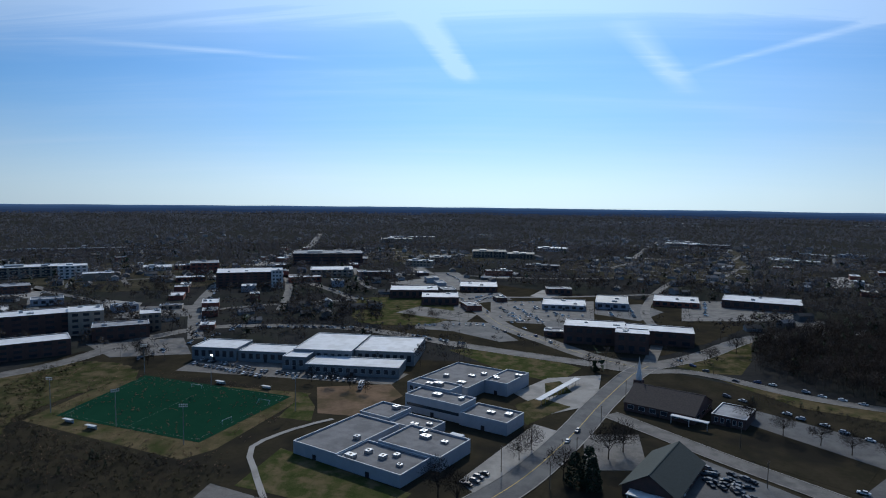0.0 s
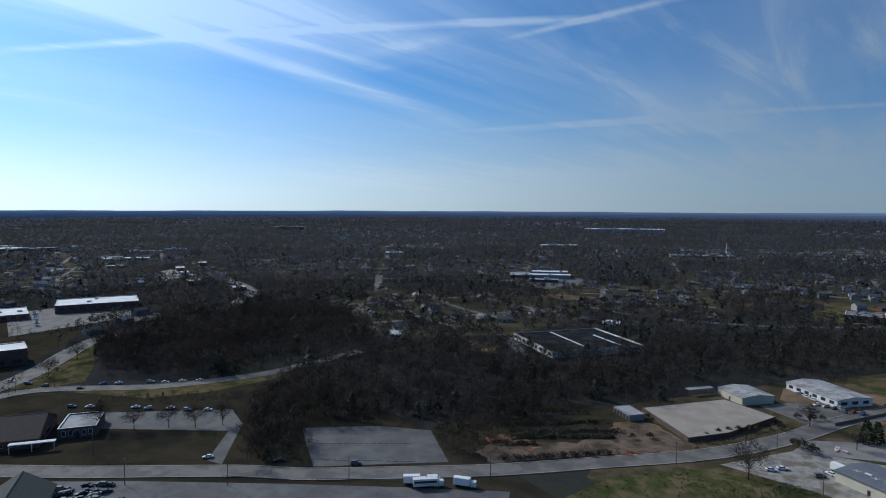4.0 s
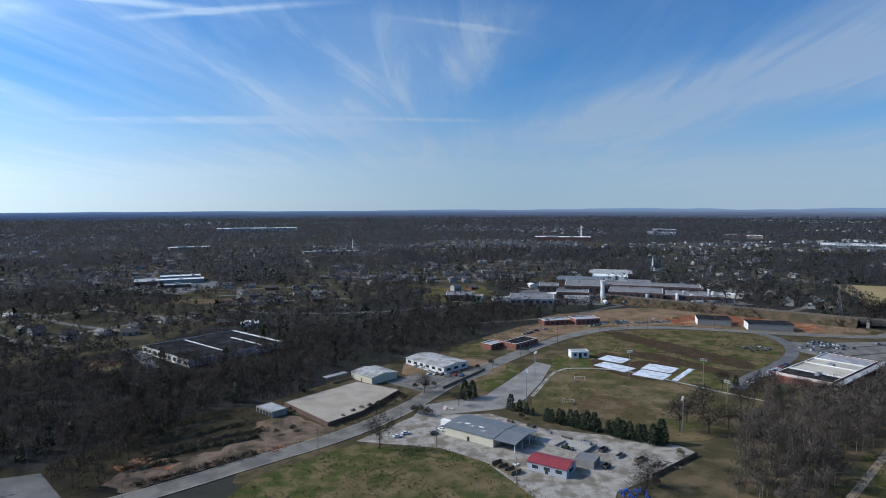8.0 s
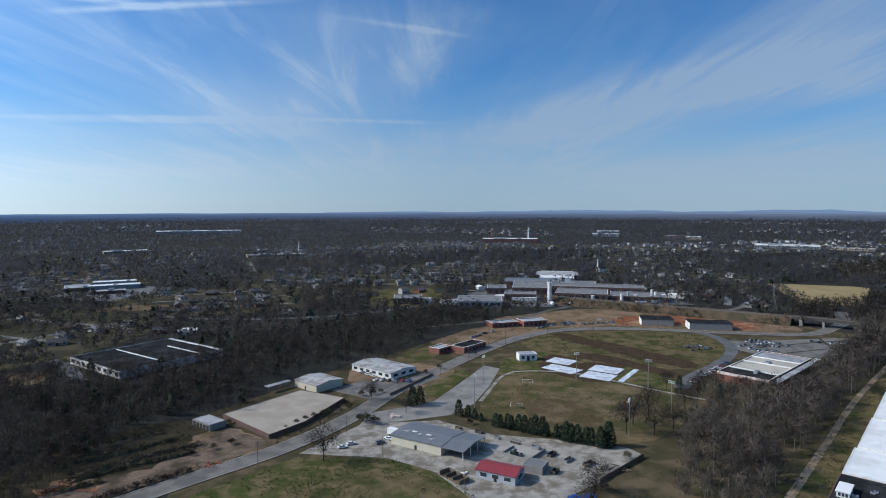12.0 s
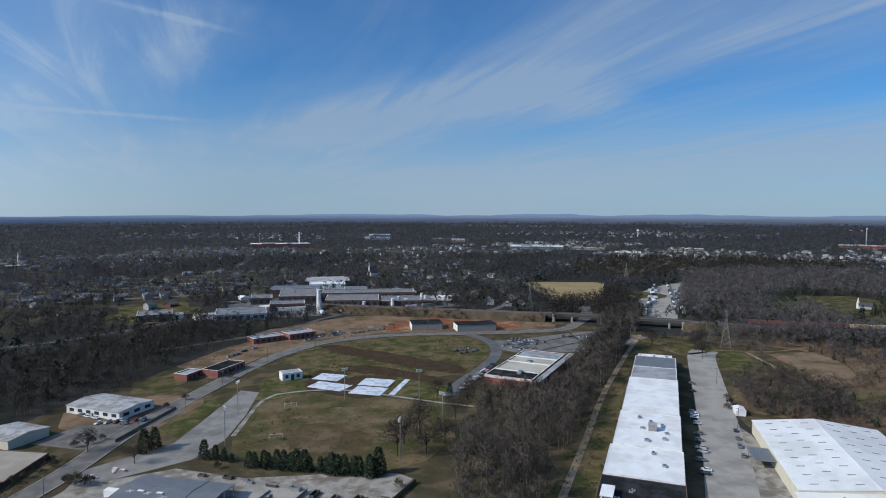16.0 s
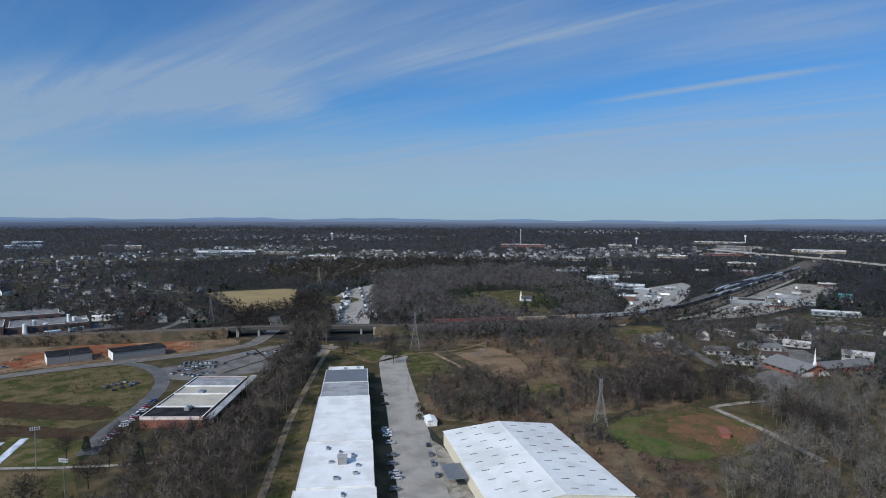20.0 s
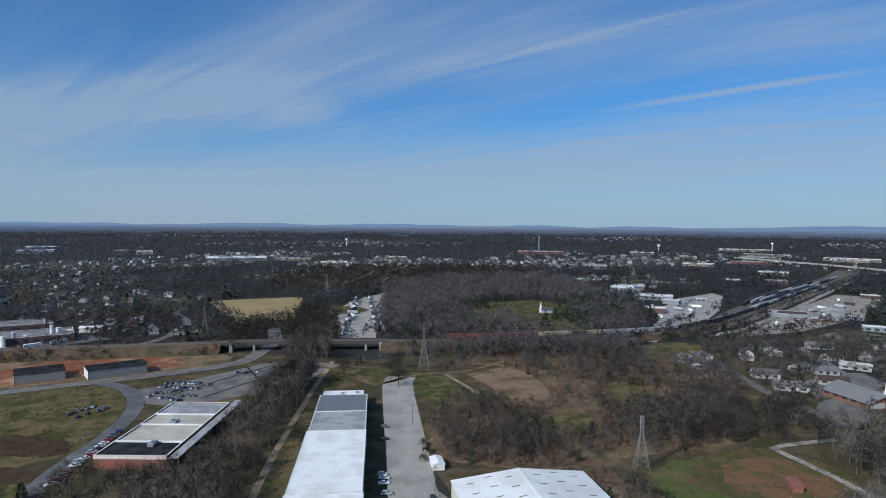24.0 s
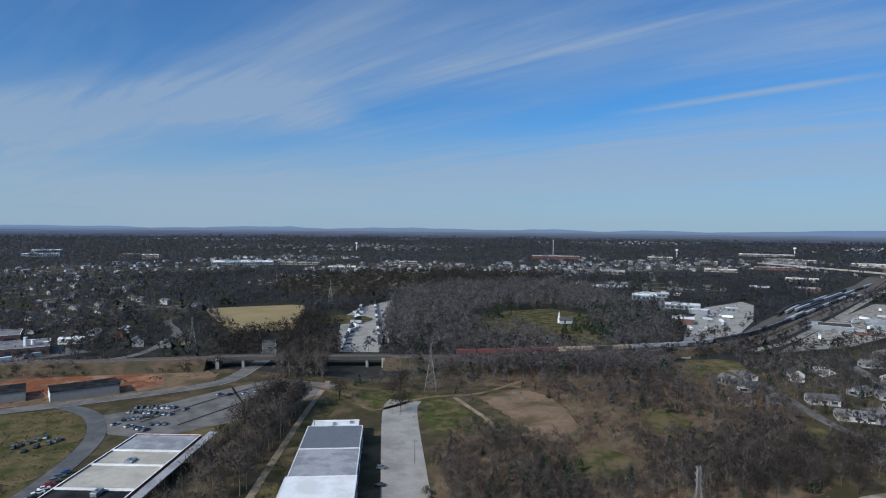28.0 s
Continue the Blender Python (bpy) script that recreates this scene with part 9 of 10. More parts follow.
wood([(387, 251), (380, 226), (396, 206), (428, 191), (462, 189), (486, 204), (464, 245), (422, 270)], 5.6, 12.5, "STRIP")
wood([(382, 164), (367, 149), (355, 139), (368, 125), (465, 137), (473, 155), (454, 168), (426, 172), (406, 174)], 11, 13, "GROVE")
wood([(505, 235), (560, 320), (640, 310), (700, 250), (740, 220), (720, 150), (660, 130), (600, 90), (540, 120), (520, 190)], 8.0, 11.5, "PALE")
wood([(500, 236), (548, 300), (640, 312), (720, 262), (752, 215), (640, 168), (600, 140), (566, 128), (574, 172), (560, 200), (520, 218)], 9.5, 12.5, "LANE")
wood([(-330, -268), (-391, -282), (-394, -257), (-323, -236), (-274, -206), (-252, -154), (-240, -95), (-215, -93), (-208, -170)], 4.2, 2.6, "SCRUB")
wood([(-272, -222), (-252, -154), (-240, -95), (-215, -93), (-208, -170)], 6.5, 5.5, "TWIG")
wood([(-166, 212), (-146, 218), (-153, 248), (-143, 279), (-168, 310), (-211, 267)], 6.0, 12, "TWIG")
wood([(-78, 290), (-62, 310), (-48, 350), (-43, 346), (-57, 304), (-72, 284)], 2.2, 1.7, "SCRUB")
wood([(307, 154), (332, 151), (372, 148), (428, 144), (308, 118), (281, 142)], 7.4, 16, "GHOST")
wood([(360, 234), (389, 208), (420, 195), (479, 196), (511, 214), (476, 245), (416, 262), (369, 254)], 5.6, 11.5, "LANE")
wood([(321, 336), (372, 337), (374, 289), (363, 250), (332, 244), (312, 269), (285, 282)], 5.4, 8.5, "LANE")
wood([(362, 440), (378, 455), (392, 430), (384, 415), (368, 425)], 6.5, 9, "PALE")


def tree_shape(seed, twigs, length, width, limbs=5, broad=0.30, low=0.28, upright=0.5, stem=0.010, flat=0.6):
    """A bare tree of height 1: trunk, rising limbs and a lobed crown of fine twigs that point up and out. Returns corners, triangles (wood first) and the number of wood triangles."""
    r = np.random.default_rng(seed)
    v, f = [], []

    def spike(p, q, w):
        p, q = np.array(p), np.array(q)
        d = (q - p) / np.linalg.norm(q - p)
        s = np.cross(d, r.normal(size=3))
        s /= np.linalg.norm(s)
        t = np.cross(d, s)
        k = len(v)
        v.extend([p + s * w, p - s * w * 0.5 + t * w * 0.87, p - s * w * 0.5 - t * w * 0.87, q])
        f.extend([(k, k + 1, k + 3), (k + 1, k + 2, k + 3), (k + 2, k, k + 3)])

    top = np.array([r.normal(0, 0.03), r.normal(0, 0.03), 0.86])
    spike((0, 0, -0.02), top, stem)
    lobes = [(top, 0.42)]
    for k in range(max(limbs, 4)):
        a = 2.4 * k + r.uniform(-0.5, 0.5)
        reach = broad * r.uniform(0.4, 0.85)
        z = r.uniform(low, 0.5)
        q = np.array([math.cos(a) * reach, math.sin(a) * reach, 0.90 - 0.42 * (reach / broad) ** 1.5 - r.uniform(0, 0.16)])
        if k < limbs:
            spike(top * (z / 0.86), q, stem * 0.5)
        lobes.append((q, r.uniform(0.34, 0.52)))
    nt = len(f)
    for _ in range(twigs):
        c, size = lobes[r.integers(len(lobes))]
        off = r.normal(size=3)
        off *= broad * size * r.random() ** 0.42 / np.linalg.norm(off) * np.array([1, 1, 0.95])
        s = c + off
        s[2] = max(s[2], low * 0.6)
        n = off / (np.linalg.norm(off) + 1e-6) + np.array([0, 0, 0.35]) + r.normal(0, 0.25, 3)
        if r.random() < flat:
            out = np.cross(n, r.normal(size=3)) + np.array([0, 0, 0.2])
            side = np.cross(n, out)
        else:
            out = n + np.array([0, 0, upright - 0.35])
            side = np.cross(out, r.normal(size=3))
        out /= np.linalg.norm(out)
        side *= width / np.linalg.norm(side)
        e = s + out * length * r.uniform(0.6, 1.3)
        k = len(v)
        v.extend([s - side, s + side, e])
        f.append((k, k + 1, k + 2))
    return np.array(v), np.array(f), nt


def fir_shape(seed, clumps, size, slim=0.22, taper=0.7):
    """An evergreen of height 1: many small leaf sheets on a narrow cone."""
    r = np.random.default_rng(seed)
    v, f = [np.array((0.012, 0, 0)), np.array((-0.006, 0.01, 0)), np.array((-0.006, -0.01, 0)), np.array((0, 0, 0.9))], [(0, 1, 3), (1, 2, 3), (2, 0, 3)]
    for k in range(clumps):
        z = 0.06 + 0.92 * r.random() ** 1.2
        a, rad = r.uniform(0, 6.283), slim * (1 - z) ** taper * r.uniform(0.55, 1.05) + 0.01
        c = np.array([math.cos(a) * rad, math.sin(a) * rad, z])
        d1, d2 = r.normal(size=3), r.normal(size=3)
        d1, d2 = d1 / np.linalg.norm(d1) * size * r.uniform(0.6, 1.3), d2 / np.linalg.norm(d2) * size
        n = len(v)
        v.extend([c + d1, c - d1 * 0.5 + d2, c - d1 * 0.5 - d2])
        f.append((n, n + 1, n + 2))
    return np.array(v), np.array(f), 3


LINE_XY = np.array([tuple(p) for p in rail_line])


def ground_z(x, y):
    """Height of the land with the railway bank on it."""
    z = terrain(x, y)
    near = np.nonzero((x > 100) & (x < 800) & (y > 280) & (y < 740))[0]
    if len(near):
        d = np.hypot(x[near][:, None] - LINE_XY[None, :, 0], y[near][:, None] - LINE_XY[None, :, 1])
        k, d = d.argmin(1), d.min(1)
        h = np.where(LINE_XY[k, 0] < 520, 7.0, 7.0 - 5.5 * np.clip((LINE_XY[k, 0] - 520) / 260, 0, 1))
        h = np.where((k >= gap0) & (k <= gap1), 0, h)
        z[near] += h * np.clip((5.5 + h * 1.6 - d) / (h * 1.6 + 1e-6), 0, 1) - 0.1
    return z


def crown_normals(v, f, nt):
    """Shading normals that round off the crown of fine twigs as a whole; the faces are turned to agree with them."""
    face = np.cross(v[f[:, 1]] - v[f[:, 0]], v[f[:, 2]] - v[f[:, 0]])
    face /= np.linalg.norm(face, axis=1)[:, None] + 1e-12
    out = (v[f].mean(1) - np.array([0, 0, 0.42])) * np.array([1.5, 1.5, 1.0])
    out /= np.linalg.norm(out, axis=1)[:, None] + 1e-9
    turn = (face * out).sum(1) < 0
    turn[:nt] = False
    f = f.copy()
    f[turn] = f[turn][:, [0, 2, 1]]
    face[turn] *= -1
    n = np.zeros_like(v)
    n[f[nt:]] = (out * 0.8 + face * 0.35)[nt:, None]
    for k in range(3):
        n[f[:nt, k]] += face[:nt]
    return f, n / (np.linalg.norm(n, axis=1)[:, None] + 1e-9)


def plant(name, shapes, x, y, size, material, words, wood=None):
    """Sets many trees into one mesh; trunks and limbs take the bark."""
    n = len(x)
    if not n:
        return
    pick = rng.integers(len(shapes), size=n)
    z = ground_z(x, y)
    allv, allf, alli, alln, base = [], [], [], [], 0
    for k, (v, f, nt) in enumerate(shapes):
        m = pick == k
        c = int(m.sum())
        if not c:
            continue
        f, bent = crown_normals(v, f, nt)
        a = rng.uniform(0, 2 * np.pi, c)
        alln.append(np.stack([bent[None, :, 0] * np.cos(a)[:, None] - bent[None, :, 1] * np.sin(a)[:, None], bent[None, :, 0] * np.sin(a)[:, None] + bent[None, :, 1] * np.cos(a)[:, None], np.repeat(bent[None, :, 2], c, 0)], -1).reshape(-1, 3))
        s = size[m]
        w = s * rng.uniform(0.8, 1.25, c)
        ca, sa = np.cos(a) * w, np.sin(a) * w
        X = v[None, :, 0] * ca[:, None] - v[None, :, 1] * sa[:, None] + x[m][:, None]
        Y = v[None, :, 0] * sa[:, None] + v[None, :, 1] * ca[:, None] + y[m][:, None]
        Z = v[None, :, 2] * s[:, None] + z[m][:, None]
        allv.append(np.stack([X, Y, Z], -1).reshape(-1, 3))
        allf.append((f[None] + (base + np.arange(c) * len(v))[:, None, None]).reshape(-1, 3))
        alli.append(np.tile((np.arange(len(f)) < nt).astype(np.int32), c))
        base += c * len(v)
    me = tri_mesh(name, np.concatenate(allv), np.concatenate(allf), material, np.concatenate(alln))
    if wood:
        me.materials.append(wood)
        me.polygons.foreach_set("material_index", np.concatenate(alli))
    return tagged(new(name, me), words, "trees", "", "stuff")


def jitter_grid(x0, y0, x1, y1, step):
    xs, ys = np.meshgrid(np.arange(x0, x1, step), np.arange(y0, y1, step))
    xs, ys = xs.ravel(), ys.ravel()
    return xs + rng.uniform(-0.55, 0.55, xs.shape) * step, ys + rng.uniform(-0.55, 0.55, ys.shape) * step


def patchy(x, y):
    """Groves and clearings of about 40 to 200 m, from -1 to 1."""
    a = np.sin(x * 0.031 + 1.6 * np.sin(y * 0.017)) * np.cos(y * 0.036 + 1.3 * np.sin(x * 0.013))
    b = np.sin(x * 0.078 + 1.9 * np.sin(y * 0.041 + 1)) * np.cos(y * 0.085 + 1.1 * np.sin(x * 0.05))
    return 0.6 * a + 0.5 * b


def bearing(x, y):
    return np.degrees(np.arctan2(-x, y))


NEAR_SHAPES = [tree_shape(k, 160, 0.10, 0.0076, 5, 0.25 + 0.02 * (k % 4), 0.26 + 0.03 * (k % 3), upright=0.9, flat=0.4) for k in range(14)]
STRIP_SHAPES = [tree_shape(160 + k, 225, 0.115, 0.0072, 7, 0.25 + 0.02 * (k % 4), 0.24 + 0.03 * (k % 3), upright=0.9, flat=0.3, stem=0.011) for k in range(12)]
SCRUB_SHAPES = [tree_shape(180 + k, 30, 0.22, 0.075, 0, 0.6, 0.05, flat=0.5) for k in range(8)]
BRUSH_SHAPES = [tree_shape(40 + k, 46, 0.24, 0.028, 0, 0.5, 0.05) for k in range(8)]
HILL_SHAPES = [tree_shape(130 + k, 58, 0.13, 0.021, 3, 0.30, 0.25, upright=0.9, flat=0.45) for k in range(10)]
MID_SHAPES = [tree_shape(70 + k, 40, 0.14, 0.056, 0, 0.34, 0.25, flat=0.85) for k in range(10)]
LOW_SHAPES = [tree_shape(110 + k, 19, 0.18, 0.084, 0, 0.34, 0.2, flat=0.85) for k in range(8)]
FAR_SHAPES = [tree_shape(90 + k, 10, 0.30, 0.13, 0, 0.6, 0.05, flat=0.85) for k in range(8)]
FIRS = [fir_shape(k, 90, 0.085, 0.26) for k in range(4)]
FIRS_FAR = [fir_shape(10 + k, 18, 0.17, 0.3) for k in range(3)]

GROVES = []
for outline, step, height, tone in WOODS:
    o = np.array(outline)
    brush = tone in ("RED", "SCRUB")
    x, y = jitter_grid(*o.min(0), *o.max(0), step)
    m = inside(o, x, y) & free(x, y)
    if brush:
        m &= (np.sin(x * 0.11 + 1.7 * np.sin(y * 0.05)) + np.cos(y * 0.13 + x * 0.03) + rng.normal(0, 0.7, x.shape)) > -1.2
    x, y = x[m], y[m]
    ever = rng.random(len(x)) < (0.05 if not brush and tone not in ("STRIP", "GHOST", "GROVE", "LANE") else 0.008)
    shapes = SCRUB_SHAPES if tone == "SCRUB" else BRUSH_SHAPES if brush else STRIP_SHAPES if tone in ("STRIP", "GHOST", "GROVE", "LANE") else (NEAR_SHAPES if np.hypot(*o.mean(0)) < 540 else HILL_SHAPES)
    mat = {"RED": TWIG_RED, "SCRUB": SCRUB, "PALE": TWIG_PALE, "STRIP": TWIG_STRIP, "LANE": TWIG_STRIP, "GROVE": TWIG_GROVE, "GHOST": TWIG_GROVE, "TWIG": TWIG}[tone]
    clump = 1 + 0.16 * np.sin(x * 0.06 + 2 * np.sin(y * 0.031)) * np.cos(y * 0.07)
    size = height * clump * rng.uniform(0.62, 1.15, len(x))
    plant("brushland" if brush else "woodland", shapes, x[~ever], y[~ever], size[~ever], mat,
          "low russet winter brush and saplings" if brush else "dense grey-brown bare winter woodland", None if brush else BARK_PALE if tone in ("STRIP", "GHOST", "GROVE", "LANE") else BARK)
    if ever.sum():
        plant("evergreen_trees", FIRS, x[ever], y[ever], size[ever] * 0.8, NEEDLE, "dark evergreen trees among bare woodland")
    if tone == "RED":
        wave = np.sin(x * 0.085 + 1.4 * np.sin(y * 0.06)) * np.cos(y * 0.09 + 1.2 * np.sin(x * 0.05)) + 0.4 * np.sin(x * 0.033 - y * 0.027)
        t2 = rng.random(len(x)) < np.clip(0.11 + 0.8 * wave, 0.05, 0.7)
        dark = t2 & (rng.random(len(x)) < 0.3)
        plant("woodland", NEAR_SHAPES, x[dark] + 1.5, y[dark], 8.5 * rng.uniform(0.5, 1.3, int(dark.sum())), TWIG, "dark grey bare trees standing above the brush", BARK)
        pale = t2 & ~dark
        plant("woodland", STRIP_SHAPES, x[pale] + 1.5, y[pale], 10 * rng.uniform(0.6, 1.3, int(pale.sum())), TWIG_STRIP, "grey bare trees with pale trunks above the brush", BARK_PALE)
        t3 = rng.random(len(x)) < np.clip(0.04 + 0.1 * wave, 0, 0.2)
        plant("evergreen_trees", FIRS, x[t3] - 1.5, y[t3], 5 * rng.uniform(0.5, 1.2, int(t3.sum())), NEEDLE, "small dark evergreens in the brush")
    GROVES.append(("poly", outline))

# weeds on the brush ridges and along the road below them
for ax, ay, bx, by, wide in WINDROWS:
    t = rng.random(90)
    plant("brushland", SCRUB_SHAPES, ax + (bx - ax) * t + rng.normal(0, wide * 0.5, 90), ay + (by - ay) * t + rng.normal(0, wide * 0.5, 90), rng.uniform(1.0, 2.6, 90), SCRUB, "dry weeds over the brush ridge")
t = rng.random(240)
plant("brushland", SCRUB_SHAPES, -136 + 35 * t + rng.normal(0, 1.0, 240), 223 + 35 * t + rng.normal(0, 1.0, 240), rng.uniform(1.0, 2.4, 240), TWIG, "dark brush along the road below the dirt lot")

# brush on the slopes of the railway bank
k = np.where(rng.random(2600) < 0.4, rng.integers(0, gap0, 2600), rng.integers(gap1, len(LINE_XY) - 60, 2600))
off = rng.uniform(6.5, 18, 2600) * rng.choice([-1, 1], 2600)
dv = LINE_XY[np.minimum(k + 1, len(LINE_XY) - 1)] - LINE_XY[k]
dv /= np.linalg.norm(dv, axis=1)[:, None] + 1e-6
x, y = LINE_XY[k, 0] + dv[:, 1] * off + rng.uniform(-3, 3, 2600), LINE_XY[k, 1] - dv[:, 0] * off + rng.uniform(-3, 3, 2600)
m = (x < 700) & ((k < gap0 - 1) | (k > gap1 + 1)) & ((np.sin(x * 0.06) + np.cos(y * 0.09 + x * 0.02) + rng.normal(0, 0.6, 2600)) > -0.5)
tall = m & (k > gap1) & (rng.random(2600) < 0.8) & (off > 9)
low_b = m & ~tall
dk = rng.random(2600) < 0.55
plant("brushland", SCRUB_SHAPES, x[low_b & dk], y[low_b & dk], rng.uniform(1.6, 4.4, int((low_b & dk).sum())), TWIG, "patchy dark brush on the railway bank")
plant("brushland", BRUSH_SHAPES, x[low_b & ~dk], y[low_b & ~dk], rng.uniform(1.6, 4.0, int((low_b & ~dk).sum())), TWIG_RED, "patchy brown brush on the railway bank")
plant("woodland", NEAR_SHAPES, x[tall], y[tall], rng.uniform(8, 15, int(tall.sum())), TWIG_PALE, "pale bare trees on the railway bank", BARK_PALE)

for (cx, cy), spread, n, high in (((745, 440), 30, 40, 15), ((800, 510), 26, 30, 15), ((665, 455), 22, 22, 13), ((690, 590), 14, 10, 14), ((340, 282), 16, 26, 8)):
    x, y = cx + spread * rng.normal(size=n), cy + spread * 0.7 * rng.normal(size=n)
    plant("evergreen_trees", FIRS, x, y, high * rng.uniform(0.6, 1.2, n), NEEDLE, "dark evergreens standing among bare trees")
x, y = 900 + 14 * rng.normal(size=9), 216 + 9 * rng.normal(size=9)
plant("evergreen_trees", FIRS, x, y, rng.uniform(11, 19, 9), NEEDLE, "tall dark evergreens beside the rail yard")

for item in GROVES:
    paint(item)
# the yards, lots and fields seen close by hold no other trees or houses than those set one by one
OPEN_ZONES = [[(-330, -330), (-400, -270), (-400, -40), (-400, 110), (-400, 190), (-300, 270), (-180, 300), (-110, 340), (-60, 430), (-6, 520), (62, 590), (130, 690), (330, 610), (420, 530), (470, 455), (560, 400), (600, 320), (560, 240), (500, 240), (470, 160), (420, 60), (250, 60), (100, 60), (0, 100), (-100, -60), (-100, -330)]]
for z in OPEN_ZONES:
    paint(("poly", z))

# ---- houses of the suburbs ----
HOUSES = []
for k, (w, d, h, rise, wall, roof, words) in enumerate((
        (14, 8, 3.2, 2.2, WALL_SIDING, SHINGLE, "white one-storey house with a dark gabled roof"), (12, 8, 3.2, 2.0, WALL_SIDING, SHINGLE_PALE, "pale one-storey house with a light roof"),
        (11, 9, 5.6, 2.6, WALL_SIDING, SHINGLE, "tall white house with a steep dark roof"), (16, 9, 3.3, 2.0, BRICK, SHINGLE, "red-brick ranch house with a dark roof"),
        (13, 8, 3.2, 2.3, WALL_TAN, SHINGLE_BROWN, "tan house with a brown gabled roof"), (15, 9, 3.4, 1.6, WALL_WHITE, ROOF_METAL, "white cottage with a bright metal roof"),
        (10, 8, 3.2, 2.4, WALL_SIDING, SHINGLE_PALE, "small white cottage with a pale roof"))):
    ob = gable_building([-90, -120, -40, -20, 20, 60, -160][k], 760 + 14 * k, 20 * k, w, d, h, rise, wall, roof, words, "house", "house", "houses of the suburb", door=True)
    part("chimney", boxes((w * 0.2, -0.5, h, w * 0.2 + 0.9, 0.5, h + rise + 0.9)), BRICK_DARK, ob)
    part("porch_roof", boxes((-w * 0.25, -d / 2 - 2.2, 2.5, w * 0.25, -d / 2, 2.7)), roof, ob)
    part("window", boxes((-w * 0.42, -d / 2 - 0.05, 1.0, -w * 0.28, -d / 2 + 0.02, 2.2)), GLASS, ob)
    part("window", boxes((w * 0.28, -d / 2 - 0.05, 1.0, w * 0.42, -d / 2 + 0.02, 2.2)), GLASS, ob)
    HOUSES.append(ob)
paint(("disc", -112, 350, 30))
for item in CLEAR[-8:]:
    paint(item)
LANE_HOUSES = [(586, 286, 40), (519, 268, 70), (536, 256, 25), (671, 192, -20), (730, 235, 10), (640, 252, 35), (606, 262, 30), (660, 270, 15), (720, 190, -40)]
CLOSE_ROW = [(254, 830, 60), (277, 822, 62), (298, 848, 60), (309, 801, 64), (318, 776, 64), (331, 752, 62), (344, 773, 64), (326, 692, 70), (342, 674, 70), (360, 676, 66), (298, 915, 50), (-239, 548, 20), (-215, 543, 20), (-193, 537, 22), (-302, 500, 30), (6, 912, 12), (45, 911, 10), (-30, 880, 16)]
plots = np.array([q for q in PLOTS if math.hypot(q[0], q[1]) > 420])
plots = plots[free(plots[:, 0], plots[:, 1])]
plots = plots[np.argsort(np.hypot(plots[:, 0], plots[:, 1]))]
close = LANE_HOUSES + CLOSE_ROW + [tuple(q) for q in plots[:60]]
for x, y, turn in close:
    base = HOUSES[int(rng.choice([0, 0, 0, 1, 1, 2, 2, 3, 4, 5, 6]))]
    copy_thing(base, pose(x, y, float(terrain(x, y)), 0, 0, turn + 180 * rng.integers(2)))
    paint(("disc", x, y, 8))
    away = math.hypot(x, y)
    if rng.random() < 0.35:
        paint(("disc", x * (1 - 11 / away), y * (1 - 11 / away), 9))


def house_stuff(name, x, y, turn, wall, roof, words):
    """Far houses, too small to pick apart, in one mesh each for walls and roofs."""
    vw, fw, vr, fr = [], [], [], []
    for cx0, cy0, yaw in zip(x, y, turn):
        z = float(terrain(cx0, cy0))
        a = radians(yaw)
        w, d, h, rs = rng.uniform(4.5, 8.0), rng.uniform(3.6, 4.8), rng.choice([3.0, 3.2, 5.4]), rng.uniform(1.7, 2.6)
        c, s = math.cos(a), math.sin(a)
        def P(px, py, pz):
            return (cx0 + c * px - s * py, cy0 + s * px + c * py, z + pz)
        k = len(vw)
        vw += [P(-w, -d, -1), P(w, -d, -1), P(w, d, -1), P(-w, d, -1), P(-w, -d, h), P(w, -d, h), P(w, d, h), P(-w, d, h), P(-w, 0, h + rs), P(w, 0, h + rs)]
        fw += [(k, k + 1, k + 5, k + 4), (k + 2, k + 3, k + 7, k + 6), (k + 1, k + 2, k + 6, k + 9, k + 5), (k + 3, k, k + 4, k + 8, k + 7)]
        k = len(vr)
        vr += [P(-w - 0.5, -d - 0.5, h - 0.1), P(w + 0.5, -d - 0.5, h - 0.1), P(w + 0.5, 0, h + rs + 0.15), P(-w - 0.5, 0, h + rs + 0.15), P(w + 0.5, d + 0.5, h - 0.1), P(-w - 0.5, d + 0.5, h - 0.1)]
        fr += [(k, k + 1, k + 2, k + 3), (k + 3, k + 2, k + 4, k + 5)]
    ob = tagged(mesh_part(name, vw, fw, wall), words, "houses", "", "stuff")
    mesh_part("roofs", vr, fr, roof, ob)


gx, gy = jitter_grid(-3600, -900, 4200, 4300, 58)
rr, bb = np.hypot(gx, gy), bearing(gx, gy)
clump = np.sin(gx * 0.0037 + 1) + np.cos(gy * 0.0045 + gx * 0.0011) + 0.8 * patchy(gx * 0.4, gy * 0.4) + rng.normal(0, 0.35, gx.shape)
m = (rr > 1500) & (rr < 4200) & (bb > -95) & (bb < 140) & (clump > 1.15) & free(gx, gy)
tx, ty = jitter_grid(-1500, -900, -200, 900, 36)
rt, bt = np.hypot(tx, ty), bearing(tx, ty)
mt = (rt > 560) & (rt < 1500) & (bt > 60) & (bt < 132) & (np.sin(tx * 0.02) + np.cos(ty * 0.017 + tx * 0.006) + rng.normal(0, 0.4, tx.shape) > 0.35) & free(tx, ty)
fx, fy = np.concatenate([plots[60:, 0], gx[m], tx[mt]]), np.concatenate([plots[60:, 1], gy[m], ty[mt]])
ft = np.concatenate([plots[60:, 2], 25 + 90 * rng.integers(0, 4, int(m.sum() + mt.sum())) + rng.normal(0, 15, int(m.sum() + mt.sum()))])
q = rng.random(len(fx))
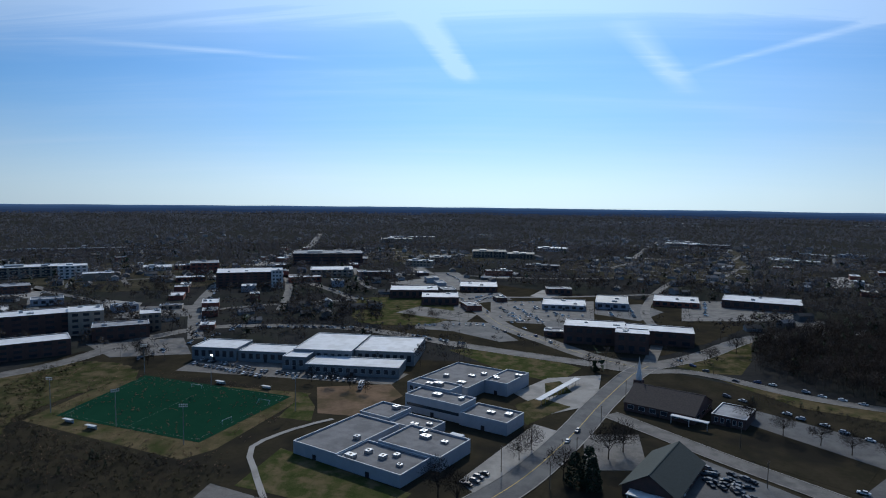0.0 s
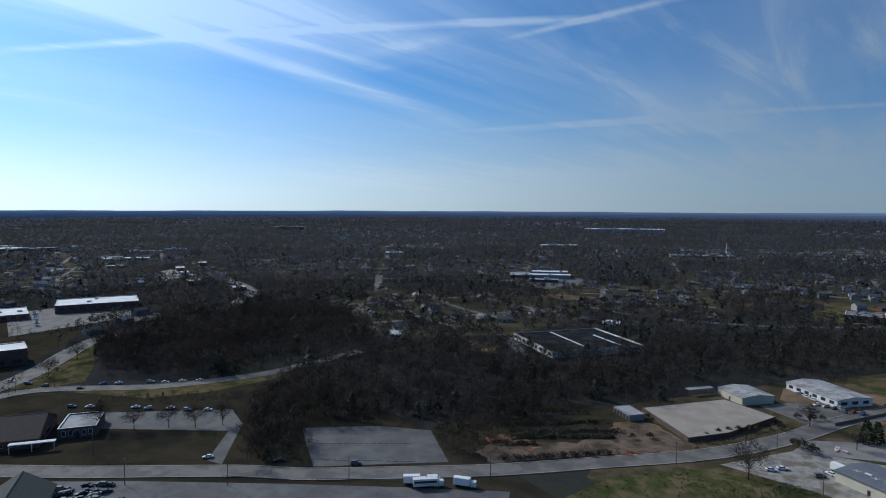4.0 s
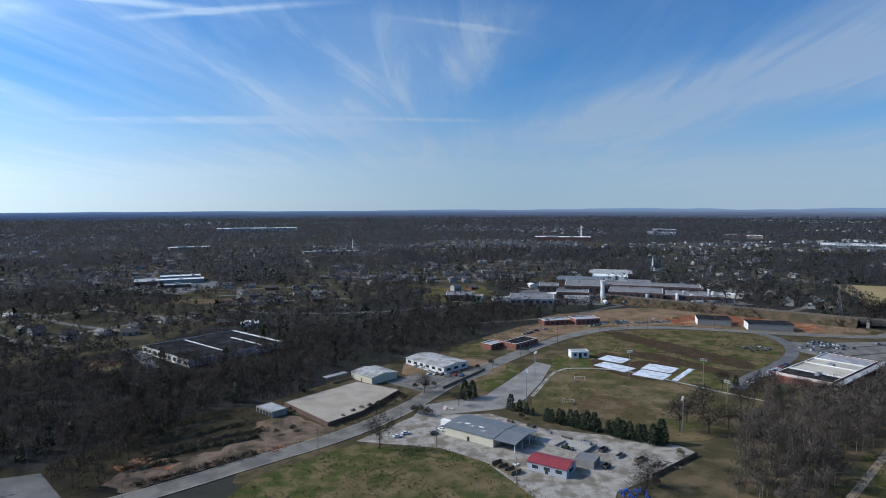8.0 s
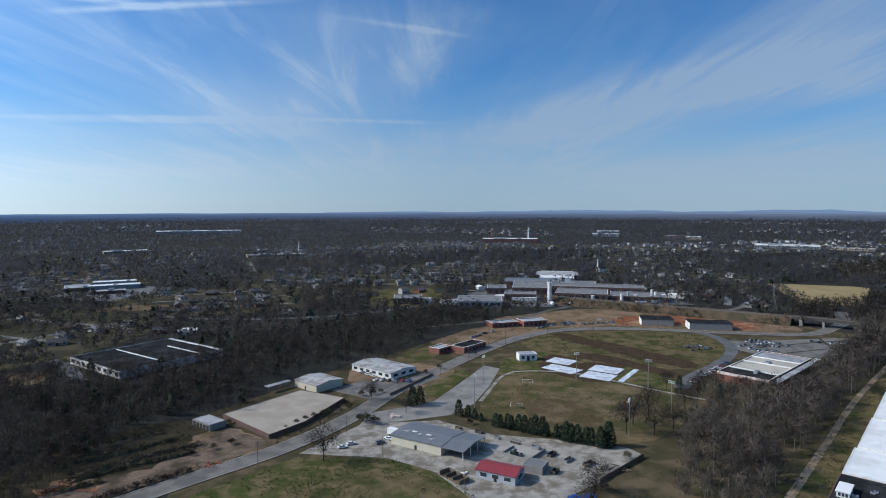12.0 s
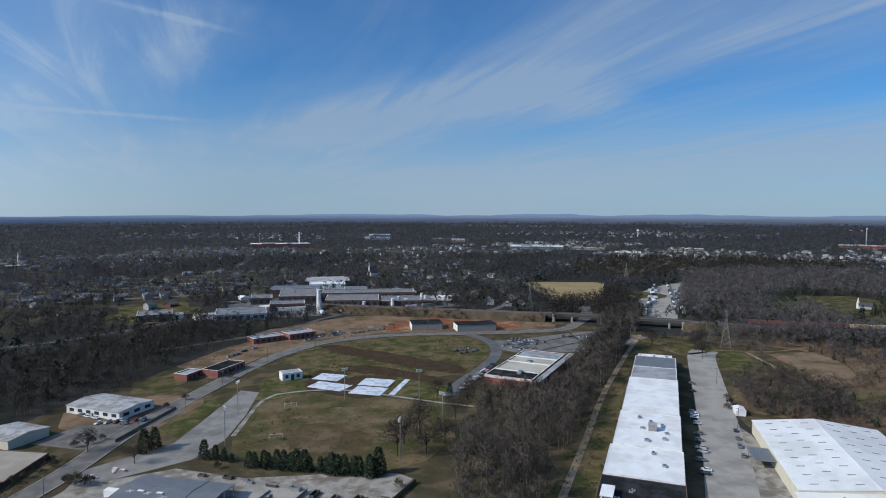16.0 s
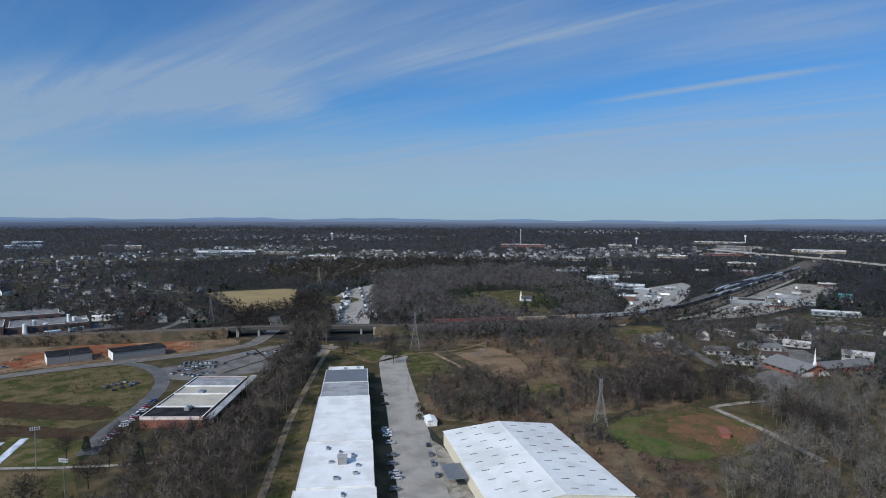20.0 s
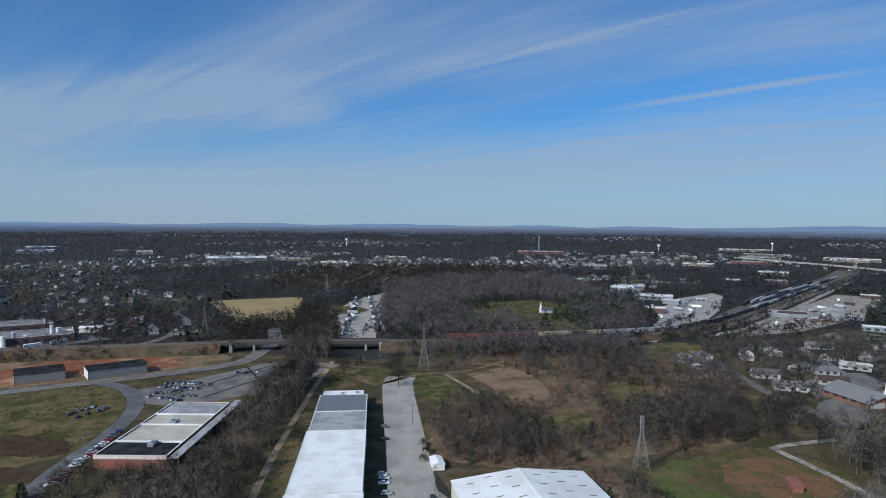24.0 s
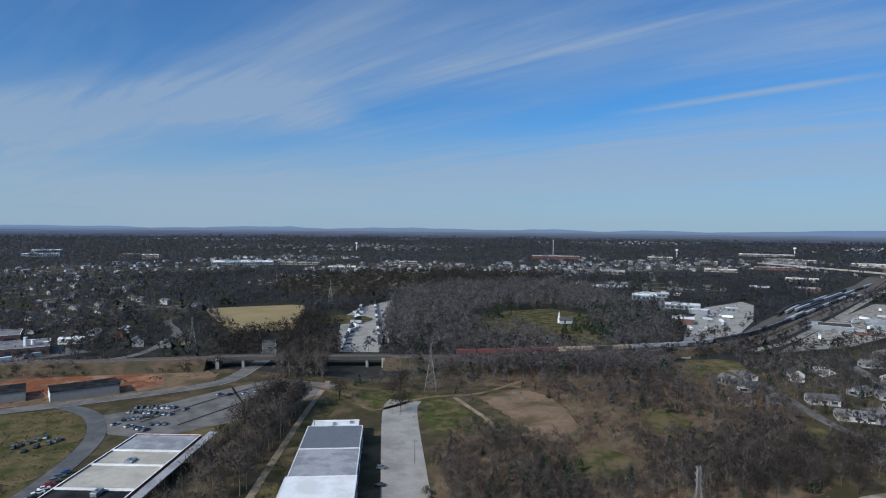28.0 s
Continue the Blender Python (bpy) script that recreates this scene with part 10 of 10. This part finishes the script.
ISL_W = surf("far_siding", (0.36, 0.355, 0.345), (0.22, 0.215, 0.205), 0.02, 0.85, island=0.6)
ISL_R = surf("far_shingles", (0.135, 0.130, 0.127), (0.085, 0.082, 0.080), 0.02, 0.9, island=0.7)
ISL_P = surf("far_pale_roofs", (0.36, 0.36, 0.355), (0.24, 0.24, 0.235), 0.02, 0.7, island=0.5)
house_stuff("far_houses", fx[q < 0.88], fy[q < 0.88], ft[q < 0.88], ISL_W, ISL_R, "many small pale houses with dark roofs among trees")
house_stuff("far_houses", fx[q >= 0.88], fy[q >= 0.88], ft[q >= 0.88], ISL_W, ISL_P, "many small buildings with pale roofs among trees")
for x, y in zip(fx, fy):
    away = math.hypot(x, y)
    paint(("disc", x, y, 5.5))
    if rng.random() < 0.3:
        paint(("disc", x * (1 - 12 / away), y * (1 - 12 / away), 8))

# ---- trees of the suburbs and the far woods ----
for k in range(4):
    tx, ty = rng.uniform(-760, -440, 60), rng.uniform(-80, 230, 60)
    keep = (np.abs((tx + 552) * 0.29 + (ty - 21)) > 16) & (np.sin(tx * 0.05 + k) * np.cos(ty * 0.06) > -0.2)
    keep &= inside(np.array([(-440, 62), (-490, -20), (-600, -80), (-750, -90), (-740, 120), (-620, 240), (-470, 150)]), tx, ty)
    for bx, by in TOWN_SPOTS:
        keep &= np.hypot(tx - bx, ty - by) > 27
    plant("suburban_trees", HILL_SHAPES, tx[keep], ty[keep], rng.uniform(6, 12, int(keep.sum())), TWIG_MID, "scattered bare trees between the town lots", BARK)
x, y = jitter_grid(-1500, -900, 1700, 1600, 9.0)
r, b = np.hypot(x, y), bearing(x, y)
m = free(x, y) & (r > 150) & (r < 1500) & (b > -98) & (b < 140)
m &= rng.random(len(x)) < 0.80 + 0.55 * patchy(x * 0.7, y * 0.7)
thin = np.zeros(len(x), bool)
for o in THIN:
    thin |= inside(o, x, y)
town_zone = (b > 68) & (b < 132) & (r > 430) & (r < 1350) & (y < 420)
m &= ~town_zone | (rng.random(len(x)) < 0.62)
m &= ~thin | (rng.random(len(x)) < np.where(r < 900, 0.72, 0.88))
m &= (x < 1300) | (y < 1200)
x, y, r = x[m], y[m], r[m]
ever = rng.random(len(x)) < 0.03 + 0.75 * np.clip(patchy(y * 0.6 + 90, x * 0.6) - 0.38, 0, 1)
near = r < 480
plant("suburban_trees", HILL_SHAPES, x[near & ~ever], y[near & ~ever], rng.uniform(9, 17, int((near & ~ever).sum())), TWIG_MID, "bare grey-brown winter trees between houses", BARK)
grow = rng.uniform(10, 17, len(x)) * (1 + 0.25 * patchy(x, y))
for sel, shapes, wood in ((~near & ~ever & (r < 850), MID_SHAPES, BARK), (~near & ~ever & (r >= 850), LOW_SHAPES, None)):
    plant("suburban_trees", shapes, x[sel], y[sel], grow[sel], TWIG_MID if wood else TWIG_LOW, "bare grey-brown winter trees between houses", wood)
plant("evergreen_trees", FIRS_FAR, x[ever], y[ever], rng.uniform(8, 17, int(ever.sum())), NEEDLE, "dark evergreen trees between houses")
x, y = jitter_grid(-4700, -3600, 4700, 4700, 27)
r, b = np.hypot(x, y), bearing(x, y)
m = (r > 1480) & (r < 4650) & (b > -98) & (b < 142) & free(x, y)
m &= (patchy(x * 0.17, y * 0.17) > -0.45) | (rng.random(len(x)) < 0.3)
x, y, r = x[m], y[m], r[m]
keep = rng.random(len(x)) < np.clip(1.15 - (r - 1500) / 5200, 0.4, 1)
x, y, r = x[keep], y[keep], r[keep]
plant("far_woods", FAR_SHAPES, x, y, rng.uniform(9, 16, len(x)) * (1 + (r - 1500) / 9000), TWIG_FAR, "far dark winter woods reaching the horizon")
x, y = jitter_grid(-1600, -1600, 1600, 1600, 60)
b, r = bearing(x, y), np.hypot(x, y)
m = ((b < -98) | (b > 140)) & (r > 220) & free(x, y)
plant("suburban_trees", MID_SHAPES, x[m], y[m], rng.uniform(7, 13, int(m.sum())), TWIG, "bare winter trees south of the yards")


# ---- tufts of weeds on the open ground ----
TUFTS = [tree_shape(150 + k, 7, 0.5, 0.30, 0, 0.9, 0.02, flat=0.3) for k in range(6)]
for o, step, mat, words in (([(-92, 236), (-60, 272), (-26, 272), (0, 258), (24, 226), (10, 190), (-60, 190), (-100, 205)], 1.7, TUFT_OLIVE, "olive weed tufts on the rough lawn"),
                            ([(26, 350), (45, 400), (74, 409), (110, 386), (138, 358), (126, 310), (102, 287), (84, 284), (52, 300), (24, 325)], 3.4, TUFT_OLIVE, "thin weed tufts on the playing field"),
                            ([(66, 495), (92, 527), (115, 541), (170, 548), (224, 532), (228, 505), (222, 472), (196, 436), (174, 415), (130, 425), (84, 465)], 2.3, SCRUB, "brown weed tufts on the oval"),
                            ([(150, 262), (182, 290), (238, 350), (300, 412), (352, 455), (360, 440), (312, 410), (262, 360), (200, 285), (160, 238), (120, 195), (112, 210)], 1.8, SCRUB, "dry weed tufts beside the mill strip"),
                            ([(357, 476), (370, 460), (398, 410), (392, 372), (384, 330), (366, 358), (350, 418)], 2.2, TUFT_OLIVE, "weed tufts on the meadow"),
                            ([(317, 220), (352, 226), (410, 200), (408, 160), (375, 140), (325, 150)], 2.6, TWIG_RED, "weed tufts round the ball field"),
                            ([(-4, 505), (30, 555), (70, 590), (150, 612), (240, 590), (330, 552), (243, 552), (170, 568), (106, 560), (60, 522)], 3.4, TWIG, "dark weeds and litter on the dirt lots"),
                            ([(-400, -270), (-372, -190), (-340, -92), (-262, -100), (-205, -100), (-235, -200), (-330, -280)], 3.2, TWIG_RED, "brown weed tufts round the turf field")):
    o = np.array(o)
    x, y = jitter_grid(*o.min(0), *o.max(0), step)
    m = inside(o, x, y) & (rng.random(len(x)) < 0.45 + 0.6 * patchy(x * 3, y * 3))
    plant("weed_tufts", TUFTS, x[m], y[m], rng.uniform(0.35, 1.0, int(m.sum())), mat, words)


# ---- single trees ----
def single_tree(shape, name, words, category, height, trunk_mat, crown_mat, group):
    v, f, nt = shape
    ob = empty(name, pose(0, 0, 0), words, category, group)
    t = part_from(v * height, f[:nt], "trunk", trunk_mat, ob)
    part_from(v * height, f[nt:], "crown", crown_mat, ob)
    return ob


def part_from(v, f, name, mat, parent):
    used = np.unique(f)
    remap = np.zeros(len(v), int)
    remap[used] = np.arange(len(used))
    ob = new(name, tri_mesh(name, v[used], remap[f], mat))
    ob.parent = parent
    return ob


BIG = [single_tree(tree_shape(200 + k, 1300, 0.11, 0.0042, 16, 0.44, 0.20, flat=0.1, stem=0.022), "bare_tree", "large bare winter tree with grey spreading branches", "tree", 17, TWIG_DARK, TWIG_DARK, "single bare trees") for k in range(4)]
tree_spots = []
tree_spots += [(-47.7, 267.5, 1.0), (-36, 352, 0.7), (93, 298, 1.0), (100, 310, 1.0), (106, 296, 0.9), (112, 322, 1.05), (118, 304, 0.8), (136, 335, 0.8), (62, 236, 0.8), (58, 224, 0.7), (-15, 330, 0.55), (178, 356, 0.8), (186, 352, 0.7), (160, 366, 0.75), (150, 352, 0.8), (170, 372, 0.7)]
tree_spots += [(204, 350, 0.7), (140, 372, 0.7), (360, 396, 0.8), (375, 420, 0.8), (392, 432, 0.9), (350, 440, 0.8), (408, 212, 0.9), (418, 190, 0.9), (430, 175, 1.0), (440, 215, 0.9), (402, 150, 1.0), (455, 190, 1.0), (396, 140, 1.1), (384, 128, 1.1)]
tree_spots += [(-258, 20, 0.7), (-270, 26, 0.7), (-222, -12, 0.9), (-215, -5, 0.8), (-240, 36, 0.9), (-262, 58, 1.0), (-270, 66, 0.9), (-350, -72, 0.6), (-356, -84, 0.6), (-344, -62, 0.5), (-362, -98, 0.6), (-310, 136, 0.8), (-296, 146, 0.7), (-286, 158, 0.7), (-276, 166, 0.7), (-268, 176, 0.7)]
tree_spots += [(-462, 190, 0.9), (-480, 214, 1.0), (-500, 250, 1.0), (-450, 230, 1.0), (-430, 160, 0.8), (-540, -60, 0.9), (-545, -90, 0.9), (-548, -120, 0.9), (-540, -150, 0.9), (-556, -40, 0.8), (-390, -215, 0.6), (-402, -225, 0.6), (-412, -232, 0.6), (-424, -242, 0.6), (-198, -70, 0.6), (-186, -60, 0.6), (-190, -85, 0.5)]
for k, (x, y, s) in enumerate(tree_spots):
    m = pose(x, y, 0, 0, 0, 47 * k) @ Matrix.Diagonal((s, s, s, 1))
    if k < 4:
        BIG[k].matrix_basis = m
    else:
        o = copy_thing(BIG[k % 4], pose(x, y, 0, 0, 0, 47 * k))
        o.scale = (s, s, s)
EV = [single_tree(fir_shape(300 + k, 620, 0.050, 0.30, 0.42), "evergreen_tree", "dark green columnar evergreen in a hedge row", "tree", 8.4, BARK, NEEDLE, "evergreen hedge row") for k in range(3)]
ev_spots = [(11 + 67 * t + rng.uniform(-1, 1), 322 - 42 * t + rng.uniform(-1, 1), rng.uniform(0.7, 1.15)) for t in np.linspace(0.3, 1, 19)] + [(13, 325, 1.05), (17.5, 322, 0.8), (21, 319.5, 0.7), (24, 317, 0.5), (80, 282, 1.4), (-12, 342, 1.3), (-8, 346, 1.2), (150, 378, 0.8), (-236, 40, 1.6), (-240, 46, 1.7), (-232, 46, 1.5)]
for k, (x, y, s) in enumerate(ev_spots):
    if k < 3:
        EV[k].matrix_basis = pose(x, y, 0, 0, 0, 70 * k) @ Matrix.Diagonal((s, s, s, 1))
    else:
        o = copy_thing(EV[k % 3], pose(x, y, 0, 0, 0, 70 * k))
        o.scale = (s, s, s)
BUSH = [single_tree(tree_shape(220 + k, 420, 0.20, 0.030, 8, 0.60, 0.05, flat=0.3, stem=0.012), "shrub", "dense dark winter shrub beside the road", "shrub", 3.6, TWIG_DARK, [TWIG_DARK, SCRUB][k], "roadside shrubs") for k in range(2)]
bush_spots = [(-30.4, 312.8, 1.2), (-34.5, 315.4, 1.3), (-38, 318, 1.0), (-66.1, 317.9, 0.8), (-62.3, 321.5, 0.9), (-58.4, 325.2, 0.9), (-69.5, 312.6, 0.8), (-55.5, 329.9, 0.8), (-52.5, 336, 0.8), (-42.6, 360, 0.9), (-36.1, 362.3, 1.0), (-46.2, 338, 0.9), (-73, 305, 0.7), (-32, 366, 0.8)]
bush_spots += [(-107, 274, 0.7), (-100, 281, 0.8), (-93.8, 287.2, 0.8), (-104, 315, 0.7), (-50, 344, 0.8), (3, 420, 0.9), (-6, 408, 0.8), (30, 460, 0.8), (66, 238, 0.9), (84, 268, 0.9), (18, 312, 0.8), (282, 296, 0.9), (290, 302, 1.0), (296, 310, 0.9)]
for k, (x, y, sc) in enumerate(bush_spots):
    if k < 2:
        BUSH[k].matrix_basis = pose(x, y, 0, 0, 0, 70 * k) @ Matrix.Diagonal((sc, sc, sc, 1))
    else:
        o = copy_thing(BUSH[k % 2], pose(x, y, 0, 0, 0, 70 * k))
        o.scale = (sc, sc, sc)
